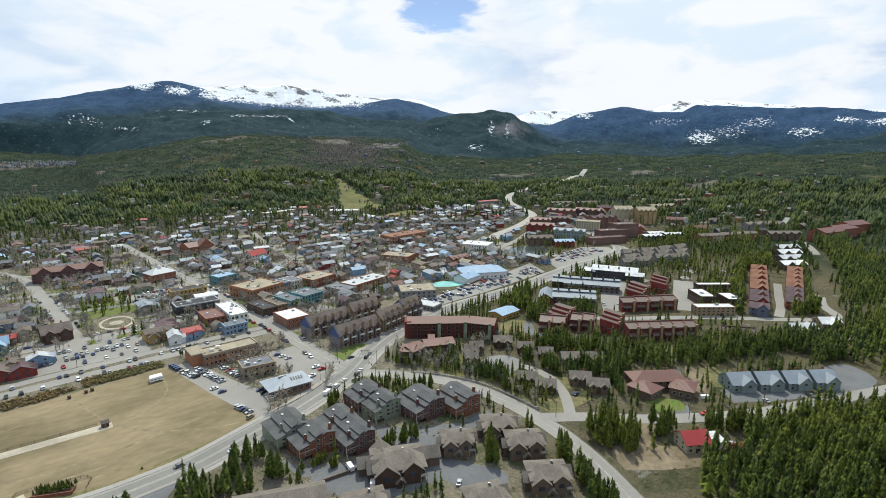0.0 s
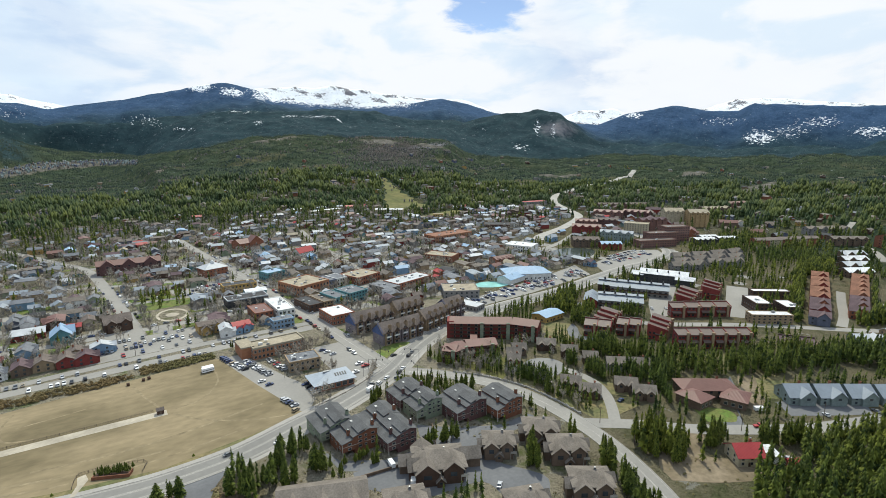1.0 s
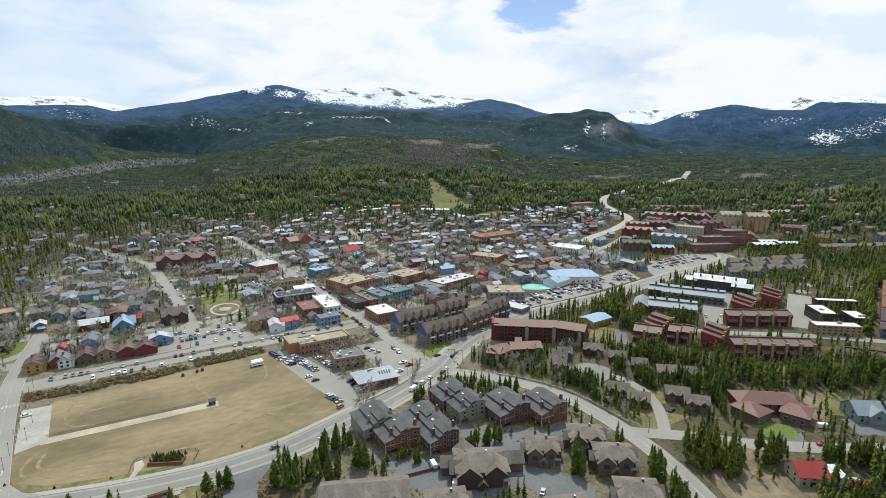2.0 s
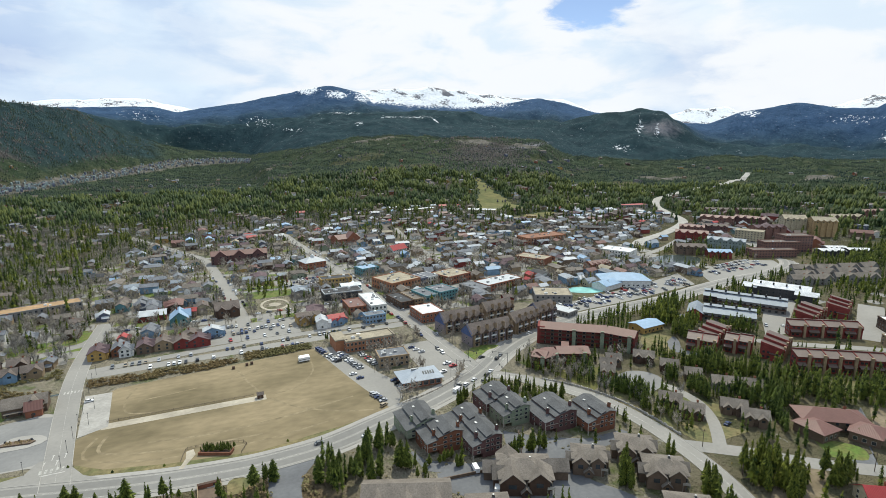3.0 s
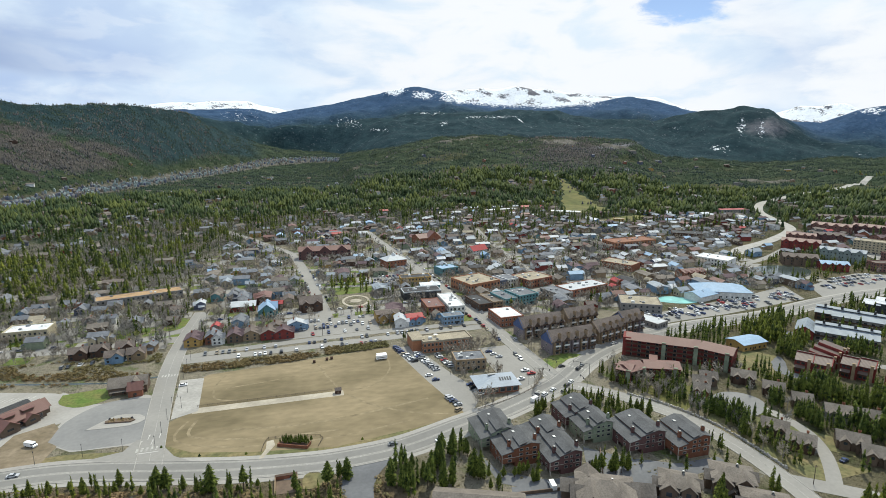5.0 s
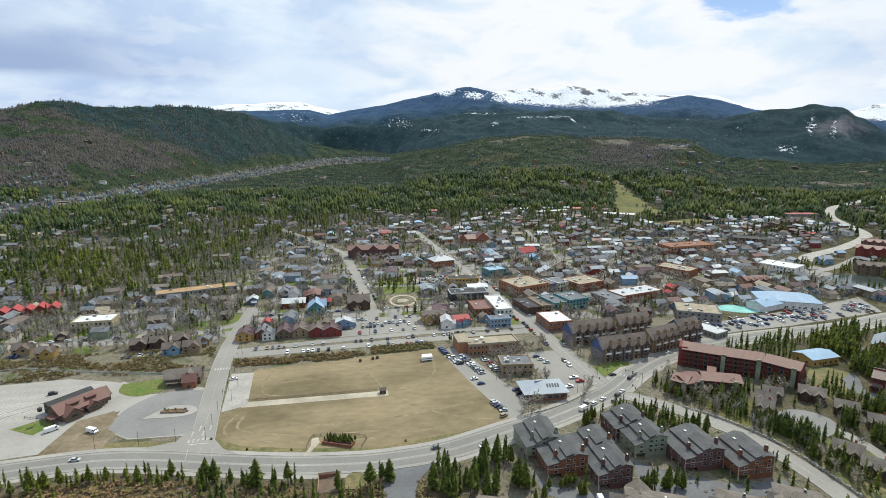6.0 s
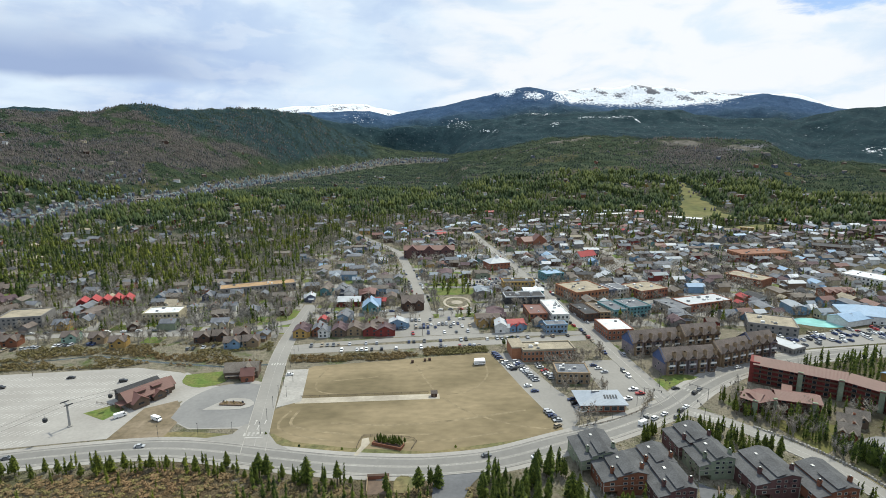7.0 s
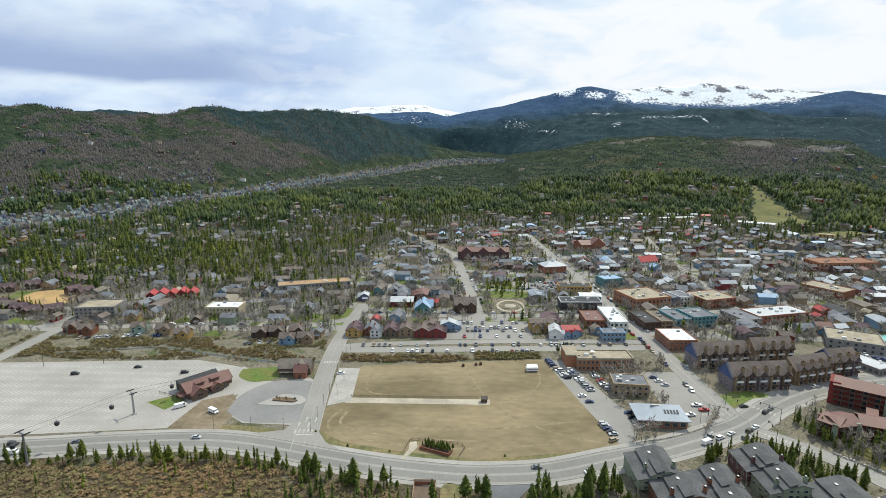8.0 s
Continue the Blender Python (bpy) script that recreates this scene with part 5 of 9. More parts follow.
flat_block(228, 432, 15, 16, 26, 6.0, "grey", "grey shingle", "low grey shop with a plain roof", "shop", 4, 2, 0.4, 2, seed=18)
flat_block(156, 540, 16, 20, 16, 7.5, "teal", "blue metal", "blue-fronted shop with a blue roof", "shop", 6, 2, 0.5, 2, seed=19)
flat_block(116, 512, 0, 30, 13, 7.0, "ochre", "charcoal shingle", "yellow and dark wooden shopfronts", "shop", 9, 2, 0.5, 2, seed=20)
flat_block(280, 384, -28, 32, 26, 6.5, "grey", "tan gravel", "dark-walled hall with a cream flat roof", "hall", 7, 2, 0.7, 5, seed=21)
flat_block(263, 348, 20, 13, 24, 4.0, "grey", "pale grey metal", "low shed with a pale metal roof", "shed", 4, 1, 0.2, 1, seed=22)
flat_block(430, 618, 5, 66, 26, 8.5, "orange brick", "orange shingle", "large orange brick school in town", "school", 14, 2, 0.6, 6, seed=23)
flat_block(-281, 436, 8, 30, 22, 8.5, "grey", "tan gravel", "grey parking garage with open decks", "garage", 9, 3, 0.8, 0, seed=24)
flat_block(-181, 441, 2, 27, 17, 7.0, "cream", "white membrane", "cream building with a bright white flat roof", "building", 9, 2, 0.8, 3, seed=25)
flat_block(-128, 516, 17, 66, 15, 7.0, "grey", "amber gravel", "long grey motel under an amber-brown flat roof", "motel", 18, 2, 0.4, 3, seed=26)
flat_block(384, 956, 12, 66, 14, 6, "cream", "white membrane", "long pale roofed hall at the edge of town", "hall", 12, 2, 0.5, 0, framed=False, seed=36)
flat_block(484, 892, -34, 54, 22, 7, "cream", "white membrane", "wide pale school hall by the meadow", "school", 14, 2, 0.5, 4, framed=False, seed=37)
flat_block(785, 818, -8, 56, 20, 8, "grey", "red metal", "red-roofed store in the distance", "shop", 10, 2, 0.5, 0, framed=False, seed=38)
flat_block(466, 505, -62, 36, 26, 7, "white", "white membrane", "wide store with a white flat roof", "shop", 10, 2, 0.5, 3, framed=False, seed=39)
flat_block(547, 650, -37, 40, 26, 7, "dark brown", "charcoal shingle", "dark flat-roofed hall beside the pale street", "hall", 9, 2, 0.5, 3, framed=False, seed=40)
flat_block(347, 513, -59, 36, 22, 7, "brick", "tan gravel", "brick block with a patched pale roof", "building", 9, 2, 0.5, 5, framed=False, seed=41)
flat_block(527, 789, -35, 18, 12, 7, "ochre", "tan gravel", "small ochre school building by the playing field", "school", 4, 2, 0.5, 0, framed=False, seed=42)


# ---- pitched-roof buildings ----
def house(x, y, rot, w, d, h, rise, wall, roof, label, category="house", cols=3, storeys=2, cross=0, stack=True, porch=False, framed=True, hip=False, group="", name="house"):
    framed = framed and math.hypot(x, y) < 285
    root = place(name, x, y, rot, w, d, label, category, group)
    wm, rm = W[wall], RF[roof]
    if hip:
        part("wall", Soup().box(0, 0, 0, w, d, h), wm, root)
        part("roof", hip_roof(w, d, h, rise, 0.8), rm, root)
    else:
        part("wall", gable_body(w, d, h, rise), wm, root)
        part("roof", gable_roof(w, d, h, rise), rm, root)
    for c in range(cross):
        cx = (c + 0.5) * w / cross - w / 2 if cross > 1 else w * 0.18
        bw = min(w / max(cross, 1) * 0.62, d * 0.8)
        g = part("cross_gable", Soup().extrude_y([(cx - bw / 2, 0), (cx + bw / 2, 0), (cx + bw / 2, h), (cx, h + bw * 0.42), (cx - bw / 2, h)], -d / 2 - 1.3, 0), wm, root)
        e, t = bw / 2 + 0.5, 0.22
        zb = h - 0.5 * 0.84
        part("cross_roof", Soup().extrude_y([(cx - e, zb), (cx, h + bw * 0.42), (cx + e, zb), (cx + e, zb + t), (cx, h + bw * 0.42 + t * 1.2), (cx - e, zb + t)], -d / 2 - 1.9, 0), rm, g)
        for k in range(storeys if framed else 1):
            window(root, "-y", cx, 0.9 + (k if framed else storeys - 1) * h / storeys, d / 2 + 1.3, min(1.8, bw * 0.4), 1.3, framed)
    fl = h / storeys
    for k in range(storeys):
        if not framed:
            if k == 0:
                window_band(root, [(i + 0.5) * w / cols - w / 2 for i in range(cols)], d / 2, (-d * 0.22, d * 0.22), w / 2, 0.9, 1.3, 1.4, storeys, fl)
            continue
        for i in range(cols):
            u = (i + 0.5) * w / cols - w / 2
            if cross and abs(u - w * 0.18) < w * 0.2 and cross == 1:
                continue
            window(root, "-y", u, 0.9 + k * fl, d / 2, 1.1, 1.25, framed)
        for u in (-d * 0.22, d * 0.22):
            window(root, "-x", u, 0.9 + k * fl, w / 2, 1.0, 1.2, framed)
            window(root, "+x", u, 0.9 + k * fl, w / 2, 1.0, 1.2, framed)
    part("door", Soup().box(-w * 0.08, -d / 2 - 0.05, 0, 1.0, 0.12, 2.1), W["dark brown"], root)
    if stack:
        chimney(root, w * 0.22, d * 0.12, h * 0.6, rise + h * 0.4 + 1.0, 0.9, W["brick"], cap=framed)
    if porch:
        part("porch", Soup().box(0, -d / 2 - 1.2, 2.5, w * 0.9, 2.4, 0.18).box(-w * 0.42, -d / 2 - 2.2, 0, 0.2, 0.2, 2.5).box(w * 0.42, -d / 2 - 2.2, 0, 0.2, 0.2, 2.5).box(0, -d / 2 - 2.2, 0, 0.2, 0.2, 2.5), rm, root, "open porch on posts")
    return root



# ---- the hotel village by the woods ----
HOTELS = [(616, 474, -59, 44, 18, 11, 4, "sage grey", "blue-grey metal", "grey-green gabled hotel with a blue-grey roof"), (805, 512, -38, 30, 24, 20, 8, "cream", "tan gravel", "tall cream hotel under a steep pale roof"),
          (815, 476, -38, 30, 24, 21, 8, "sandstone", "tan gravel", "tall sandstone-coloured hotel under a steep roof"), (552, 474, -37, 34, 18, 8, 5, "log brown", "brown shingle", "brown timber inn beside the pond"),
          (630, 540, -51, 42, 18, 9, 5, "barn red", "rust metal", "dark red gabled lodge with a rust roof"), (564, 443, -35, 26, 14, 6, 4, "barn red", "blue metal", "red inn under pale blue metal by the car park"),
          (780, 620, -61, 50, 18, 9, 5, "dusky brick", "rust metal", "brick lodge hotel under rust gables"), (812, 585, -70, 44, 18, 10, 5, "plum brown", "rust metal", "plum-brown lodge hotel under rust gables"),
          (870, 692, -36, 44, 16, 8, 4, "log brown", "brown shingle", "brown gabled lodging house among bare trees"), (912, 660, -36, 44, 16, 8, 4, "dusky brick", "brown shingle", "brick lodging house among bare trees"),
          (732, 500, -20, 44, 18, 15, 4, "dusky brick", "dusky purple shingle", "tall brick hotel with dusky gables"), (690, 748, 23, 80, 18, 7, 3, "log brown", "brown shingle", "long brown timber store along the main street"),
          (690, 390, -28, 28, 16, 6, 2, "charcoal", "white membrane", "low dark hall under white roofs"), (712, 398, -28, 24, 14, 6, 2, "grey", "white membrane", "low hall under a white roof"), (722, 378, -30, 26, 14, 6, 2, "charcoal", "white membrane", "dark low building under a white roof"),
          (394, 459, 0, 26, 14, 5, 4, "brick", "rust metal", "red-roofed house near the pool hall"), (670, 575, -50, 34, 16, 9, 4, "dusky brick", "rust metal", "rust-roofed brick inn among the hotels"), (700, 560, -50, 34, 16, 10, 4, "plum brown", "brown shingle", "plum-brown gabled inn among the hotels"),
          (958, 527, -20, 56, 18, 9, 4, "log brown", "tan gravel", "long brown flats below the woods"), (1043, 534, -15, 46, 18, 8, 4, "dusky brick", "rust metal", "brick flats below the woods"), (890, 322, -35, 60, 16, 8, 4, "grey", "weathered wood shingle", "long grey-brown flats beside the woods"), (828, 274, -38, 44, 16, 8, 4, "log brown", "weathered wood shingle", "brown flats beside the road")]
for bx, by, bw_, bd_, bh_, sd_ in ((626, 420, 54, 15, 9, 29), (650, 428, 44, 16, 15, 30), (682, 430, 36, 20, 20, 31)):
    flat_block(bx, by, -22, bw_, bd_, bh_, "dusky brick", "brown shingle", "stepped dusky brick hotel tier with rows of windows", "hotel", int(bw_ / 3.6), max(3, int(bh_ / 3)), 0.8, 2, framed=False, seed=sd_, name="hotel")
flat_block(690, 496, -62, 34, 18, 15, "cream", "tan gravel", "cream and dark hotel block with a flat roof", "hotel", 9, 5, 0.6, 2, framed=False, seed=32, name="hotel")
for hx, hy, hr_, hw, hd, hh, hz, wl, rf, lb in HOTELS:
    house(hx, hy, hr_, hw, hd, hh + 1.5, hz * 0.6, wl, rf, lb, "hotel", cols=max(6, int(hw / 3.4)), storeys=max(3, int(hh / 2.9)), cross=4, framed=False, stack=False, group="hotel village", name="hotel")

# houses below the condominiums
def gable_wing(root, name, cx, cy, rot, bw, ln, h, wall, roof, rise=0.42):
    """A gabled wing that runs ln towards its own -y, with its roof."""
    at = pose(cx, cy, 0, 0, 0, rot)
    g = part(name, Soup().extrude_y([(-bw / 2, 0), (bw / 2, 0), (bw / 2, h), (0, h + bw * rise), (-bw / 2, h)], -ln, 0), W[wall], root, at=at)
    e = bw / 2 + 0.6
    zb, zt = h - 0.6 * rise * 2, h + bw * rise
    part(name + "_roof", Soup().extrude_y([(-e, zb), (0, zt), (e, zb), (e, zb + 0.22), (0, zt + 0.26), (-e, zb + 0.22)], -ln - 0.7, 0), RF[roof], g)
    part("gable_window", Soup().box(0, -ln - 0.04, h * 0.55, bw * 0.34, 0.1, h * 0.3), M["glass"], g)
    return g


def big_house(x, y, rot, s, label, wall="log brown", roof="weathered wood shingle"):
    """A hillside house: hipped main roof with gabled wings, dormers, balconies and a stone base."""
    w, d, h = 15 * s, 12 * s, 6.4
    root = place("house", x, y, rot, w + 4, d + 5, label, "house", "brown hillside houses")
    part("wall", Soup().box(0, 0, 0, w, d, h), W[wall], root)
    part("roof", hip_roof(w, d, h, 2.5 * s, 0.9), RF[roof], root)
    gable_wing(root, "front_wing", -w * 0.27, 0, 0, 6.8 * s, d / 2 + 2.2, 5.9, wall, roof)
    gable_wing(root, "front_wing", w * 0.25, 0, 0, 5.8 * s, d / 2 + 1.5, 6.4, wall, roof)
    gable_wing(root, "side_wing", 0, -d * 0.12, -90, 5.6 * s, w / 2 + 2.4, 4.8, wall, roof)
    gable_wing(root, "side_wing", 0, d * 0.15, 90, 5.0 * s, w / 2 + 1.8, 5.2, wall, roof)
    gable_wing(root, "porch", -0.3, -d * 0.3, 0, 3.2, d * 0.2 + 3.4, 2.7, wall, roof, 0.5)
    part("stone_base", Soup().box(0, 0, 0, w + 0.16, d + 0.16, 1.2), W["grey"], root, "grey stone base")
    for k, u in enumerate((-0.02, 0.46)):
        part("balcony", Soup().box(u * w, -d / 2 - 1.0, 3.0, 2.8, 1.8, 0.16).box(u * w, -d / 2 - 1.85, 3.16, 2.8, 0.08, 0.9).box(u * w - 1.3, -d / 2 - 1.8, 0, 0.16, 0.16, 3.0).box(u * w + 1.3, -d / 2 - 1.8, 0, 0.16, 0.16, 3.0), M["trim"], root, "pale timber balcony on posts")
    for u in (-0.02, 0.46):
        window(root, "-y", u * w, 3.3, d / 2, 1.3, 1.7)
    for u in (-0.3, 0.3):
        window(root, "-x", u * d, 3.5, w / 2, 1.1, 1.3)
        window(root, "+y", u * w, 3.5, d / 2, 1.1, 1.3)
    chimney(root, w * 0.12, d * 0.08, h * 0.6, 5.6, 1.0, W["grey"])
    return root


big_house(170, 168, -35, 1.0, "brown timber house under a pale brown hip roof")
big_house(169, 150, -35, 1.05, "dark timber house with a broad brown roof")
big_house(158, 127, -35, 1.05, "timber house with a broad hip roof among firs")
big_house(146, 170, -35, 0.9, "low brown house behind tall firs")
big_house(128, 132, -20, 1.0, "brown-roofed house at the courtyard's end")
nl = big_house(115, 173, -26, 1.4, "large gabled timber lodge with stacked taupe roofs", "dark brown", "weathered wood shingle")
gable_wing(nl, "long_wing", -6, 3, 180, 8.5, 9, 5.2, "log brown", "weathered wood shingle")
gable_wing(nl, "end_wing", 10, 4, 90, 7.5, 8.5, 4.6, "log brown", "weathered wood shingle")
gable_wing(nl, "end_wing", -9, 3, -90, 7.0, 7.5, 4.2, "log brown", "weathered wood shingle")
big_house(90, 158, -20, 1.0, "brown timber house beside the driveway")
house(66, 181, -22, 34, 15, 4.2, 3.4, "log brown", "weathered wood shingle", "long low timber house under a broad taupe roof", cols=7, cross=3, stack=False)
# lodge with spread brown roofs
bl = house(278, 148, -35, 30, 14, 5.2, 3.4, "log brown", "rust metal", "rambling lodge with rust-brown hip roofs", "lodge", cols=7, cross=0, hip=True)
for cx, cy, r in ((-11, -11, 35), (11, -11, -35)):
    wg = part("wing", Soup().box(0, 0, 0, 12, 14, 4.6), W["log brown"], bl, at=pose(cx, cy, 0, 0, 0, r))
    part("wing_roof", hip_roof(12, 14, 4.6, 2.6, 0.9, 6.0), RF["rust metal"], wg)
    for u in (-3.5, 0, 3.5):
        window(wg, "-y", u, 1.2, 7, 1.6, 1.6)
sheet("lawn", [(250, 130), (262, 122), (270, 130), (258, 142)], "lawn", "small green lawn before the rambling lodge", "lawn", 0.09, True)
rh = house(232, 103, -32, 12, 11, 4.5, 3.6, "cream", "red metal", "small house with a bright red metal roof", cols=3, stack=True)
part("annex", Soup().box(9.5, 0, 0, 9, 8, 3.6), W["white"], rh)
part("annex_roof", Soup().extrude_x([(-4.6, 3.6), (4.6, 3.6), (4.6, 4.3), (-4.6, 3.9)], 5, 14.4), RF["white membrane"], rh, "white annex roof")
house(244, 88, -32, 6, 5, 2.6, 1.6, "barn red", "red metal", "small red shed beside the yard", "shed", cols=1, storeys=1, stack=False)
for k in range(4):
    house(312 + 13.5 * k, 117 - 9.5 * k, -34, 13.5, 14, 4.6, 4.4, "sage grey", "blue-grey metal", "grey-green townhouse under blue-grey metal in a stepped row", "townhouse", cols=3, cross=1, group="grey townhouse row")
house(298, 290, 5, 21, 14, 4.5, 1.6, "ochre", "blue metal", "low wooden hall with a blue-grey metal roof", "hall", cols=5, storeys=1, stack=False)
sheet("turning_circle", [(212, 224), (219, 234), (231, 238), (241, 233), (243, 222), (230, 212), (216, 214)], "loop_asphalt", "grey asphalt turning circle", "pavement", 0.098, True)

# barn red homes under sloping brown roofs, each with a stone stack
SHED = {}


def shed_home(x, y, rot, w, d, h, label, wall="barn red", roof="dusty brown metal", group="barn red condominiums"):
    """A narrow home whose one slope falls to the front; a red fin rises along its back."""
    mark_box(x, y, w, d, rot, 1.5)
    m, key, rise = pose(x, y, float(ground_z(x, y)), 0, 0, rot), (w, d, h, wall, roof), 0.20 * d
    if key in SHED:
        ob = copy_thing(SHED[key], m)
        ob["label"] = label
        return ob
    root = SHED[key] = thing("condominium", m, label, "condominium", group)
    part("wall", Soup().extrude_x([(-d / 2, -1), (d / 2, -1), (d / 2, h + rise), (-d / 2, h)], -w / 2, w / 2), W[wall], root)
    k = rise / d
    part("roof", Soup().extrude_x([(-d / 2 - 1.0, h - k + 0.05), (d / 2 - 0.3, h + rise - 0.04), (d / 2 - 0.3, h + rise + 0.2), (-d / 2 - 1.0, h - k + 0.3)], -w / 2 - 0.1, w / 2 - 0.35), RF[roof], root)
    part("fin", Soup().extrude_x([(-d / 2 - 0.6, h - 1.6), (d / 2 + 0.3, h + rise - 1.6), (d / 2 + 0.3, h + rise + 0.9), (-d / 2 - 0.6, h + 0.55)], w / 2 - 0.35, w / 2 + 0.1).box(0, d / 2, h + rise - 1.5, w, 0.5, 2.4), W[wall], root, "red fin wall above the slope")
    part("fin_cap", Soup().box(0, d / 2, h + rise + 0.9, w + 0.3, 0.8, 0.15), RF[roof], root)
    part("stone_stack", Soup().box(w * 0.28, -d / 2 - 0.7, -1, 1.7, 1.5, h + 2.4, 0, 0.9).box(w * 0.28, -d / 2 - 0.7, h + 1.4, 1.9, 1.7, 0.25), W["tan"], root, "tan stone chimney stack")
    part("lower_roof", Soup().extrude_x([(-d / 2 - 2.6, h * 0.50), (-d / 2, h * 0.62), (-d / 2, h * 0.62 + 0.2), (-d / 2 - 2.6, h * 0.50 + 0.2)], -w / 2 + 0.2, w * 0.1), RF[roof], root)
    part("balcony", Soup().box(-w * 0.2, -d / 2 - 1.0, h * 0.36, w * 0.5, 1.9, 0.2).box(-w * 0.2, -d / 2 - 1.9, h * 0.36 + 0.2, w * 0.5, 0.1, 0.9).box(-w * 0.43, -d / 2 - 1.8, 0, 0.25, 0.25, h * 0.5).box(w * 0.03, -d / 2 - 1.8, 0, 0.25, 0.25, h * 0.5), W["dark brown"], root, "dark timber balcony on posts")
    for z in (0.12, 0.44, 0.72):
        window_band(root, (-0.3 * w, -0.04 * w), d / 2, (-0.2 * d, 0.15 * d), w / 2, z * h, min(1.7, w * 0.2), 1.4)
    return root


def shed_row(x0, y0, x1, y1, n, d, h, label, back=0.0, **kw):
    """Homes side by side along a front line, each set back a little more than the last."""
    ln, rot = math.hypot(x1 - x0, y1 - y0), math.degrees(math.atan2(y1 - y0, x1 - x0))
    w = round(ln / n, 1)
    nx, ny = -math.sin(radians(rot)), math.cos(radians(rot))
    for i in range(n):
        f, o = (i + 0.5) / n, d / 2 + back * i
        shed_home(x0 + (x1 - x0) * f + nx * o, y0 + (y1 - y0) * f + ny * o, rot, w, d, h, label, **kw)


def stepped_homes(x, y, rot, n, w, d, h, label, shift=1.5):
    """Homes one behind another, each roof falling to the right, each home a little higher than the one before it."""
    for i in range(n):
        c, q = math.cos(radians(rot)), math.sin(radians(rot))
        a, b = shift * i, (d + 0.3) * i + d / 2
        hx, hy, hh, rise = x + c * a - q * b, y + q * a + c * b, h + 0.9 * (i % 3), 0.24 * w
        mark_box(hx, hy, w, d, rot, 1.5)
        m, key = pose(hx, hy, float(ground_z(hx, hy)), 0, 0, rot), ("step", w, d, i % 3)
        if key in SHED:
            copy_thing(SHED[key], m)["label"] = label
            continue
        root = SHED[key] = thing("condominium", m, label, "condominium", "barn red condominiums")
        part("wall", Soup().extrude_y([(-w / 2, -1), (w / 2, -1), (w / 2, hh), (-w / 2, hh + rise)], -d / 2, d / 2), W["barn red"], root)
        k = rise / w
        part("roof", Soup().extrude_y([(-w / 2 + 0.1, hh + rise + 0.02), (w / 2 + 0.9, hh - 0.9 * k + 0.02), (w / 2 + 0.9, hh - 0.9 * k + 0.3), (-w / 2 + 0.1, hh + rise + 0.3)], -d / 2 + 0.35, d / 2 - 0.1), RF["dusty brown metal"], root)
        part("fin", Soup().extrude_y([(-w / 2 - 0.1, hh + rise - 1.2), (w / 2 + 0.6, hh - 1.2), (w / 2 + 0.6, hh + 0.55), (-w / 2 - 0.1, hh + rise + 0.75)], -d / 2 - 0.12, -d / 2 + 0.35), W["barn red"], root, "red fin wall above the slope")
        part("low_roof", Soup().extrude_y([(-w * 0.1, hh * 0.62), (w / 2 + 0.3, hh * 0.50), (w / 2 + 0.3, hh * 0.50 + 0.22), (-w * 0.1, hh * 0.62 + 0.22)], -d / 2 - 2.2, -d / 2), RF["dusty brown metal"], root)
        part("bay", Soup().box(w * 0.2, -d / 2 - 0.9, -1, w * 0.5, 1.7, hh * 0.5 + 1), W["barn red"], root)
        part("stone_stack", Soup().box(w / 2 + 0.5, 0, -1, 1.4, 1.8, hh + 2.8), W["tan"], root, "tan stone chimney stack")
        for z in (0.15, 0.55):
            window_band(root, (-0.34 * w, -0.14 * w), d / 2, (-0.2 * d, 0.2 * d), w / 2, z * hh, 1.4, 1.4)


RED_HOME = "barn red home under a sloping dusty brown roof"
shed_row(292, 248, 303, 233, 2, 9, 8.6, "barn red corner home under a broad brown slope")
stepped_homes(310, 246, -53, 4, 13, 7.0, 7.6, RED_HOME, 2.0)
shed_row(313, 236, 321.5, 222, 2, 8.5, 8.6, RED_HOME, back=2.5)
stepped_homes(328, 213, -58, 4, 13, 7.0, 7.8, RED_HOME, 1.0)
shed_row(324.5, 195, 367, 166.5, 6, 8, 10.2, "dark red home in a row with tan stone stacks", back=0.0)
stepped_homes(412, 245, -58, 4, 15, 8.0, 7.6, RED_HOME, 2.0)
stepped_homes(455, 246, -50, 3, 14, 8.0, 7.6, RED_HOME, 2.5)
shed_row(381, 236, 420, 208, 4, 8, 8.4, "low dark red home under a brown slope", back=1.0)


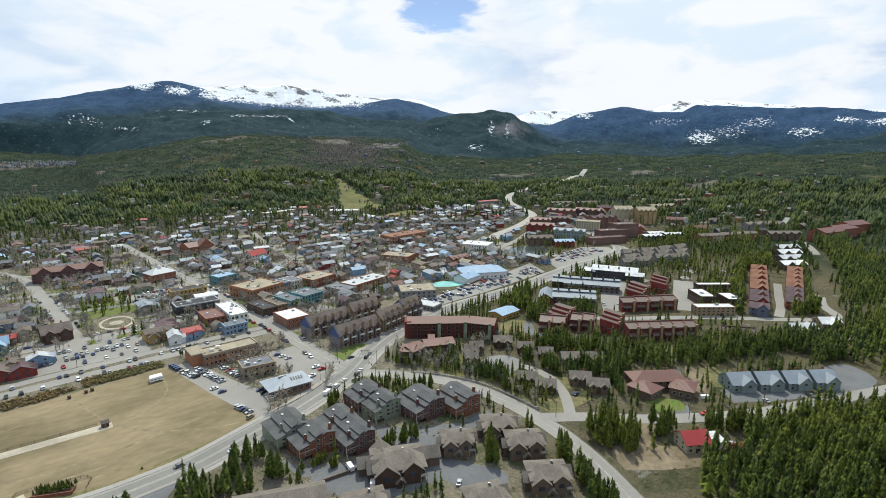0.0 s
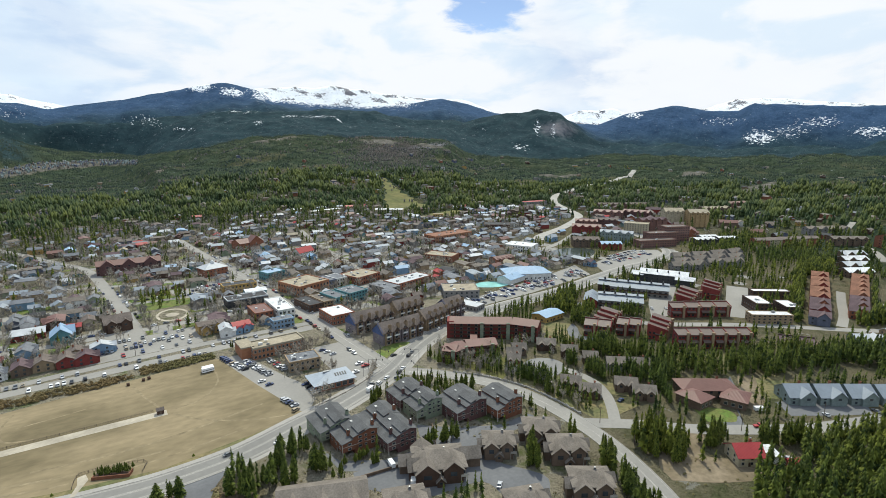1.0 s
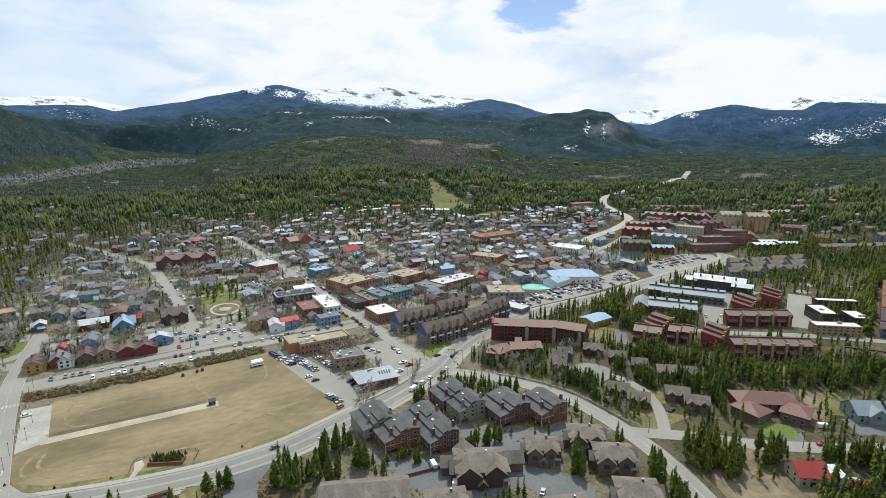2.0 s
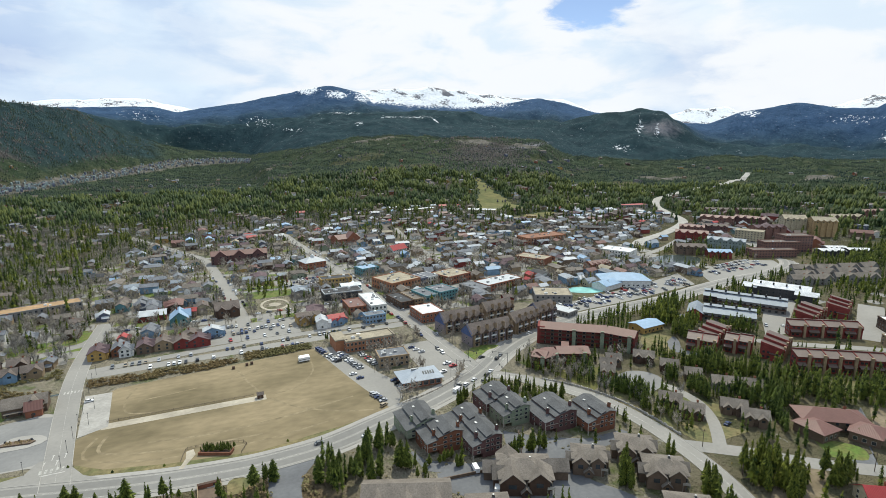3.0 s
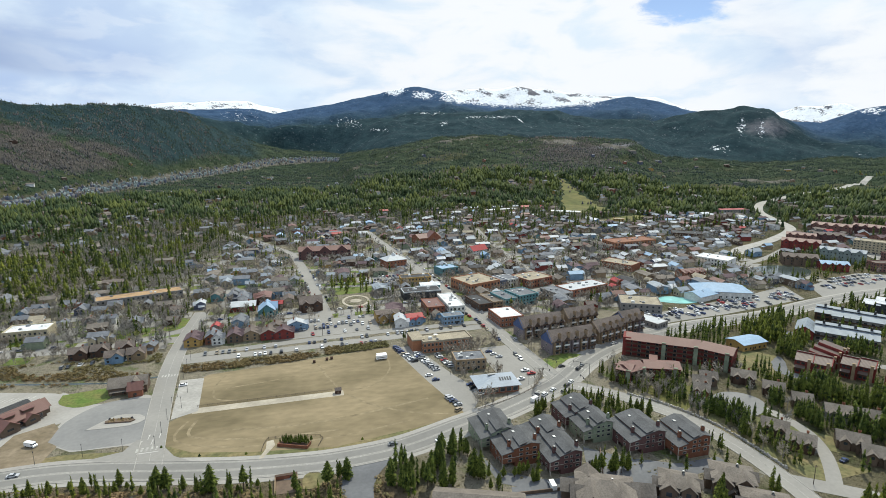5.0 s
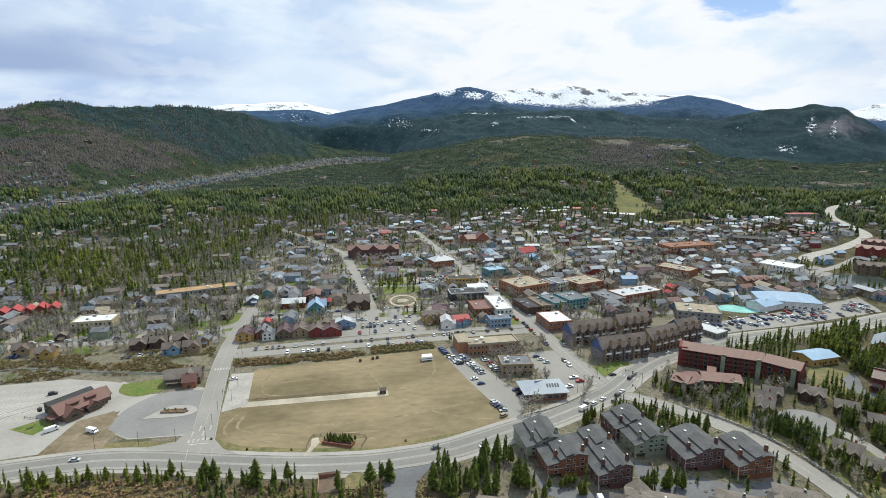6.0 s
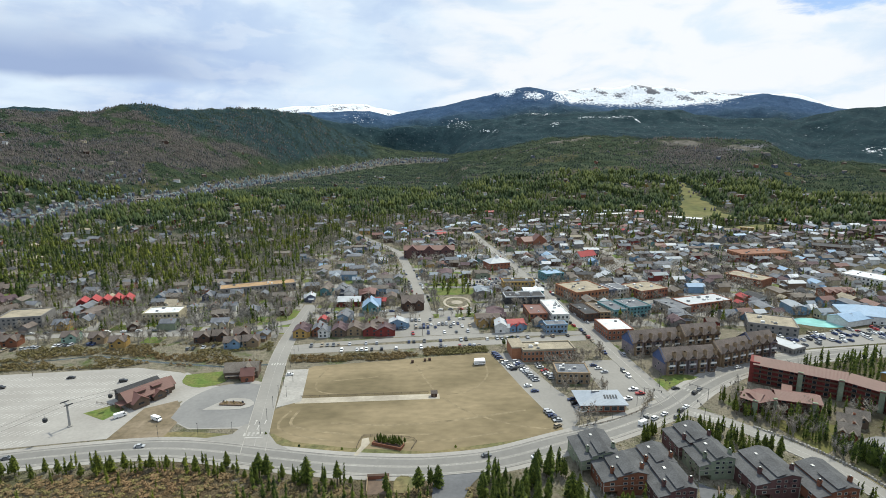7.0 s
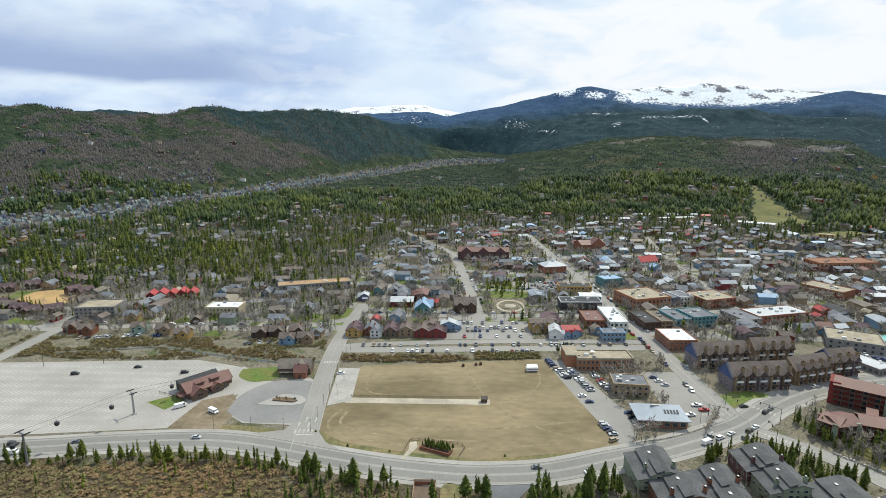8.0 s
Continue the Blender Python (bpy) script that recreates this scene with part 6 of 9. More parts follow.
# grey homes under blue-grey metal with a clerestory strip between two slopes
def clerestory_hall(x, y, rot, w, d, h, wall, label, stacks=4):
    root = place("condominium", x, y, rot, w, d, label, "condominium", "grey metal-roofed condominiums")
    part("wall", Soup().extrude_x([(-d / 2, -1), (d / 2, -1), (d / 2, h), (0.2 * d, h + 3.6), (0, h + 3.2), (0, h + 1.9), (-d / 2, h)], -w / 2, w / 2), W[wall], root)
    part("lower_roof", Soup().extrude_x([(-d / 2 - 0.9, h - 0.25), (0, h + 1.95), (0, h + 2.15), (-d / 2 - 0.9, h - 0.02)], -w / 2 - 0.6, w / 2 + 0.6), RF["blue-grey metal"], root)
    part("upper_roof", Soup().extrude_x([(-0.7, h + 3.0), (0.2 * d, h + 3.65), (d / 2 + 0.8, h - 0.1), (d / 2 + 0.8, h + 0.15), (0.2 * d, h + 3.9), (-0.7, h + 3.25)], -w / 2 - 0.6, w / 2 + 0.6), RF["blue-grey metal"], root)
    n = max(3, int(w / 4.5))
    for i in range(n):
        window(root, "-y", (i + 0.5) * w / n - w / 2, h + 2.2, 0.0, 2.4, 0.7, False)
    for z in (0.8, h * 0.55):
        window_band(root, [(i + 0.5) * w / n - w / 2 for i in range(n)], d / 2, (-d * 0.25, d * 0.2), w / 2, z, 2.0, 1.5)
    part("gallery", Soup().box(0, -d / 2 - 0.8, h * 0.5, w, 1.5, 0.2).box(0, -d / 2 - 1.5, h * 0.5 + 0.2, w, 0.08, 0.9), W["dark brown"], root, "dark timber gallery")
    for i in range(stacks):
        chimney(root, (i + 0.5) * w / stacks - w / 2, 0.05 * d, h, 5.2, 1.5, W["charcoal"])


clerestory_hall(373, 279, -52, 36, 18, 6.5, "grey", "grey condominium under two slopes of blue-grey metal")
clerestory_hall(418, 293, -56, 50, 17, 7.0, "grey", "long grey condominium under blue-grey metal roofs", 5)
clerestory_hall(408, 317, -56, 22, 14, 6.0, "dark brown", "lower wing of the grey condominium", 2)
for gi in range(3):
    house(352 + 6 * gi, 293 + 4.5 * gi, 38, 9.5, 11, 6.0, 3.2, "barn red", "blue-grey metal", "red gabled house under blue-grey metal", "condominium", cols=2, storeys=2, stack=False, name="condominium", group="grey metal-roofed condominiums")
# dark lodge under broad white roofs
wl = house(474, 305, -62, 44, 20, 9, 3.0, "charcoal", "white membrane", "dark lodge under a broad snow-white gabled roof", "lodge", cols=9, storeys=3, stack=False, name="lodge")
for cx, cy, ww, dd, hh in ((-24, -4, 10, 14, 7.5), (20, -11, 16, 10, 7.5)):
    wing = part("wing", gable_body(ww, dd, hh, 2.2), W["charcoal"], wl, at=pose(cx, cy, 0))
    part("wing_roof", gable_roof(ww, dd, hh, 2.2, 1.0, 0.3), RF["white membrane"], wing)
for i in range(4):
    chimney(wl, -16 + 10 * i, -5, 9, 3.4, 1.3, W["charcoal"])
# apartments round a court, bright flat roofs
flat_block(434, 187, -38, 31, 10, 7.0, "tan", "white membrane", "three-storey apartment wing with dark balconies and a white roof", "apartment", 8, 3, 0.4, 1, seed=27)
flat_block(458, 208, -38, 13, 24, 8.5, "dark brown", "white membrane", "tall apartment wing with a bright white roof", "apartment", 4, 3, 0.5, 2, seed=47)
flat_block(470, 190, -38, 12, 20, 7.5, "dark brown", "white membrane", "apartment wing with a bright flat roof", "apartment", 4, 3, 0.5, 2, seed=48)
flat_block(496, 216, -38, 32, 8, 8.5, "dark brown", "white membrane", "rear apartment wing with a pale roof", "apartment", 8, 3, 0.5, 0, seed=49)
shed_row(384, 156, 397, 138.5, 4, 9, 4.5, "dark brown row house with a grey slope", wall="dark brown", roof="dusky purple shingle", group="brown row houses")
house(437, 125, -40, 18, 13, 5.5, 3.0, "slate blue", "pale grey metal", "blue-purple house under pale worn metal", cols=4, cross=1)
house(470, 118, -40, 15, 12, 4.5, 3.4, "tan", "white membrane", "house with a steep white roof", cols=3, cross=1)
# timber houses on the bank round the turning circle
for hx, hy, hr_, hw, hd, wl_ in ((222, 196, -50, 11, 9, "log brown"), (223, 183, -48, 11, 9, "dark brown"), (246, 177, -45, 12, 9, "log brown"), (246, 165, -45, 12, 9, "log brown"), (265, 199, -40, 11, 10, "grey"), (276, 190, -40, 12, 8, "log brown"),
                                 (259, 214, -40, 9, 8, "log brown"), (256, 229, -42, 10, 8, "dark brown"), (252, 246, -42, 12, 9, "dark brown"), (231, 250, -35, 9, 7, "log brown"), (216, 238, -42, 8, 7, "rust red"), (223, 246, -38, 9, 7, "log brown")):
    house(hx, hy, hr_, hw, hd, 4.6, 2.8, wl_, "weathered wood shingle", "%s timber house under worn grey-brown shingles" % wl_, cols=2, cross=2, group="bank houses")
# orange-roofed rows
for k in range(8):
    rr, rn = ("orange shingle", "orange") if k > 2 else ("dusky purple shingle", "dusky purple")
    house(464 + 20.0 * k, 164 + 7.8 * k, -66, 13.5, 15, 6.6 + 0.4 * (k % 2), 2.8, "slate blue" if k == 0 else "barn red" if k % 2 else "brick", rr, "stepped brick townhouse under a broad %s roof" % rn, "townhouse", cols=3, cross=1, framed=False, group="orange-roofed townhouses")
    house(504 + 17.0 * k, 152 + 5.6 * k, -68, 12.5, 13, 6.6 + 0.4 * (k % 2), 2.8, "brick", rr, "stepped brick townhouse under a broad %s roof" % rn, "townhouse", cols=3, cross=1, framed=False, group="orange-roofed townhouses")
for k in range(4):
    house(655 + 30 * k, 205 + 12 * k, -30, 28, 15, 6, 3, "log brown", "pale grey metal" if k % 2 else "white membrane", "lodge with a %s roof above the firs" % ("pale grey" if k % 2 else "bright white"), "lodge", cols=7, cross=2, framed=False, stack=False, name="lodge")
for k in range(5):
    house(728 + 16 * k, 336 - 8 * k, -35, 17, 16, 10, 2, "cream" if k % 2 else "brick", "brown shingle", "tall narrow condominium bay in a long row", "condominium", cols=3, storeys=3, framed=False, stack=False, group="distant condominium row", name="condominium")
for k in range(3):
    house(860 + 40 * k, 232 - 4 * k, -15, 44, 24, 14, 4, "brick", "rust metal", "large dark red hotel below the woods", "hotel", cols=9, storeys=4, framed=False, stack=False, name="hotel")
for k in range(12):
    a = random.Random(k)
    house(530 + (k % 4) * 24 + (k // 4) * 24 + a.uniform(-3, 3), 324 - (k % 4) * 7 + (k // 4) * 13 + a.uniform(-2, 2), -25 + a.uniform(-15, 15), 19, 12, 6.0, 3.4, "grey", "weathered wood shingle", "grey-brown townhouse cluster under worn shingles", "townhouse", cols=4, framed=False, cross=1, group="grey townhouse cluster")

mark_box(53, 468, 26, 40, 0)
# west side: gondola lodge and ranger house
gl = place("gondola_lodge", -135, 305, 50, 24, 16, "timber gondola station with stepped rust-brown roofs", "lodge")
part("wall", gable_body(24, 13, 5.2, 3.8), W["log brown"], gl)
part("roof", gable_roof(24, 13, 5.2, 3.8, 1.2, 0.3), RF["rust metal"], gl)
part("hall", gable_body(22, 7, 6.0, 1.6), W["charcoal"], gl, at=pose(0, 9, 0))
part("hall_roof", gable_roof(22, 7, 6.0, 1.6, 0.8, 0.25), RF["charcoal shingle"], gl, "dark curved platform roof", at=pose(0, 9, 0))
for cx in (-4, 5):
    part("dormer", Soup().extrude_y([(cx - 2.4, 6.2), (cx + 2.4, 6.2), (cx + 2.4, 8.1), (cx - 2.4, 8.1)], -4.6, -0.6), W["log brown"], gl)
    part("dormer_roof", Soup().box(cx, -2.7, 8.1, 5.8, 5.0, 0.25), RF["rust metal"], gl)
for i in range(5):
    window(gl, "-y", -9 + 4.5 * i, 1.0, 6.5, 2.0, 2.2)
gable_wing(gl, "entrance_wing", -7, 0, 0, 8.5, 10.5, 4.2, "log brown", "rust metal")
gable_wing(gl, "entrance_wing", 4, 0, 0, 7.0, 9.0, 3.6, "log brown", "rust metal")
gable_wing(gl, "end_wing", 6, 1, 90, 9.0, 9.5, 4.4, "log brown", "rust metal")
part("porch", Soup().box(-14, -3, 3.6, 5, 7, 0.25).box(-16, -6, 0, 0.35, 0.35, 3.6).box(-16, 0, 0, 0.35, 0.35, 3.6), RF["rust metal"], gl)
gl.scale = (0.95, 0.95, 0.84)
house(-90, 331, 4, 19, 11, 4.5, 3.6, "log brown", "weathered wood shingle", "brown visitor house with a steep shingled roof", "house", cols=4, storeys=1, cross=1, porch=True)
house(-85, 324, 4, 7, 7, 4.2, 3.2, "brick", "rust metal", "gabled porch house in red brick", "house", cols=1, storeys=1, stack=False)

# houses facing the river car park
ROW = [(-67, 397, 10, 14, "ochre", "dusky purple shingle"), (-55, 399, 8, 13, "rust red", "grey shingle"), (-51, 394, 7, 9, "white", "grey shingle"), (-40, 397, 9, 13, "log brown", "dusky purple shingle"), (-29, 398, 11, 12, "tan", "brown shingle"),
       (-17, 396, 11, 12, "barn red", "brown shingle"), (-7, 394, 12, 10, "barn red", "dusky purple shingle"), (-12, 406, 11, 10, "tan", "brown shingle"), (2, 408, 14, 8, "pale blue", "pale grey metal")]
for x, y, w, d, wl, rf in ROW:
    house(x, y, 90, d, w, 4.8, 2.8, wl, rf, "%s gabled wooden house beside the car park" % wl, cols=3, cross=2, group="riverside houses")
house(-20, 448, 90, 16, 13, 6.0, 5.0, "teal", "blue metal", "bright teal steep-gabled house", cols=3, cross=1)
house(14, 454, 5, 18, 14, 7.0, 4.6, "dark brown", "brown shingle", "large dark timber house with stacked gables", cols=4, cross=2)
house(-40, 470, 0, 20, 16, 4.5, 2.0, "barn red", "pale grey metal", "low red store with a pale roof", "shop", cols=5)
# brown homes round the building site
for x, y, r in ((-380, 452, 20), (-366, 446, 10), (-352, 440, 12), (-337, 434, 8), (-322, 438, 30), (-346, 494, 70), (-332, 490, 60), (-412, 500, 15), (-398, 512, 20), (-420, 488, 10), (-372, 534, 30), (-386, 540, 24), (-360, 530, 40), (-312, 462, 50)):
    house(x, y, r, 12, 9, 4.6, 3.2, "dark brown" if x % 4 else "log brown", "dusky purple shingle" if x % 3 else "brown shingle", "new brown timber home beside the building site", cols=3, cross=2, framed=False, group="homes round the building site")
# red-roofed terrace on the left
for k in range(5):
    house(-262 + 8.2 * k, 476 + 2 * k, 105, 12, 7.6, 5.6 + 0.7 * (k % 2), 3.0, "barn red", "red metal", "terrace house with a bright red metal roof", "terrace house", cols=2, framed=False, stack=False, group="red-roofed terrace")
for x, y, wl in ((-205, 492, "pale blue"), (-198, 503, "pale blue"), (-165, 492, "slate blue"), (-142, 498, "tan"), (-235, 432, "cream"), (-248, 424, "ochre"), (-226, 397, "mint"), (-206, 394, "tan"), (-188, 385, "ochre"), (-262, 392, "rust red"), (-276, 396, "rust red"), (-122, 392, "dark brown"), (-134, 390, "dark brown"), (-108, 394, "dark brown"), (-98, 380, "tan"), (-110, 378, "pale blue")):
    house(x, y, 90 if x % 2 else 5, 10.5, 8, 4.6, 2.8, wl, "grey shingle" if y > 400 else "brown shingle", "%s gabled house near the creek" % wl, cols=3, cross=1, framed=False)
# old county courthouse with cupola, red hall and long red lodge
cp = house(109, 590, 15, 24, 18, 8, 4.5, "brick", "pale grey metal", "brick courthouse with a domed cupola", "courthouse", cols=6, hip=True, framed=False)
part("cupola", Soup().box(0, 0, 11.2, 3.2, 3.2, 2.4), M["white_trim"], cp, "white cupola")
part("dome", Soup().tube(0, 0, 13.6, 14.6, 1.7, 1.4, 12).tube(0, 0, 14.6, 15.4, 1.4, 0.5, 12), M["white_trim"], cp)
house(177, 712, 12, 32, 24, 9, 4.0, "brick", "rust metal", "large red-roofed hall in town", "hall", cols=7, hip=False, framed=False, cross=1)
house(38, 655, -2, 60, 16, 10, 4.0, "plum brown", "rust metal", "long plum brown lodge with a tall middle gable", "lodge", cols=16, storeys=3, cross=3, framed=False, stack=False)
house(220, 625, 25, 24, 12, 6, 5, "white", "red metal", "white house with an orange-red steep roof", cols=5, framed=False)
# aquatic hall with blue-white roof and the pool
pl = house(374, 398, -25, 46, 26, 6, 5, "white", "blue metal", "swimming hall under pale blue metal roofs", "pool hall", cols=10, storeys=1, stack=False, framed=False, hip=True)
part("wing", gable_body(30, 16, 5, 3), W["white"], pl, at=pose(-18, -14, 0, 0, 0, 40))
part("wing_roof", gable_roof(30, 16, 5, 3, 0.8), RF["blue metal"], pl, at=pose(-18, -14, 0, 0, 0, 40))
sheet("pool", [(302, 398), (322, 406), (340, 396), (340, 384), (322, 384)], "pool_water", "outdoor pool with turquoise water", "pool", 0.12, True)
sheet("pond", [(462, 440), (478, 470), (522, 476), (540, 450), (500, 424)], "water", "dark pond beside the timber inn", "pond", 0.05, True)


# ---- cars ----
def car_mesh(kind):
    """Body and glass cabin of a car along x, about 4.6 m long."""
    if kind == "pickup":
        body = [(-2.7, 0.45), (2.7, 0.45), (2.75, 0.9), (1.3, 1.12), (-2.7, 1.1)]
        cab = [(-0.6, 1.08), (1.35, 1.08), (0.75, 1.8), (-0.45, 1.82)]
        ln, wd = 2.7, 1.95
    elif kind == "suv":
        body = [(-2.3, 0.4), (2.3, 0.4), (2.35, 0.85), (1.25, 1.08), (-2.3, 1.1)]
        cab = [(-2.25, 1.06), (1.3, 1.06), (0.55, 1.72), (-2.05, 1.75)]
        ln, wd = 2.3, 1.9
    elif kind == "van":
        body = [(-2.9, 0.4), (2.9, 0.4), (2.9, 1.1), (2.3, 1.5), (1.9, 2.3), (-2.9, 2.35)]
        cab = [(1.2, 1.4), (2.42, 1.4), (1.98, 2.1), (1.2, 2.1)]
        ln, wd = 2.7, 2.05
    else:
        body = [(-2.25, 0.32), (2.25, 0.32), (2.3, 0.7), (1.1, 0.92), (-1.6, 0.95), (-2.25, 0.9)]
        cab = [(-1.75, 0.9), (1.15, 0.9), (0.35, 1.42), (-1.05, 1.44)]
        ln, wd = 2.25, 1.8
    B = Soup().extrude_y(body, -wd / 2, wd / 2)
    C = Soup().extrude_y(cab, -wd / 2 + (0.12 if kind != "van" else -0.02), wd / 2 - (0.12 if kind != "van" else -0.02))
    top = cab[2:] if kind != "van" else None
    R = Soup()
    if top:
        R.extrude_y([(top[1][0] - 0.02, top[1][1]), (top[0][0], top[0][1]), (top[0][0] - 0.05, top[0][1] + 0.07), (top[1][0] + 0.03, top[1][1] + 0.07)], -wd / 2 + 0.14, wd / 2 - 0.14)
        k = len(B.v)
        B.v += R.v
        B.f += [tuple(j + k for j in f) for f in R.f]
        top = None
    S = Soup()
    n = 10
    for y in (-0.11, 0.11):
        S.v += [(0.33 * math.cos(6.2832 * k / n), y, 0.33 * math.sin(6.2832 * k / n)) for k in range(n)]
    S.f += [tuple(range(n)), tuple(range(2 * n - 1, n - 1, -1))] + [(k, n + k, n + (k + 1) % n, (k + 1) % n) for k in range(n)]
    return B.mesh("body"), C.mesh("cabin"), (R.mesh("roof_panel") if top else None), S.mesh("wheel"), ln, wd


CAR_PAINT = {n: material(n.replace(" ", "_") + "_car_paint", c, 0.3, 0.05, 1.0, c, 0.1, 0.0, spec=0.5) for n, c in
             {"white": (0.75, 0.75, 0.74), "silver": (0.42, 0.43, 0.45), "black": (0.02, 0.02, 0.022), "dark blue": (0.03, 0.05, 0.13), "red": (0.34, 0.03, 0.03), "grey": (0.14, 0.145, 0.15), "green": (0.05, 0.09, 0.06), "tan": (0.32, 0.26, 0.18)}.items()}
CARS, FIRST = {k: car_mesh(k) for k in ("sedan", "suv", "pickup", "van")}, {}
KINDS = {"sedan": "sedan", "suv": "sport utility car", "pickup": "pickup truck", "van": "delivery van"}
CAR_RS = random.Random(11)


def car(x, y, rot, kind=None, colour=None, where="parked on asphalt"):
    kind = kind or CAR_RS.choice(("sedan", "suv", "suv", "sedan", "pickup"))
    colour = colour or CAR_RS.choice(("white", "white", "white", "silver", "silver", "silver", "black", "dark blue", "dark blue", "red", "grey", "grey", "tan"))
    body, cabin, top, wheel, ln, wd = CARS[kind]
    m = pose(x, y, 0.10, 0, 0, rot)
    label = "%s %s %s" % (colour, KINDS[kind], where)
    far = math.hypot(x, y) > 325
    if (kind, far) not in FIRST:
        root = thing("car" if kind != "van" else "van", m, label, "car", "parked cars")
        part("body", body, CAR_PAINT["white"], root)
        part("cabin", cabin, M["glass"], root)
        if top:
            part("roof_panel", top, CAR_PAINT["white"], root)
        if far:
            T = Soup()
            for sx in (-0.62, 0.62):
                T.box(sx * ln, 0, 0.0, 0.62, wd - 0.05, 0.6)
            part("wheels", T, M["tyre"], root)
        else:
            for sx in (-0.62, 0.62):
                for sy in (-1, 1):
                    part("wheel", wheel, M["tyre"], root, at=pose(sx * ln, sy * (wd / 2 - 0.08), 0.33))
        FIRST[kind, far] = root
    else:
        root = copy_thing(FIRST[kind, far], m)
        root["label"] = label
    for ob in root.children:
        if ob.name.startswith(("body", "roof_panel")):
            paint(ob, CAR_PAINT[colour])
    mark(x, y, 2.5)
    return root


def car_row(x0, y0, x1, y1, n, rot, fill=0.8, where="parked on asphalt"):
    for k in range(n):
        if CAR_RS.random() < fill:
            f = (k + 0.5) / n
            car(x0 + (x1 - x0) * f + CAR_RS.uniform(-0.25, 0.25), y0 + (y1 - y0) * f + CAR_RS.uniform(-0.2, 0.2), rot + CAR_RS.uniform(-3, 3) + CAR_RS.choice((0, 180)), where=where)


EDGE = "parked beside the dirt field"
for k, (fx, fy) in enumerate([(66.5, 351), (67, 348.3), (67.5, 345.6), (68.2, 342.8)]):
    car(fx, fy, 5, "suv", "dark blue", EDGE)
car_row(69, 339, 75, 322, 7, 8, 0.85, EDGE)
car_row(74, 315, 80, 294, 6, 6, 0.7, EDGE)
car_row(80.5, 274, 84, 262, 5, 4, 1.0, EDGE)
car(82, 258, 30, "suv", "tan", EDGE)
car_row(77, 338, 84, 308, 12, 6, 0.9)
car_row(90, 334, 94, 310, 9, 4, 0.85)
car_row(97, 286, 98.5, 270, 6, 4, 0.85)
car_row(-62, 373.5, 130, 380.5, 52, 92, 0.5)
car_row(-40, 363.5, 60, 366.5, 30, 92, 0.45)
for yy in (392, 404, 410, 421):
    car_row(0, yy, 58, yy + 2, 20, 92, 0.42)
for yy in (517, 527, 541):
    car_row(82, yy, 120, yy + 2, 18, 92, 0.5)
for f in range(4):
    car_row(262 + 2 * f, 345 + 7 * f, 430 + 4 * f, 366 + 8.5 * f, 34, 97, 0.36)
car_row(140.6, 300, 136.2, 430, 18, 92, 0.4, "parked along the town street")
car_row(150.6, 330, 142, 520, 22, 92, 0.3, "parked along the town street")
car_row(-95, 379, -140, 374, 14, 90, 0.7, "parked by the creek")
car_row(-232, 386, -205, 388, 9, 80, 0.5, "parked by the creek")
car_row(-262, 380, -240, 384, 8, 80, 0.8, "parked by the creek")
car_row(124, 330, 138, 286, 9, 0, 0.35)
car_row(346, 280, 400, 250, 10, 50, 0.4)
for cx, cy, r, kd, co in ((-197, 246, 8, "suv", "black"), (-169, 249, 8, "sedan", "grey"), (-115, 254.5, 2, "sedan", "silver"), (43, 235.5, 8, "sedan", "grey"), (65, 233, 15, "sedan", "white"), (-192, 239, 8, "van", "white"),
                         (125, 257, 28, "van", "white"), (133, 261.5, 32, "suv", "white"), (140, 265.5, 34, "sedan", "white"), (145, 262, 34, "suv", "grey"), (150, 268, 34, "suv", "black"), (155, 272, 35, "sedan", "white"),
                         (168, 287, 38, "suv", "black"), (173, 291, 38, "sedan", "grey"), (160, 293, 5, "sedan", "black"), (213, 318, 22, "sedan", "white"), (128, 262, 30, "pickup", "grey"),
                         (128, 283, 10, "pickup", "white"), (130, 150, 40, "sedan", "silver"), (136, 139, 70, "sedan", "white"), (100, 187.5, 82, "van", "white"), (102, 172, 55, "van", "white"), (232, 169, 12, "sedan", "dark blue"), (248, 92, -10, "sedan", "silver"),
                         (283, 121, -30, "van", "white"), (266, 113, -30, "pickup", "red"), (306, 99, 60, "sedan", "silver"), (332, 86, 60, "sedan", "grey"), (-157, 326, 20, "suv", "black"), (-222, 322, 10, "suv", "black"), (-118, 279, -30, "van", "white"), (-138, 284, 40, "van", "white"), (-62, 328, 10, "sedan", "white"),
                         (124, 196.5, 88, "sedan", "black"), (-190, 333, 8, "sedan", "black")):
    car(cx, cy, r, kd, co, "on the roadway" if 230 < cy < 320 and abs(cx) < 215 else "standing on pavement")
tr = thing("trailer", pose(54, 335, 0.05, 0, 0, 4), "white camper trailers standing on the bare field", "trailer")
part("body", Soup().box(0, 0, 0.6, 7, 2.4, 2.4).box(0.6, 2.8, 0.6, 6.5, 2.4, 2.2), CAR_PAINT["white"], tr)
part("stripe", Soup().box(0, -1.22, 1.5, 6.6, 0.05, 0.35), M["dark_metal"], tr)
for sx in (-1, 1):
    part("wheel", CARS["suv"][3], M["tyre"], tr, at=pose(sx, -1.1, 0.35))
    part("wheel", CARS["suv"][3], M["tyre"], tr, at=pose(sx, 3.9, 0.35))


# ---- houses that fill the blocks ----
FILL_RS = random.Random(5)
COT = {}


FAR_HOUSES = defaultdict(Soup)
COUNT = [0]


def join(S, T, x, y, z, rot):
    c, s, n = math.cos(radians(rot)), math.sin(radians(rot)), len(S.v)
    S.v += [(x + c * a - s * b, y + s * a + c * b, z + q) for a, b, q in T.v]
    S.f += [tuple(i + n for i in f) for f in T.f]


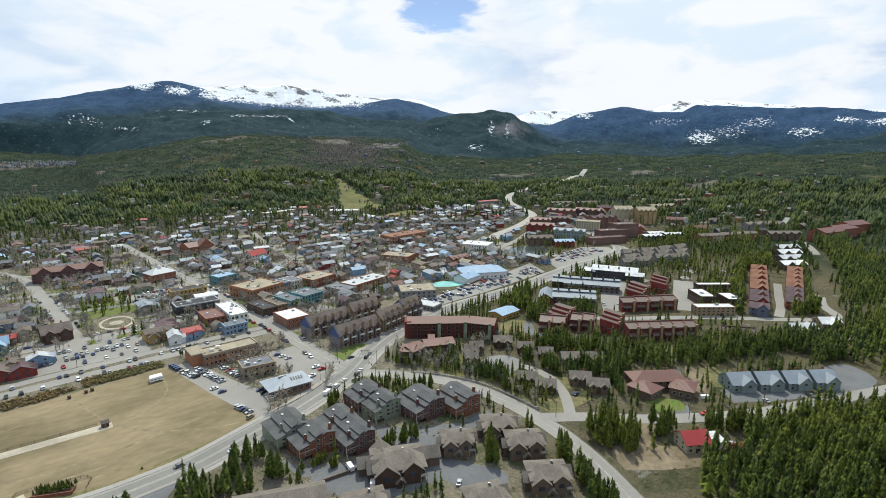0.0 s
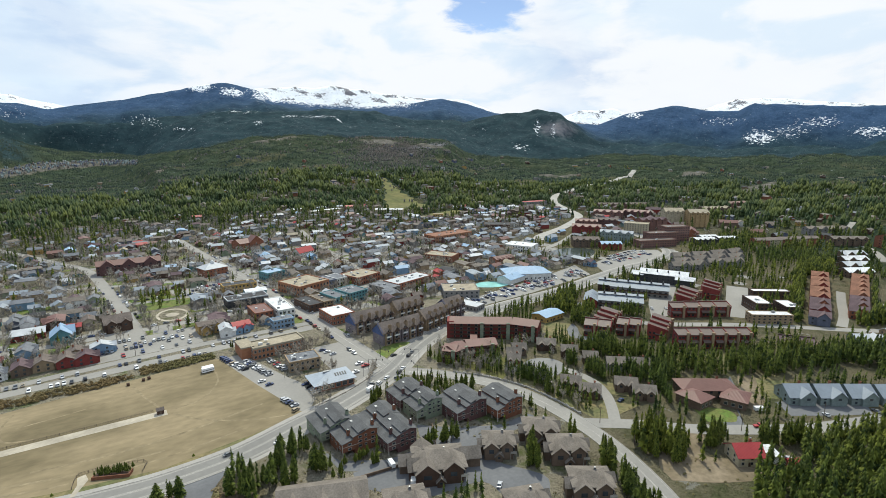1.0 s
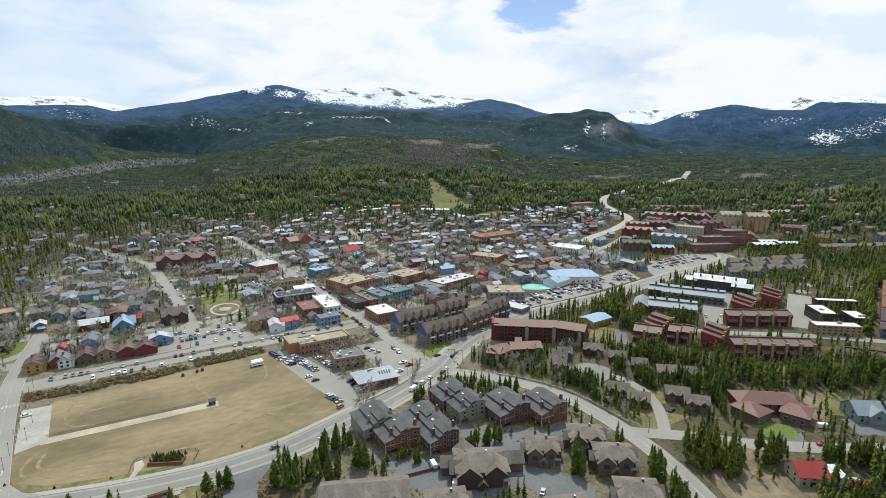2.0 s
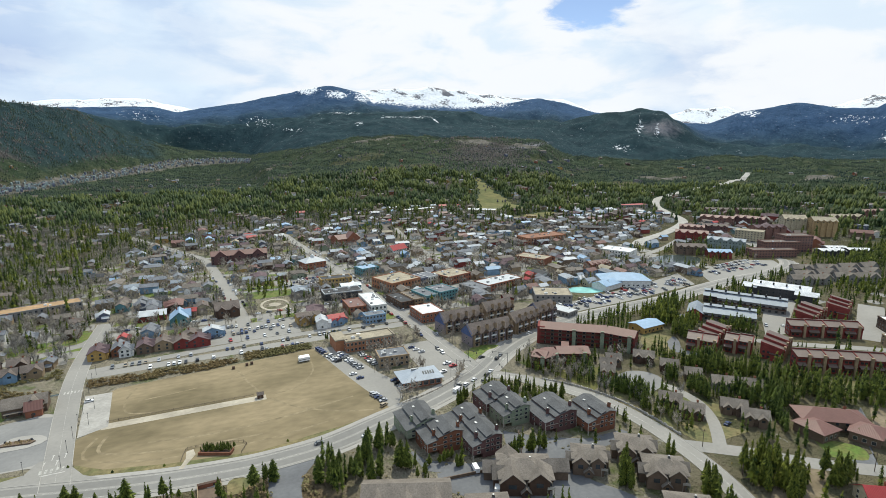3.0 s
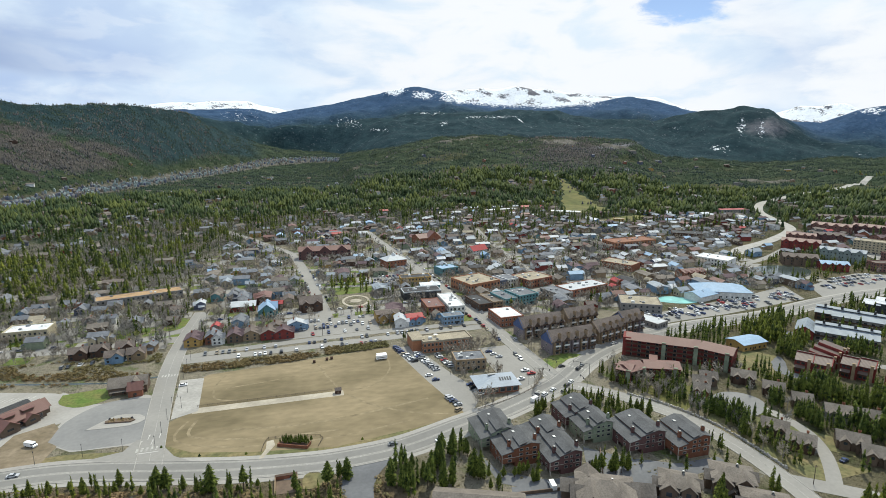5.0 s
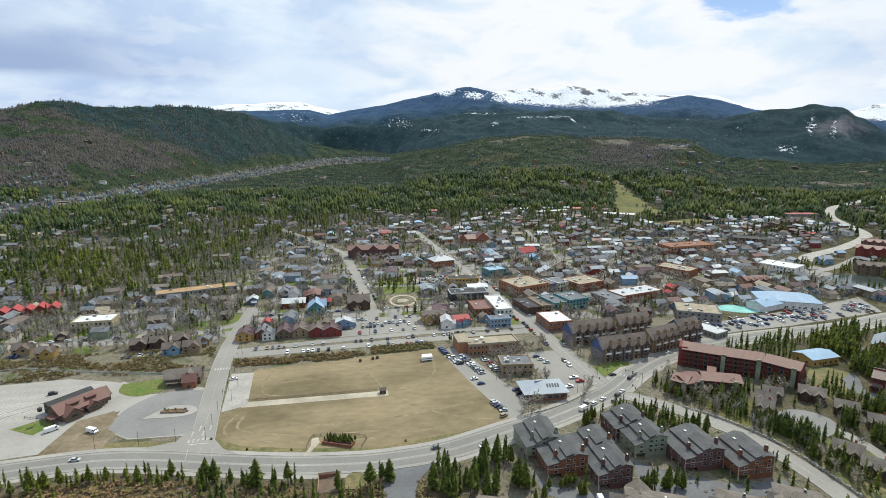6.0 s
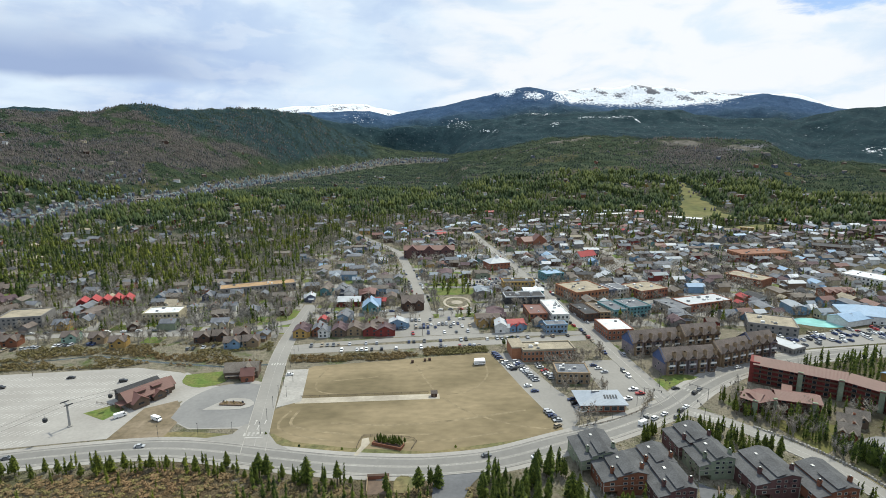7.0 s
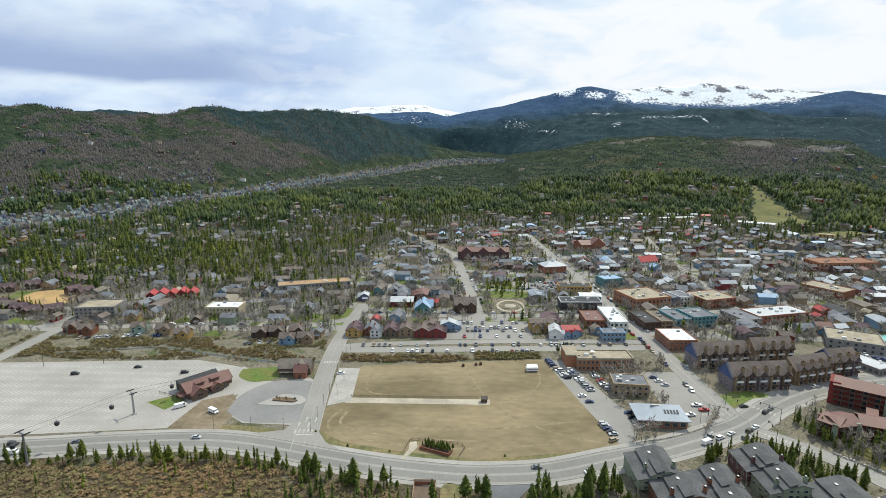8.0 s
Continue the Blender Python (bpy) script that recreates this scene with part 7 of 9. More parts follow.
def far_cars():
    """Rows of far parked cars, one mesh a paint."""
    rs = random.Random(55)
    paints = {}
    rows = [((252, 346), (436, 372), 34), ((262, 356), (440, 380), 32), ((300, 366), (440, 388), 26), ((484, 386), (586, 392), 24), ((488, 393), (590, 399), 24), ((500, 402), (586, 408), 20), ((520, 411), (580, 416), 14),
            ((66, 520), (120, 523), 18), ((66, 532), (120, 535), 18), ((66, 542), (118, 544), 16), ((160, 470), (230, 486), 18), ((200, 540), (290, 560), 20), ((310, 470), (380, 480), 16), ((330, 560), (400, 575), 14), ((240, 650), (320, 660), 16)]
    streets = [((136, 390), (130, 444), 8), ((149, 390), (144, 444), 8), ((131, 452), (124, 572), 17), ((144, 452), (137, 572), 17), ((123, 580), (112, 716), 18), ((136, 580), (125, 716), 18), ((30, 462), (18, 590), 14), ((19, 462), (7, 590), 14),
               ((-60, 445), (16, 446), 10), ((34, 447), (128, 450), 12), ((20, 527), (128, 519), 13), ((-290, 412), (-140, 412), 14)]
    for (x0, y0), (x1, y1), n in rows + streets:
        along = ((x0, y0), (x1, y1), n) in streets
        rot = math.degrees(math.atan2(y1 - y0, x1 - x0)) + (0 if along else 90)
        for k in range(n):
            if rs.random() < 0.42:
                continue
            f = (k + 0.5) / n
            x, y = x0 + (x1 - x0) * f, y0 + (y1 - y0) * f
            S = paints.setdefault(rs.choice(("white", "white", "silver", "silver", "silver", "black", "grey", "grey", "dark blue", "red") if k % 3 else ("white", "silver", "grey", "dark blue")), Soup())
            if along:
                x, y = x + rs.uniform(-0.6, 0.6), y + rs.uniform(-0.6, 0.6)
            T = Soup().box(0, 0, 0.35, 4.5, 1.85, 0.7, 0, 0.97)
            if rs.random() < 0.5:
                T.box(-0.5, 0, 1.05, 3.2, 1.7, 0.65, 0, 0.8)
            else:
                T.box(-0.2, 0, 1.05, 2.5, 1.65, 0.5, 0, 0.72)
            join(S, T, x, y, float(ground_z(x, y)) + 0.05, rot + rs.uniform(-3, 3))
            G = paints.setdefault("glass", Soup())
            join(G, Soup().box(-0.4, 0, 1.12, 2.75, 1.72, 0.36, 0, 0.88), x, y, float(ground_z(x, y)) + 0.05, rot)
    root = thing("parked_cars", pose(0, 0, 0), "rows of small distant parked cars in mixed colours", "cars", kind="stuff")
    for p, S in paints.items():
        part("glass" if p == "glass" else "car_bodies", S, M["glass"] if p == "glass" else CAR_PAINT[p], root)["kind"] = "stuff"


def house_shell(w, d, h, rise, z0):
    """Walls of a main block with a lower wing to the front."""
    S = gable_body(w, d, h, rise, z0)
    bw, hh = d * 0.6, h * 0.72
    x0 = -w * 0.24
    S.extrude_y([(x0 - bw / 2, z0), (x0 + bw / 2, z0), (x0 + bw / 2, hh), (x0, hh + bw * 0.36), (x0 - bw / 2, hh)], -d / 2 - d * 0.32, 0)
    S.box(w / 2 + 1.4, d * 0.1, z0, 2.8, d * 0.62, h * 0.55 - z0)
    return S


def house_roofs(w, d, h, rise, over):
    """Main roof, wing roof and a lean-to."""
    S = gable_roof(w, d, h, rise, over)
    bw, hh = d * 0.6, h * 0.72
    x0, e = -w * 0.24, d * 0.3 + 0.5
    zb, zt = hh - 0.5 * 0.72, hh + bw * 0.36
    S.extrude_y([(x0 - e, zb), (x0, zt), (x0 + e, zb), (x0 + e, zb + 0.22), (x0, zt + 0.25), (x0 - e, zb + 0.22)], -d / 2 - d * 0.32 - 0.5, 0)
    z1 = h * 0.55
    S.extrude_y([(w / 2, z1 + 0.9), (w / 2 + 3.2, z1 - 0.1), (w / 2 + 3.2, z1 + 0.1), (w / 2, z1 + 1.1)], d * 0.1 - d * 0.36, d * 0.1 + d * 0.36)
    return S


def cottage(x, y, rot, spec, wall, roof, near, group):
    w, d, h, rise = spec
    z = float(ground_z(x, y))
    COUNT[0] += 1
    if not near and (math.hypot(x, y) > 690 or COUNT[0] > 330):
        join(FAR_HOUSES["wall", wall], house_shell(w, d, h, rise, -2.0), x, y, z, rot)
        join(FAR_HOUSES["roof", roof], house_roofs(w, d, h, rise, 0.6), x, y, z, rot)
        for u in (-w * 0.28, 0, w * 0.28):
            P = Soup().box(u, -d / 2, 1.3, 1.4, 0.14, 1.4)
            join(FAR_HOUSES["pane", ""], P, x, y, z, rot)
        return None
    label = "%s gabled house with %s roof" % (wall, roof)
    m = pose(x, y, z, 0, 0, rot)
    key = (spec, near)
    if key not in COT:
        root = thing("house", m, label, "house", group)
        part("wall", house_shell(w, d, h, rise, -2.0 if not near else 0.0), W[wall], root)
        part("roof", house_roofs(w, d, h, rise, 0.6), RF[roof], root)
        if near:
            bw = d * 0.55
            part("cross_gable", Soup().extrude_y([(w * 0.2 - bw / 2, 0), (w * 0.2 + bw / 2, 0), (w * 0.2 + bw / 2, h * 0.8), (w * 0.2, h * 0.8 + bw * 0.45), (w * 0.2 - bw / 2, h * 0.8)], -d / 2 - 2.0, 0), W[wall], root)
            e, zb, zt = bw / 2 + 0.5, h * 0.8 - 0.45, h * 0.8 + bw * 0.45
            part("cross_roof", Soup().extrude_y([(w * 0.2 - e, zb), (w * 0.2, zt), (w * 0.2 + e, zb), (w * 0.2 + e, zb + 0.22), (w * 0.2, zt + 0.26), (w * 0.2 - e, zb + 0.22)], -d / 2 - 2.6, 0), RF[roof], root)
            window(root, "-y", -w * 0.24, 1.0, d / 2 + d * 0.32, 1.3, 1.3)
            window(root, "-y", w * 0.2, 1.0, d / 2 + 2.0, 1.5, 1.4)
            window(root, "-x", 0, 1.0, w / 2, 1.2, 1.3)
            part("chimney", Soup().box(-w * 0.2, d * 0.15, h * 0.7, 0.9, 0.9, rise + 1.6), W["brick"], root)
        else:
            window_band(root, (-w * 0.28, 0, w * 0.28), d / 2, (-d * 0.2, d * 0.2), w / 2, 1.2, 1.5, 1.5)
        COT[key] = root
        return root
    root = copy_thing(COT[key], m)
    root["label"], root["group"] = label, group
    for ob in root.children:
        if ob.name.startswith(("wall", "cross_gable")):
            paint(ob, W[wall])
        elif ob.name.startswith(("roof", "cross_roof")):
            paint(ob, RF[roof])
    return root


SPECS = [(18, 11, 6.4, 1.3), (7, 5.5, 4.2, 1.7), (9, 7, 4.8, 1.9), (11, 7.5, 5.6, 2.0), (8, 6, 4.4, 1.8), (12.5, 8, 5.8, 2.0), (15, 8.5, 6.2, 2.1), (10, 6.5, 5.2, 1.9)]
WALLS_IN = ["tan"] * 4 + ["grey"] * 4 + ["log brown"] * 3 + ["dark brown"] * 2 + ["white"] * 5 + ["cream"] * 4 + ["pale blue"] * 3 + ["slate blue"] * 2 + ["barn red"] * 2 + ["sage green", "ochre", "brick", "teal", "plum brown"]
ROOFS_IN = ["grey shingle"] * 9 + ["brown shingle"] * 3 + ["charcoal shingle"] * 2 + ["tan gravel"] * 1 + ["weathered wood shingle"] * 5 + ["blue-grey metal"] * 4 + ["dusky purple shingle"] * 4 + ["pale grey metal"] * 2 + ["rust metal", "rust metal", "pale grey metal", "white membrane", "blue metal", "red metal"]


def fill_blocks():
    n = 0
    rs = FILL_RS
    for gy in np.arange(395, 1000, 13.0):
        for gx in np.arange(-480, 780, 12.6):
            x, y = gx + rs.uniform(-4, 4), gy + rs.uniform(-4, 4)
            r = math.hypot(x, y)
            az = math.degrees(math.atan2(-x, y))
            p = 0.0
            if y < 770 and -85 < x < 470:
                p = 0.80 if y < 640 else 0.64
            elif y < 580 and x <= -85:
                p = 0.44 if y < 480 else 0.30
            elif y >= 770 and -60 < x < 560:
                p = 0.45 if y < 870 else 0.25
            elif x >= 470 and y > 505 and r < 1080:
                p = 0.62
            elif x <= -85:
                p = 0.10
            if rs.random() > p or az > 43 or az < -62 or busy(x, y, 4.0):
                continue
            near = r < 495
            spec = rs.choice(SPECS)
            cottage(x, y, rs.choice((0, 90, 180, 270)) + rs.uniform(-8, 8), spec, rs.choice(WALLS_IN), rs.choice(ROOFS_IN if x > -85 else ROOFS_IN[:20]), near, "town houses")
            mark_box(x, y, spec[0], spec[1], 0, 0.5)
            n += 1
    for _ in range(120):                   # houses among the trees on the right
        x, y = rs.uniform(430, 1000), rs.uniform(60, 500)
        if busy(x, y, 10) or math.degrees(math.atan2(x, y)) > 79:
            continue
        spec = rs.choice(SPECS)
        cottage(x, y, rs.uniform(0, 360), spec, rs.choice(("log brown", "grey", "tan", "dark brown", "slate blue")), rs.choice(("grey shingle", "brown shingle", "weathered wood shingle", "dusky purple shingle")), False, "houses among the firs")
        mark_box(x, y, spec[0], spec[1], 0, 1)
        n += 1
        if n > 520:
            break
    for _ in range(150):                   # lodgings round the hotels
        x, y = rs.gauss(760, 110), rs.gauss(560, 80)
        if busy(x, y, 7) or x - 0.3 * y > 720:
            continue
        cottage(x, y, rs.choice((-50, 40)) + rs.uniform(-9, 9), rs.choice(((20, 11, 7.5, 3.2), (26, 12, 8.5, 3.4), (16, 10, 6.5, 3.0))), rs.choice(("log brown", "brick", "plum brown", "tan", "grey", "barn red")), rs.choice(("rust metal", "brown shingle", "weathered wood shingle", "dusky purple shingle", "grey shingle")), False, "houses among the firs")
        mark_box(x, y, 22, 12, 0, 1)
        HOMES.append((x, y))
    k = 0
    while k < 520:                          # houses in the woods above the town
        r, az = rs.uniform(760, 1450) if rs.random() < 0.8 else rs.uniform(1300, 2100), rs.uniform(-74, 42)
        x, y = -math.sin(radians(az)) * r, math.cos(radians(az)) * r
        if busy(x, y, 8):
            continue
        k += 1
        cottage(x, y, rs.uniform(0, 360), rs.choice(SPECS), rs.choice(("log brown", "tan", "grey", "dark brown", "brick", "cream", "slate blue", "white", "ochre")), rs.choice(("grey shingle", "brown shingle", "brown shingle", "weathered wood shingle", "charcoal shingle", "weathered wood shingle", "grey shingle")), False, "houses in the woods")
        HOMES.append((x, y))


far_cars()
HOMES = []
fill_blocks()
SUBURB = thing("distant_houses", pose(0, 0, 0), "hundreds of small distant houses in brown and grey", "houses", kind="stuff")
for (what, colour), S in FAR_HOUSES.items():
    mt = W[colour] if what == "wall" else RF[colour] if what == "roof" else M["glass"]
    part(what, S, mt, SUBURB)["kind"] = "stuff"


def valley_town():
    """Hundreds of tiny far roofs along the valley floor, too small to pick apart."""
    S = Soup()
    rs = random.Random(9)
    for _ in range(1500):
        az = rs.uniform(-5.0, 43)
        r1 = float(table(az, BASE_R))
        wide = float(table(az, [(-6, 30), (3, 170), (10, 170), (18, 150), (29, 140), (42, 130)]))
        r = r1 + rs.uniform(-wide, 35) + (rs.uniform(0, 260) if az > 24 and rs.random() < 0.3 else 0)
        x, y = -math.sin(radians(az)) * r, math.cos(radians(az)) * r
        z = float(ground_z(x, y))
        s, a = rs.uniform(0.32, 0.58), rs.uniform(0, 6.28)
        c, q = math.cos(a), math.sin(a)
        T = gable_body(12 * s, 9 * s, 5, 3, -3)
        n = len(S.v)
        S.v += [(x + c * u - q * v, y + q * u + c * v, z + w) for u, v, w in T.v]
        S.f += [tuple(i + n for i in f) for f in T.f]
    me = S.mesh("valley_houses")
    for m in ("tan", "grey", "slate blue", "sage grey", "sage grey"):
        me.materials.append(W[m] if m != "tan" else RF["weathered wood shingle"])
    for k, p in enumerate(me.polygons):
        p.material_index = (k // 7 * 7 + k // 35) % 5
    tagged(new("valley_houses", me), "tiny distant houses along the valley floor", "houses", kind="stuff")


valley_town()


# ---- gardens and paved yards between the houses ----
def patches(name, n, x0, x1, y0, y1, w0, w1, mat, z, label, seed, ok=None):
    rs = random.Random(seed)
    S, made = Soup(), 0
    for _ in range(n * 8):
        x, y, w, d = rs.uniform(x0, x1), rs.uniform(y0, y1), rs.uniform(w0, w1), rs.uniform(w0, w1)
        if busy(x, y, 1.0) or (ok and not ok(x, y)):
            continue
        S.box(x, y, -0.1, w, d, 0.1 + z + made * 2e-5, rs.uniform(-6, 6))
        made += 1
        if made >= n:
            break
    ob = part(name, S, M[mat])
    tagged(ob, label, "ground patch", kind="stuff")


patches("garden_lawns", 420, -330, 470, 395, 700, 7, 16, "lawn", 0.012, "small green garden lawns between houses", 3)
patches("west_lawns", 190, -400, -85, 405, 640, 8, 20, "lawn", 0.014, "green lawns between the western houses", 6)
patches("paved_yards", 620, -330, 520, 395, 680, 7, 18, "asphalt", 0.025, "grey paved yards and driveways between houses", 4)
patches("gravel_drives", 26, 430, 640, 100, 330, 6, 13, "asphalt", 0.02, "grey drives between the condominiums", 5)


# ---- underpass portal on the verge ----
up_ = thing("underpass", pose(-4.5, 217.5, float(ground_z(-4.5, 217.5)) - 0.2), "sunken red-brown timber underpass portal with a dark opening", "underpass")
part("back_wall", Soup().box(-1.4, 5, 0, 5.6, 0.4, 1.7).box(3.8, 5, 0, 0.8, 0.4, 1.7).box(2.4, 5, 1.45, 2.0, 0.4, 0.25), W["brick"], up_)
# solid dark block in the gap: the passage's shade given as colour
part("opening", Soup().box(2.4, 5.9, 0, 2.0, 1.4, 1.45), M["dark_metal"], up_, "dark block standing for the shaded passage mouth")
part("side_wall", Soup().extrude_x([(-5, 0), (5, 0), (5, 1.8), (-5, 0.7)], -4.6, -4.2), W["tan"], up_, "pale timber side wall")
part("side_wall", Soup().extrude_x([(-5, 0), (5, 0), (5, 1.8), (-5, 0.7)], 4.2, 4.6), W["tan"], up_, "pale timber side wall")
part("ramp", Soup().box(-2.6, 0, 0.2, 3.2, 9.8, 0.12).box(1.6, 0, 0.2, 5.2, 9.8, 0.06), W["log brown"], up_, "brown stepped floor")
part("coping", Soup().box(0, 5.6, 1.7, 9.2, 1.6, 0.15), W["dark brown"], up_)
mark_box(-4.5, 219, 12, 14, 0)
sheet("lawn", [(2, 213), (9, 213), (11, 221), (5, 224), (2, 220)], "dry_verge", "small grassy bank beside the underpass", "verge", 0.25, True)

# ---- trees ----
def conifer_arrays(tiers, n, seed, star=True):
    """A unit fir, 1 high, as vertex and triangle arrays: ragged skirts one over another."""
    rs = np.random.RandomState(seed + 100)
    V, F = [], []
    base, full = rs.choice((0.06, 0.10, 0.16, 0.22, 0.30)), rs.uniform(0.48, 0.8)
    lean = rs.uniform(-0.03, 0.03, 2)
    for k in range(tiers):
        f = k / tiers
        zt = min(base + (1 - base) * (f + 1.5 / tiers), 1.0)
        zb = base + (1 - base) * f
        rad = 0.165 * (1 - f) ** full * min(1.0, 0.6 + 2.5 * f) * rs.uniform(0.7, 1.2)
        i, a0 = len(V), rs.uniform(0, 6.28)
        ox, oy = lean * f + rs.uniform(-0.02, 0.02, 2)
        V.append((ox, oy, zt))
        m = n * (2 if star else 1)
        for j in range(m):
            rr = rad * (rs.uniform(0.7, 1.3) if j % 2 == 0 or not star else rs.uniform(0.35, 0.65))
            zz = zb + (rs.uniform(-0.03, 0.02) if j % 2 == 0 or not star else rs.uniform(0.02, 0.07))
            a = a0 + 6.2832 * j / m
            V.append((ox + rr * math.cos(a), oy + rr * math.sin(a), zz))
        F += [(i, i + 1 + j, i + 1 + (j + 1) % m) for j in range(m)]
    return np.array(V), np.array(F)


def fir_crown(seed):
    """The crown of a near fir or pine: whorls of drooping, forked boughs round a thin dark core, with gaps between."""
    rs = random.Random(seed)
    S = Soup()
    tiers = 19
    base, full = rs.choice((0.05, 0.10, 0.16, 0.26, 0.36)), rs.uniform(0.50, 0.80)
    ox, oy = rs.uniform(-0.015, 0.015), rs.uniform(-0.015, 0.015)
    p = lambda rr, aa, zz: (rr * math.cos(aa) + ox * zz, rr * math.sin(aa) + oy * zz, zz)
    for k in range(tiers):
        f = k / tiers
        low = min(1.0, 0.55 + 3.2 * f)                  # lowest boughs are shorter
        z0, rad = base + (0.97 - base) * f + 0.02, 0.165 * low * (1 - f) ** full * rs.uniform(0.78, 1.18) + 0.012
        n = 13 if k < 12 else 9
        a0 = rs.uniform(0, 6.28)
        for j in range(n):
            if rs.random() < 0.10:
                continue
            a, r = a0 + 6.2832 * j / n + rs.uniform(-0.25, 0.25), rad * rs.uniform(0.6, 1.2)
            sp = 0.30 + 0.16 * rs.random()
            dz = r * rs.uniform(-0.05, 0.5)
            z = z0 + rs.uniform(-0.022, 0.022)
            S.poly([p(0.006, a, z + 0.045), p(r * 0.70, a - sp, z - dz * 0.5), p(r, a, z - dz)])
            S.poly([p(0.006, a, z + 0.045), p(r, a, z - dz), p(r * 0.70, a + sp, z - dz * 0.4)])
            S.poly([p(r * 0.35, a, z - 0.01), p(r * 0.85, a + sp * 0.5, z - dz - 0.03), p(r * 0.85, a - sp * 0.5, z - dz - 0.025)])
        if k % 3 == 0 and f < 0.8:
            a0, r = rs.uniform(0, 6.28), rad * 0.5
            for j in range(5):
                S.poly([p(r, a0 + 1.257 * j, z0 - 0.02), p(r, a0 + 1.257 * (j + 1), z0 - 0.02), p(0.0, 0, z0 + 0.16)])
    S.poly([(-0.012, 0, 0.93), (0.012, 0.006, 0.93), (0, 0, 1.0)])
    S.poly([(0, -0.012, 0.92), (0, 0.012, 0.92), (0, 0, 1.0)])
    return S.mesh("crown")


TRUNK = Soup().tube(0, 0, -0.02, 0.9, 0.017, 0.003, 6).mesh("trunk")
CROWNS = [fir_crown(s) for s in range(8)]
TREE_RS = random.Random(21)
MID_PTS, FAR_PTS = [], []


def fir(x, y, h, where):
    k = TREE_RS.randrange(8)
    wide = TREE_RS.uniform(0.72, 1.12) * (1.35 if h < 6 else 1.0) * (1.55 if "verge" in where else 1.3 if "drive" in where or "condominiums" in where or "court" in where else 1.0)
    m = pose(x, y, float(ground_z(x, y)), 0, 0, TREE_RS.uniform(0, 360)) @ Matrix.Diagonal((h * wide, h * wide, h, 1))
    label = ("young green fir " if h < 7 else "tall dark green fir ") + where
    root = thing("fir_tree", m, label, "tree", "fir trees")
    part("trunk", TRUNK, M["bark"], root)
    part("crown", CROWNS[k], M["conifer"], root)


def grow(x0, x1, y0, y1, n, h0, h1, where, near=0, ring=None, clear=1.6):
    """n firs in a patch; the first few are things of their own, the others join the wood."""
    made = tries = 0
    while made < n and tries < n * 12:
        tries += 1
        x, y = TREE_RS.uniform(x0, x1), TREE_RS.uniform(y0, y1)
        if ring and not inside(ring, np.array(x), np.array(y)):
            continue
        if busy(x, y, clear):
            continue
        h = TREE_RS.uniform(h0, h1)
        if made < near:
            fir(x, y, h, where)
        else:
            MID_PTS.append((x, y, h))
        made += 1


# verge trees along the highway
for k in range(48):
    f = k / 47
    x = -205 + 235 * f + TREE_RS.uniform(-2.5, 2.5)
    y = float(np.interp(x, [-205, -150, -95, -52, -17, 30], [231, 236, 239, 229, 221, 217])) + TREE_RS.uniform(-4, 2)
    if not busy(x, y, 0.5):
        fir(x, y, TREE_RS.choice((3.5, 4, 4.5, 5, 6, 7, 8.5, 10, 11)), "on the highway verge")
for x, y, h in ((-54, 227, 12), (-34, 222, 12.5), (-21, 220, 11), (-1, 214, 9), (12, 212, 12), (20, 216, 10), (-70, 236, 8)):
    fir(x, y, h, "on the highway verge")
grow(36, 76, 196, 226, 52, 8, 14, "beside the driveway", 30)
grow(74, 96, 188, 204, 20, 4, 7, "beside the driveway", 12)
grow(86, 100, 228, 242, 12, 7, 11, "beside the condominiums", 12)
grow(138, 176, 222, 258, 64, 6, 11, "beside the condominiums", 14)
grow(118, 132, 242, 254, 12, 6, 10, "beside the condominiums", 6)
grow(200, 216, 196, 252, 30, 4, 9, "on the grassy bank", 6)
grow(176, 200, 234, 262, 16, 4, 8, "beside the red lodge", 4)
grow(176, 190, 258, 284, 14, 7, 11, "beside the red lodge", 8)
grow(118, 142, 172, 192, 12, 6, 11, "in the courtyard", 10)
grow(132, 162, 142, 168, 34, 9, 15, "between the brown houses", 18)
grow(160, 186, 96, 166, 70, 7, 14, "on the hill road", 20)
grow(112, 140, 108, 134, 30, 8, 14, "below the brown houses", 14)
grow(360, 520, 30, 100, 330, 10, 16, "in woods")
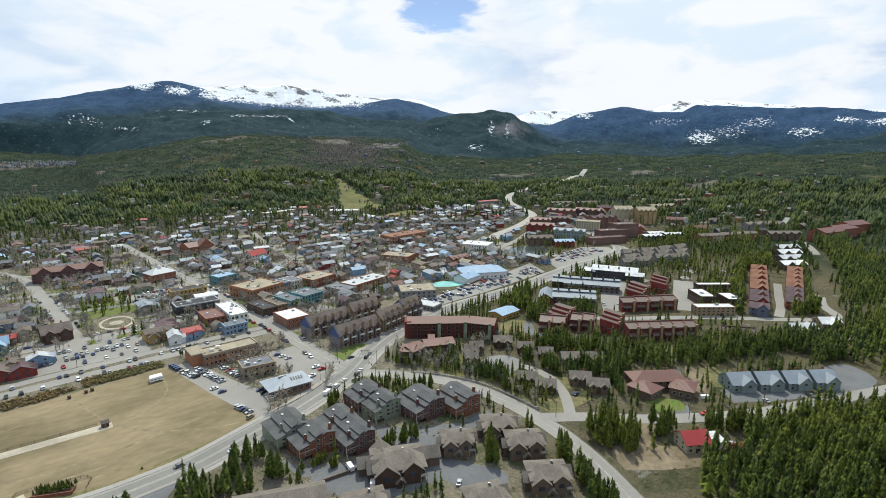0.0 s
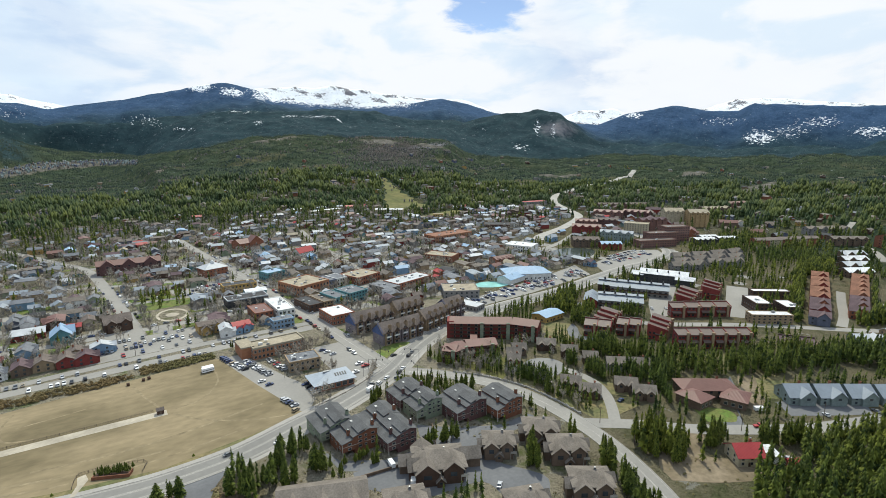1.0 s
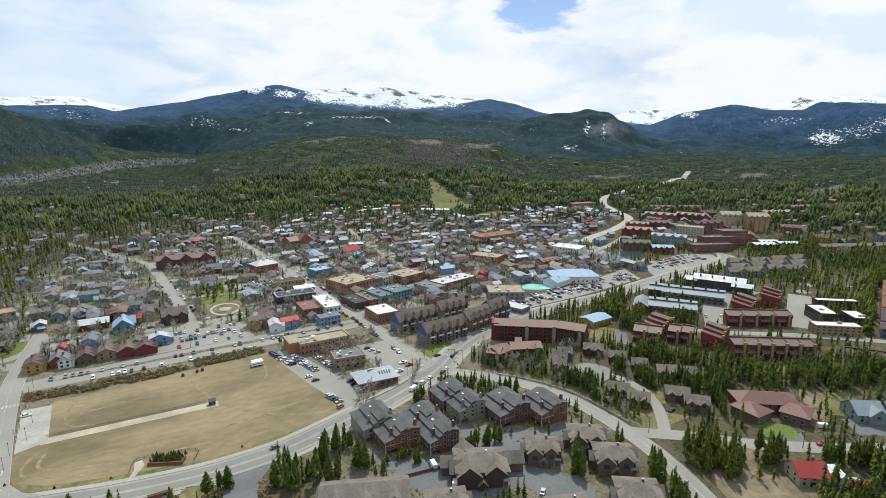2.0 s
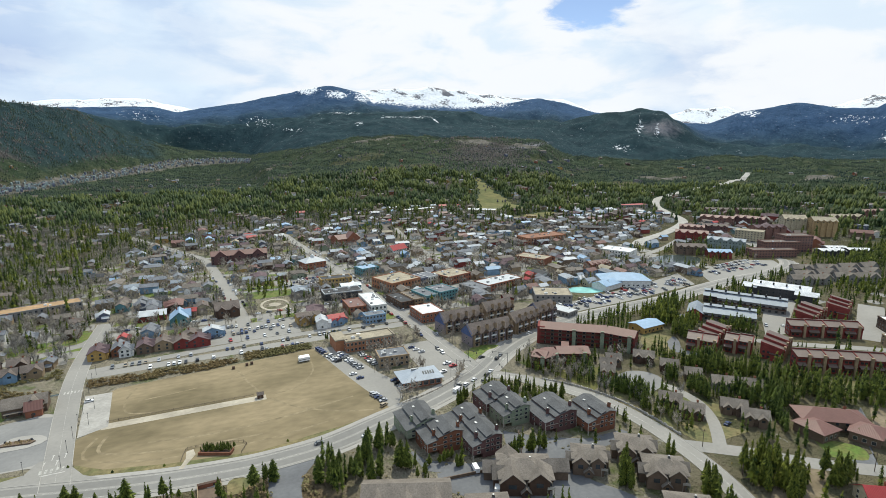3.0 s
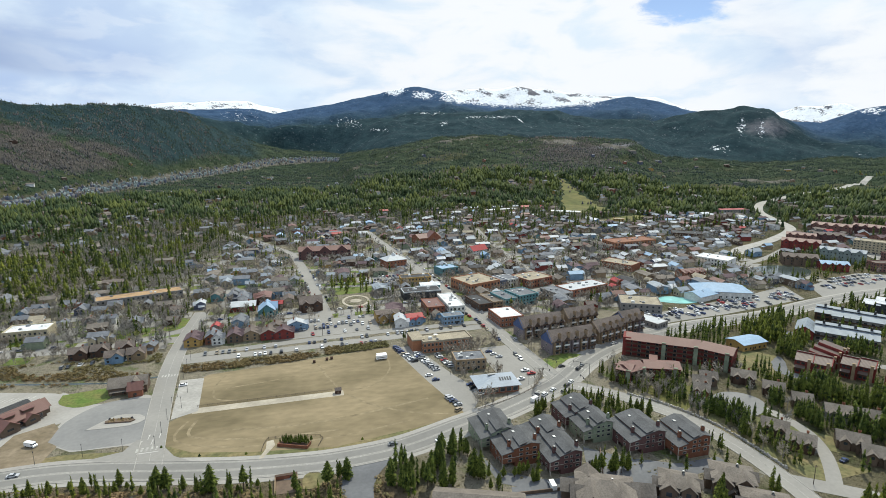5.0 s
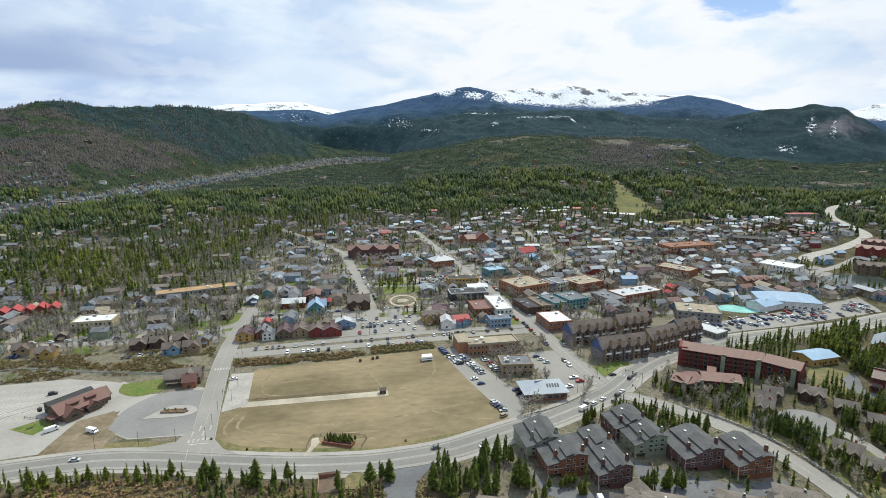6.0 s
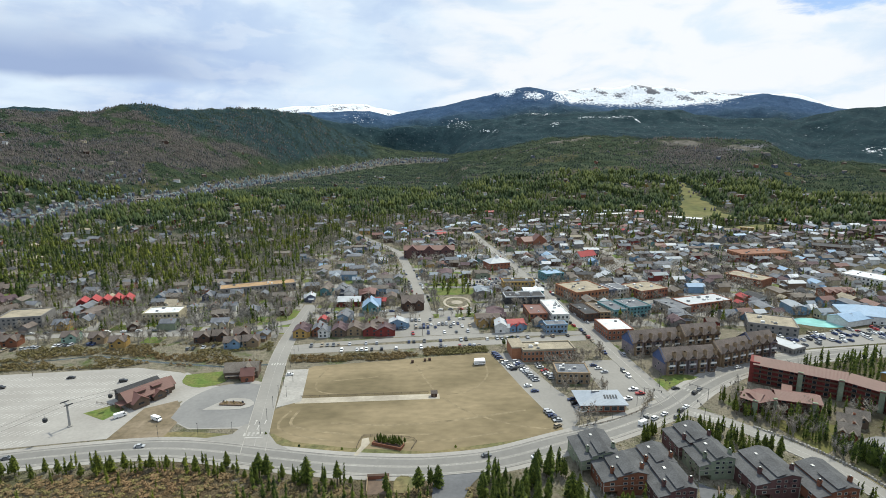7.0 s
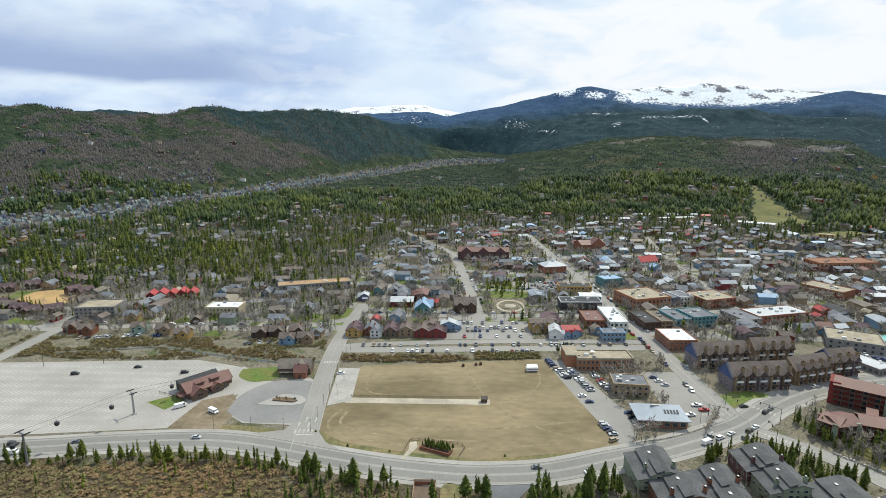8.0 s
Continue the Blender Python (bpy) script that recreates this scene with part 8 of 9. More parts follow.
GROVES = [("below the red homes", 66, 8, 9, 14, [(268, 232), (288, 226), (294, 208), (308, 184), (283, 172), (245, 158), (238, 168), (262, 198), (258, 214)]),
          ("beside the meadow", 44, 0, 9, 14, [(318, 150), (345, 165), (372, 158), (384, 148), (343, 136), (325, 138)]),
          ("in the open meadow", 34, 0, 8, 13, [(308, 184), (340, 160), (316, 150), (288, 170)]),
          ("among bare ground", 30, 26, 9, 14, [(211, 148), (226, 139), (224, 127), (202, 113), (199, 123), (196, 135)]),
          ("beside the red-roofed house", 9, 9, 9, 14, [(232, 126), (246, 120), (236, 114), (224, 118)]),
          ("in dense woods", 350, 14, 10, 16, [(196, 80), (222, 94), (237, 94), (248, 90), (266, 92), (292, 80), (323, 73), (345, 54), (330, 20), (230, 10), (190, 40)]),
          ("beside the side road", 34, 6, 9, 14, [(327, 95), (350, 84), (325, 78), (300, 86)]),
          ("behind the townhouses", 120, 0, 10, 14, [(343, 138), (384, 150), (394, 136), (419, 123), (438, 108), (405, 88), (391, 99), (392, 116), (362, 128)]),
          ("in the grove", 130, 0, 9, 14, [(449, 176), (629, 249), (696, 252), (687, 232), (566, 207), (454, 163)]),
          ("in the grove", 50, 0, 9, 13, [(484, 139), (605, 175), (587, 158), (505, 131)]),
          ("in woods", 330, 0, 9, 15, [(875, 250), (932, 232), (779, 185), (722, 140), (617, 114), (560, 120), (638, 148), (655, 163), (701, 191)]),
          ("in woods", 170, 0, 9, 14, [(440, 108), (560, 128), (640, 110), (700, 60), (560, 40), (440, 70)]),
          ("below the condominium row", 70, 0, 8, 12, [(689, 324), (784, 296), (711, 261), (625, 289)]),
          ("by the blue-roofed hall", 26, 0, 8, 13, [(311, 276), (339, 285), (328, 263), (306, 258), (294, 265)]),
          ("by the blue-roofed hall", 46, 0, 8, 13, [(306, 292), (382, 352), (397, 354), (352, 306), (318, 284)]),
          ("beside the car park", 30, 0, 8, 12, [(380, 244), (461, 294), (468, 286), (387, 236)]),
          ("before the grey condominiums", 14, 0, 7, 11, [(352, 272), (374, 246), (368, 242), (346, 266)]),
          ("between apartments and townhouses", 70, 0, 8, 14, [(444, 173), (452, 166), (560, 209), (716, 264), (699, 278), (548, 220)]),
          ("beside the wooded road", 60, 0, 8, 14, [(478, 146), (501, 131), (561, 148), (574, 166), (694, 202), (725, 192), (690, 212), (560, 168)]),
          ("beside the wooded road", 60, 0, 8, 14, [(652, 158), (673, 130), (804, 176), (850, 212), (746, 190)]),
          ("round the apartments", 40, 0, 7, 12, [(440, 160), (510, 196), (530, 220), (500, 240), (430, 200), (415, 190)]),
          ("by the townhouses", 60, 0, 7, 12, [(540, 300), (640, 400), (720, 380), (640, 300), (560, 260)]),
          ("beside the lane", 26, 4, 6, 11, [(222, 174), (232, 170), (252, 200), (244, 206)]),
          ("on the bank", 40, 6, 6, 11, [(206, 222), (212, 190), (226, 176), (216, 204), (216, 226)]),
          ("round the turning circle", 26, 0, 6, 10, [(244, 220), (262, 240), (270, 224), (254, 206)]),
          ("beside the rambling lodge", 22, 4, 7, 12, [(244, 154), (256, 150), (290, 178), (276, 180)]),
          ("by the side road", 20, 4, 8, 13, [(254, 112), (280, 98), (274, 90), (250, 102)])]
for where_, n_, near_, h0_, h1_, ring_ in GROVES:
    xs_, ys_ = [q[0] for q in ring_], [q[1] for q in ring_]
    grow(min(xs_), max(xs_), min(ys_), max(ys_), int(n_ * 1.9), h0_ * 1.1, h1_ * 1.2, where_, near_, ring_)
grow(480, 760, 110, 330, 150, 8, 13, "in woods")
grow(300, 360, 78, 116, 26, 8, 13, "before the grey townhouses", clear=1.0)
grow(96, 190, 116, 200, 46, 6, 12, "between the brown houses")
grow(560, 760, 60, 160, 220, 8, 14, "in woods")
grow(250, 345, 290, 333, 110, 8, 13, "along the highway")
grow(345, 470, 308, 350, 60, 7, 12, "along the highway")
grow(455, 640, 330, 360, 60, 7, 12, "by the highway")
grow(-320, 470, 395, 640, 360, 5, 13, "in town")
grow(-320, 470, 640, 800, 560, 6, 13, "in town")
grow(-200, 600, 730, 1060, 900, 7, 15, "in town")
grow(-470, -100, 500, 720, 760, 10, 18, "in town")
grow(-470, -80, 400, 500, 160, 4, 10, "in town")
grow(650, 815, 313, 398, 240, 9, 15, "in the grove", ring=[(740, 398), (815, 373), (696, 313), (650, 344)])
grow(176, 206, 236, 262, 20, 6, 10, "beside the red lodge")
grow(-154, -134, 312, 334, 16, 3, 6, "beside the gondola station", 12)
for _ in range(34):
    MID_PTS.append((TREE_RS.uniform(32, 74), TREE_RS.uniform(492, 528), TREE_RS.uniform(7, 13)))
grow(73, 82, 356, 366, 8, 5, 9, "beside the town hall", 6)
grow(-300, -130, 232, 262, 18, 2, 3.5, "on the verge")
VERGE = [(-210, 236), (-150, 240), (-95, 242), (-52, 233), (-17, 224), (30, 220), (30, 212), (-17, 214), (-52, 222), (-95, 232), (-150, 231), (-210, 226)]
grow(-210, 30, 212, 242, 60, 3, 9, "on the verge", 0, VERGE, 0.8)
grow(160, 205, 300, 318, 26, 4, 8, "beside the gabled row", 14)
grow(430, 640, 400, 520, 160, 7, 13, "by the pond")
grow(198, 300, 172, 262, 190, 6, 12, "around the turning circle", 8)
grow(215, 300, 100, 172, 60, 6, 12, "around the rambling lodge")
grow(206, 262, 160, 215, 50, 7, 13, "beside the lane", clear=1.0)
grow(300, 420, 120, 300, 150, 7, 13, "among the red homes")
grow(420, 700, 130, 320, 300, 7, 13, "in woods")
grow(-330, 34, 150, 226, 46, 2.5, 6, "in the brush")
grow(-60, 34, 196, 224, 60, 5, 11, "on the verge")
grow(-230, -60, 190, 236, 44, 4, 9, "on the verge")
for k in range(30):
    u, v = (k % 15) * 0.98, 2.4 + 2.1 * (k // 15)
    fir(-8.0 + u * math.cos(radians(-22)) + v * 0.37 + TREE_RS.uniform(-0.3, 0.3), 249.0 + u * math.sin(radians(-22)) + v * 0.92 + TREE_RS.uniform(-0.4, 0.4), TREE_RS.uniform(2.6, 4.2), "behind the timber planter")
grow(1480, 1600, 1060, 1130, 70, 8, 13, "by the far road")


def scatter_woods():
    rs = np.random.RandomState(77)
    a, b = [], []
    for n, r0, r1, out, dens in ((60000, 540, 1500, a, 0.0), (190000, 1500, 3100, b, 0.0)):
        az = np.radians(rs.uniform(-84, 46, n))
        r = np.sqrt(rs.uniform(r0 ** 2, r1 ** 2, n))
        x, y = -np.sin(az) * r, np.cos(az) * r
        wood, asp, valley = forest_share(x, y)
        clump = 0.46 + 1.25 * ripple(x, y, 51, 95.0, 3)
        keep = rs.uniform(0, 1, n) < wood * (1 - 0.72 * asp) * (1 - valley) * np.clip(clump, 0.04, 1.0) * (0.52 + 0.48 * smooth(r, 900, 1250))
        if r1 > 2000:
            keep &= r < table(np.degrees(az), HILL_R) + 120
        i, j = (x - OX).astype(int), (y - OY).astype(int)
        on = (i >= 0) & (i < OW) & (j >= 0) & (j < OH)
        keep &= ~(on & BUSY[np.clip(i, 0, OW - 1), np.clip(j, 0, OH - 1)])
        for hx, hy in HOMES:
            keep &= (np.hypot(x - hx, y - hy) > 11)
        out.append((x[keep], y[keep]))
    return a[0], b[0]


def wood_mesh(name, x, y, h, shapes, mat, label, wide=1.0, seed=1):
    rs = np.random.RandomState(seed)
    x, y, h = np.asarray(x), np.asarray(y), np.asarray(h)
    z = ground_z(x, y)
    pick = rs.randint(0, len(shapes), len(x))
    Vs, Fs, off = [], [], 0
    for k, (V, F) in enumerate(shapes):
        i = np.where(pick == k)[0]
        if not len(i):
            continue
        ang = rs.uniform(0, 6.28, len(i))
        c, s = np.cos(ang)[:, None], np.sin(ang)[:, None]
        w = (h[i] * wide * rs.uniform(0.85, 1.25, len(i)))[:, None]
        X = (V[None, :, 0] * c - V[None, :, 1] * s) * w + x[i][:, None]
        Y = (V[None, :, 0] * s + V[None, :, 1] * c) * w + y[i][:, None]
        Z = V[None, :, 2] * h[i][:, None] + z[i][:, None] - 0.2
        Vs.append(np.stack([X, Y, Z], -1).reshape(-1, 3))
        Fs.append((F[None] + (np.arange(len(i)) * len(V))[:, None, None] + off).reshape(-1, 3))
        off += len(i) * len(V)
    return big_mesh(name, np.concatenate(Vs), np.concatenate(Fs), mat, label, "trees")


def trunked(shape):
    """Adds a thin trunk to a unit tree."""
    V, F = shape
    T = np.array([(0.016, 0, 0), (-0.008, 0.014, 0), (-0.008, -0.014, 0), (0, 0, 0.5)])
    n = len(V)
    return np.concatenate([V, T]), np.concatenate([F, np.array([(0, 1, 3), (1, 2, 3), (2, 0, 3)]) + n])


mid = np.array(MID_PTS)
close = np.hypot(mid[:, 0], mid[:, 1]) < 420
wood_mesh("town_firs", mid[~close, 0], mid[~close, 1], mid[~close, 2], [trunked(conifer_arrays(5, 4, s)) for s in range(10)], M["conifer"], "dark green firs among the town houses", 1.0, 22)
mid = mid[close]
wood_mesh("fir_wood", mid[:, 0], mid[:, 1], mid[:, 2], [trunked(conifer_arrays(10, 5, s)) for s in range(10)], M["conifer"], "dense dark green firs around the condominiums", 0.88, 2)
(fx, fy), (gx, gy) = scatter_woods()
hr = np.random.RandomState(4)
fh, fr = hr.uniform(11, 21, len(fx)), np.hypot(fx, fy) > 980
wood_mesh("far_wood", fx[~fr], fy[~fr], fh[~fr], [conifer_arrays(6, 5, s) for s in range(8)], M["far_conifer"], "dense dark conifer woods above the town", 1.15, 3)
wood_mesh("upper_wood", fx[fr], fy[fr], fh[fr], [conifer_arrays(2, 5, s, star=False) for s in range(8)], M["upper_conifer"], "dark conifer woods on the slopes above town", 1.6, 33)
wood_mesh("hill_wood", gx, gy, hr.uniform(4, 8, len(gx)), [conifer_arrays(1, 5, s, star=False) for s in range(8)], M["hazed_conifer"], "conifer woods covering the distant hills", 2.6, 4)


def bare_tree(seed, twigs=90, wv=0.015, limbs=8):
    """A leafless tree, 1 high: forked limbs and many thin twigs."""
    rs = random.Random(seed)
    V, F = [], []

    def limb(a, b, r):
        a, b = Vector(a), Vector(b)
        q = (b - a).to_track_quat("Z", "Y")
        i = len(V)
        for k in range(3):
            V.append(tuple(a + q @ Vector((r * math.cos(2.094 * k), r * math.sin(2.094 * k), 0))))
        V.append(tuple(b))
        F.extend([(i, i + 1, i + 3), (i + 1, i + 2, i + 3), (i + 2, i, i + 3)])

    if limbs:
        limb((0, 0, 0), (0.02, 0, 0.6), 0.022)
    else:
        V.extend([(-0.02, 0, 0), (0.02, 0.01, 0), (0, 0, 0.6)])
        F.append((0, 1, 2))
    ends = []
    for k in range(8):
        a, z = rs.uniform(0, 6.28), rs.uniform(0.18, 0.5)
        e = (0.22 * math.cos(a) * rs.uniform(0.5, 1.1), 0.22 * math.sin(a) * rs.uniform(0.5, 1.1), z + rs.uniform(0.2, 0.42))
        if limbs:
            limb((0, 0, z), e, 0.010)
        ends.append(((0, 0, z), e))
    for k in range(twigs):
        s, e = rs.choice(ends)
        f = rs.uniform(0.35, 1.0)
        p = [s[i] + (e[i] - s[i]) * f for i in range(3)]
        t = (p[0] + rs.uniform(-0.15, 0.15), p[1] + rs.uniform(-0.15, 0.15), p[2] + rs.uniform(-0.06, 0.18))
        i = len(V)
        V.extend([(p[0] - wv, p[1], p[2]), (p[0] + wv, p[1] + wv, p[2]), t])
        F.append((i, i + 1, i + 2))
    return np.array(V), np.array(F)


def scatter(n, x0, x1, y0, y1, clear, seed, ok=None):
    rs = random.Random(seed)
    out = []
    for _ in range(n * 6):
        x, y = rs.uniform(x0, x1), rs.uniform(y0, y1)
        if not busy(x, y, clear) and (ok is None or ok(x, y)):
            out.append((x, y))
            if len(out) >= n:
                break
    return out


BARE = scatter(4600, -330, 470, 388, 640, 0.2, 1) + scatter(6400, -250, 620, 600, 1000, 0.2, 2) + scatter(1100, -480, -100, 480, 800, 0.5, 13) + scatter(2000, -720, -40, 640, 1180, 0.5, 14) + scatter(900, 640, 1000, 500, 900, 0.5, 12) + scatter(1500, -560, 800, 760, 1280, 1, 8) + scatter(500, -480, -85, 400, 760, 1, 9) + scatter(60, 75, 145, 290, 345, 0.5, 3) + scatter(40, 150, 250, 296, 345, 0.5, 4) + scatter(60, 190, 260, 165, 262, 1, 5) + scatter(160, 470, 800, 400, 700, 1, 6) + scatter(40, 180, 200, 240, 300, 1, 7)
BARE += [(98 + 5 * math.cos(a), 262 + 4 * math.sin(a)) for a in np.arange(0, 6.2, 0.9)] + [(128 + k * 2.6, 266 + k * 3.2) for k in range(6)] + [(153, 300 + 9 * k) for k in range(5)]
bt = np.array(BARE)
br = np.random.RandomState(8)
far_b = np.hypot(bt[:, 0], bt[:, 1]) > 560
wood_mesh("bare_trees", bt[~far_b, 0], bt[~far_b, 1], br.uniform(5, 12, int((~far_b).sum())), [bare_tree(s, 96, 0.014) for s in range(6)], M["twigs"], "leafless grey-brown town trees", 1.0, 5)
wood_mesh("far_bare_trees", bt[far_b, 0], bt[far_b, 1], br.uniform(6, 12.5, int(far_b.sum())), [bare_tree(s, 30, 0.026, 0) for s in range(8)], M["twigs"], "distant leafless grey-brown town trees", 1.1, 15)


def aspen_woods():
    rs = np.random.RandomState(31)
    n = 80000
    az = np.radians(rs.uniform(-40, 46, n))
    r = np.sqrt(rs.uniform(1150 ** 2, 2900 ** 2, n))
    x, y = -np.sin(az) * r, np.cos(az) * r
    wood, asp, valley = forest_share(x, y)
    keep = rs.uniform(0, 1, n) < asp * 0.75 * (1 - valley)
    x, y = x[keep], y[keep]
    V = np.array([(0, 0, 1.0), (0.2, 0, 0.25), (0, 0.2, 0.3), (-0.2, 0, 0.22), (0, -0.2, 0.28)])
    F = np.array([(0, 1, 2), (0, 2, 3), (0, 3, 4), (0, 4, 1)])
    wood_mesh("aspen_wood", x, y, rs.uniform(6, 11, len(x)), [(V, F)], M["aspen"], "leafless grey aspen woods on the hillsides", 1.3, 6)


aspen_woods()


def shrub(seed, tufts=26):
    """A bush, about 1 high: small tufts spread over a lumpy, rounded head."""
    rs = random.Random(seed)
    V, F = [], []
    lobes = [(rs.uniform(-0.35, 0.35), rs.uniform(-0.35, 0.35), rs.uniform(0.35, 0.6), rs.uniform(0.3, 0.48)) for _ in range(4)]
    for _ in range(tufts):
        x, y, z, r = rs.choice(lobes)
        d = Vector((rs.gauss(0, 1), rs.gauss(0, 1), abs(rs.gauss(0.3, 0.9)))).normalized()
        c = Vector((x, y, z)) + d * r * rs.uniform(0.75, 1.05)
        u = d.orthogonal().normalized()
        v, a, g = d.cross(u), rs.uniform(0, 6.28), rs.uniform(0.15, 0.25)
        i = len(V)
        for k in range(3):
            q = c + (u * math.cos(a + 2.094 * k) + v * math.sin(a + 2.094 * k)) * g + d * rs.uniform(-0.1, 0.08)
            V.append((q.x, q.y, max(0.0, q.z)))
        F.append((i, i + 1, i + 2))
    return np.array(V), np.array(F)


SH = [shrub(s) for s in range(6)]
sp = np.array(scatter(15500, -330, 34, 70, 240, 0.6, 41, lambda x, y: y < np.interp(x, [-330, -205, -150, -95, -52, -17, 34], [214, 229, 234, 236, 226, 218, 214])))
sr = np.random.RandomState(12)
wood_mesh("hillside_brush", sp[:10000, 0], sp[:10000, 1], sr.uniform(0.8, 1.7, 10000), SH, M["brush"], "reddish-brown leafless brush covering the hillside", 1.7, 7)
wood_mesh("sagebrush", sp[10000:, 0], sp[10000:, 1], sr.uniform(0.6, 1.7, len(sp) - 10000), SH, M["sage"], "olive sagebrush scattered over the hillside", 1.7, 10)
hp = scatter(620, -66, 15, 346, 357, 0, 42, lambda x, y: math.sin(x * 0.35) + math.sin(x * 0.13 + y) > -0.9) + scatter(460, 20, 62, 352, 364, 0, 43) + scatter(1900, -300, -78, 346, 384, 1.0, 44, lambda x, y: math.sin(x * 0.11 + 2) + math.sin(y * 0.2 + x * 0.05) > -0.7)
hp = [(x, y) for x, y in hp if not (-76 - 6 < x < -76 + 9)]
hp = np.array(hp)
wood_mesh("river_bushes", hp[:, 0], hp[:, 1], sr.uniform(0.8, 2.2, len(hp)), SH, M["hedge"], "ochre and brown willow bushes along the creek", 1.1, 8)
gp = np.array(scatter(2000, 30, 420, 20, 262, 0.4, 45))
wood_mesh("undergrowth", gp[:, 0], gp[:, 1], sr.uniform(0.3, 1.0, len(gp)), SH, M["sage"], "low dry undergrowth between the firs", 1.2, 9)


# ---- street things ----
# crossings at the junction
def crossing(x, y, rot, length, n=7):
    ob = thing("zebra_crossing", pose(x, y, 0.125, 0, 0, rot), "worn white zebra crossing painted on asphalt", "crossing", "junction crossings", "structure")
    for k in range(n):
        part("bar", Soup().box((k - (n - 1) / 2) * length / n, 0, 0, length / n * 0.5, 3.2, 0.02), M["line_paint"], ob)


crossing(140, 285, 5, 12)
crossing(168, 290, -50, 14)
crossing(160, 262, -42, 12)
crossing(134, 262, 120, 13)
crossing(-66, 262, 0, 10, 5)
crossing(-72, 345, 0, 10, 6)
for k in range(4):
    part("turn_arrow", Soup().box(-67 + 2.4 * k - 3, 268 + (k % 2) * 5, 0.11, 0.35, 4.0, 0.015).box(-67 + 2.4 * k - 3, 270 + (k % 2) * 5, 0.11, 1.0, 0.5, 0.016), M["faint_paint"], bpy.data.objects["road_side"])
part("stop_line", Soup().box(-65, 259, 0.11, 9, 0.6, 0.015), M["faint_paint"], bpy.data.objects["road_side"])


def signal(x, y, rot, arm):
    ob = thing("traffic_signal", pose(x, y, 0, 0, 0, rot), "dark traffic signal on a curved mast arm", "traffic light", "junction signals")
    part("pole", Soup().tube(0, 0, 0, 7.0, 0.16, 0.1), M["dark_metal"], ob)
    part("arm", Soup().beam((0, 0, 6.4), (arm, 0, 7.0), 0.09), M["dark_metal"], ob)
    for f in (0.55, 0.95):
        part("signal_head", Soup().box(arm * f, 0, 5.9, 0.4, 0.35, 1.1), M["dark_metal"], ob)


signal(137, 283, -35, 9)
signal(171, 279, 140, 10)
signal(157, 258, 85, 9)
signal(152, 296, -80, 9)


def lamp(x, y, h=6.0):
    ob = thing("street_lamp", pose(x, y, 0), "slim dark street lamp on the pavement", "lamp", "street lamps")
    part("post", Soup().tube(0, 0, 0, h, 0.09, 0.06, 6), M["dark_metal"], ob)
    part("lamp_head", Soup().tube(0, 0, h, h + 0.5, 0.22, 0.12, 6), M["dark_metal"], ob)


for k in range(9):
    lamp(-62.5 - 1.4 * (k > 4), 262 + 13 * k)
    lamp(153.5 - 0.6 * k, 300 + 22 * k)
for x, y in ((-110, 262), (-92, 263), (-76, 263), (95, 258), (112, 264), (130, 276), (-58, 300), (-58, 318), (120, 292), (90, 300)):
    lamp(x, y)


def utility_pole(x, y, h=9):
    ob = thing("utility_pole", pose(x, y, 0), "weathered wooden utility pole with a crossarm", "pole", "utility poles")
    part("post", Soup().tube(0, 0, 0, h, 0.16, 0.11, 6), M["bark"], ob)
    part("crossarm", Soup().box(0, 0, h - 0.8, 2.2, 0.14, 0.14), M["bark"], ob)


for x, y in ((-40, 386), (20, 389), (70, 392), (-85, 412), (-150, 402), (-210, 412), (-280, 404), (-250, 333), (-215, 338), (255, 116), (300, 98), (204, 160)):
    utility_pole(x, y)

# ---- gondola ----
def gondola_tower(x, y, h, rot):
    ob = thing("gondola_tower", pose(x, y, 0, 0, 0, rot), "grey steel gondola tower with sheave crossarm", "tower", "gondola towers")
    part("mast", Soup().tube(0, 0, 0, h, 0.55, 0.38, 10), M["metal"], ob)
    part("crossarm", Soup().box(0, 0, h - 0.3, 5.4, 0.4, 0.5), M["metal"], ob)
    for s in (-2.5, 2.5):
        part("sheave_train", Soup().box(s, 0, h + 0.2, 0.3, 3.6, 0.5), M["dark_metal"], ob)
    part("footing", Soup().box(0, 0, 0, 1.8, 1.8, 0.6), M["concrete"], ob)


ROPE = [(-134, 304, 8.0), (-158, 276, 12.0), (-178, 231, 15.0), (-215, 120, 19.0), (-260, -10, 26.0)]
for (x, y, h), (px, py, _) in zip(ROPE[1:4], ROPE[:3]):
    gondola_tower(x, y, h, math.degrees(math.atan2(y - py, x - px)) - 90)
cable = thing("gondola_cable", pose(0, 0, 0), "thin dark haul cables between the gondola towers", "cable")
for s in (-2.5, 2.5):
    S = Soup()
    for (ax, ay, az_), (bx, by, bz) in zip(ROPE[:-1], ROPE[1:]):
        d = Vector((bx - ax, by - ay, 0)).normalized()
        o = Vector((d.y, -d.x, 0)) * s
        S.beam(Vector((ax, ay, az_ + 0.6)) + o, Vector((bx, by, bz + 0.6)) + o, 0.05, 4)
    part("rope", S, M["dark_metal"], cable)


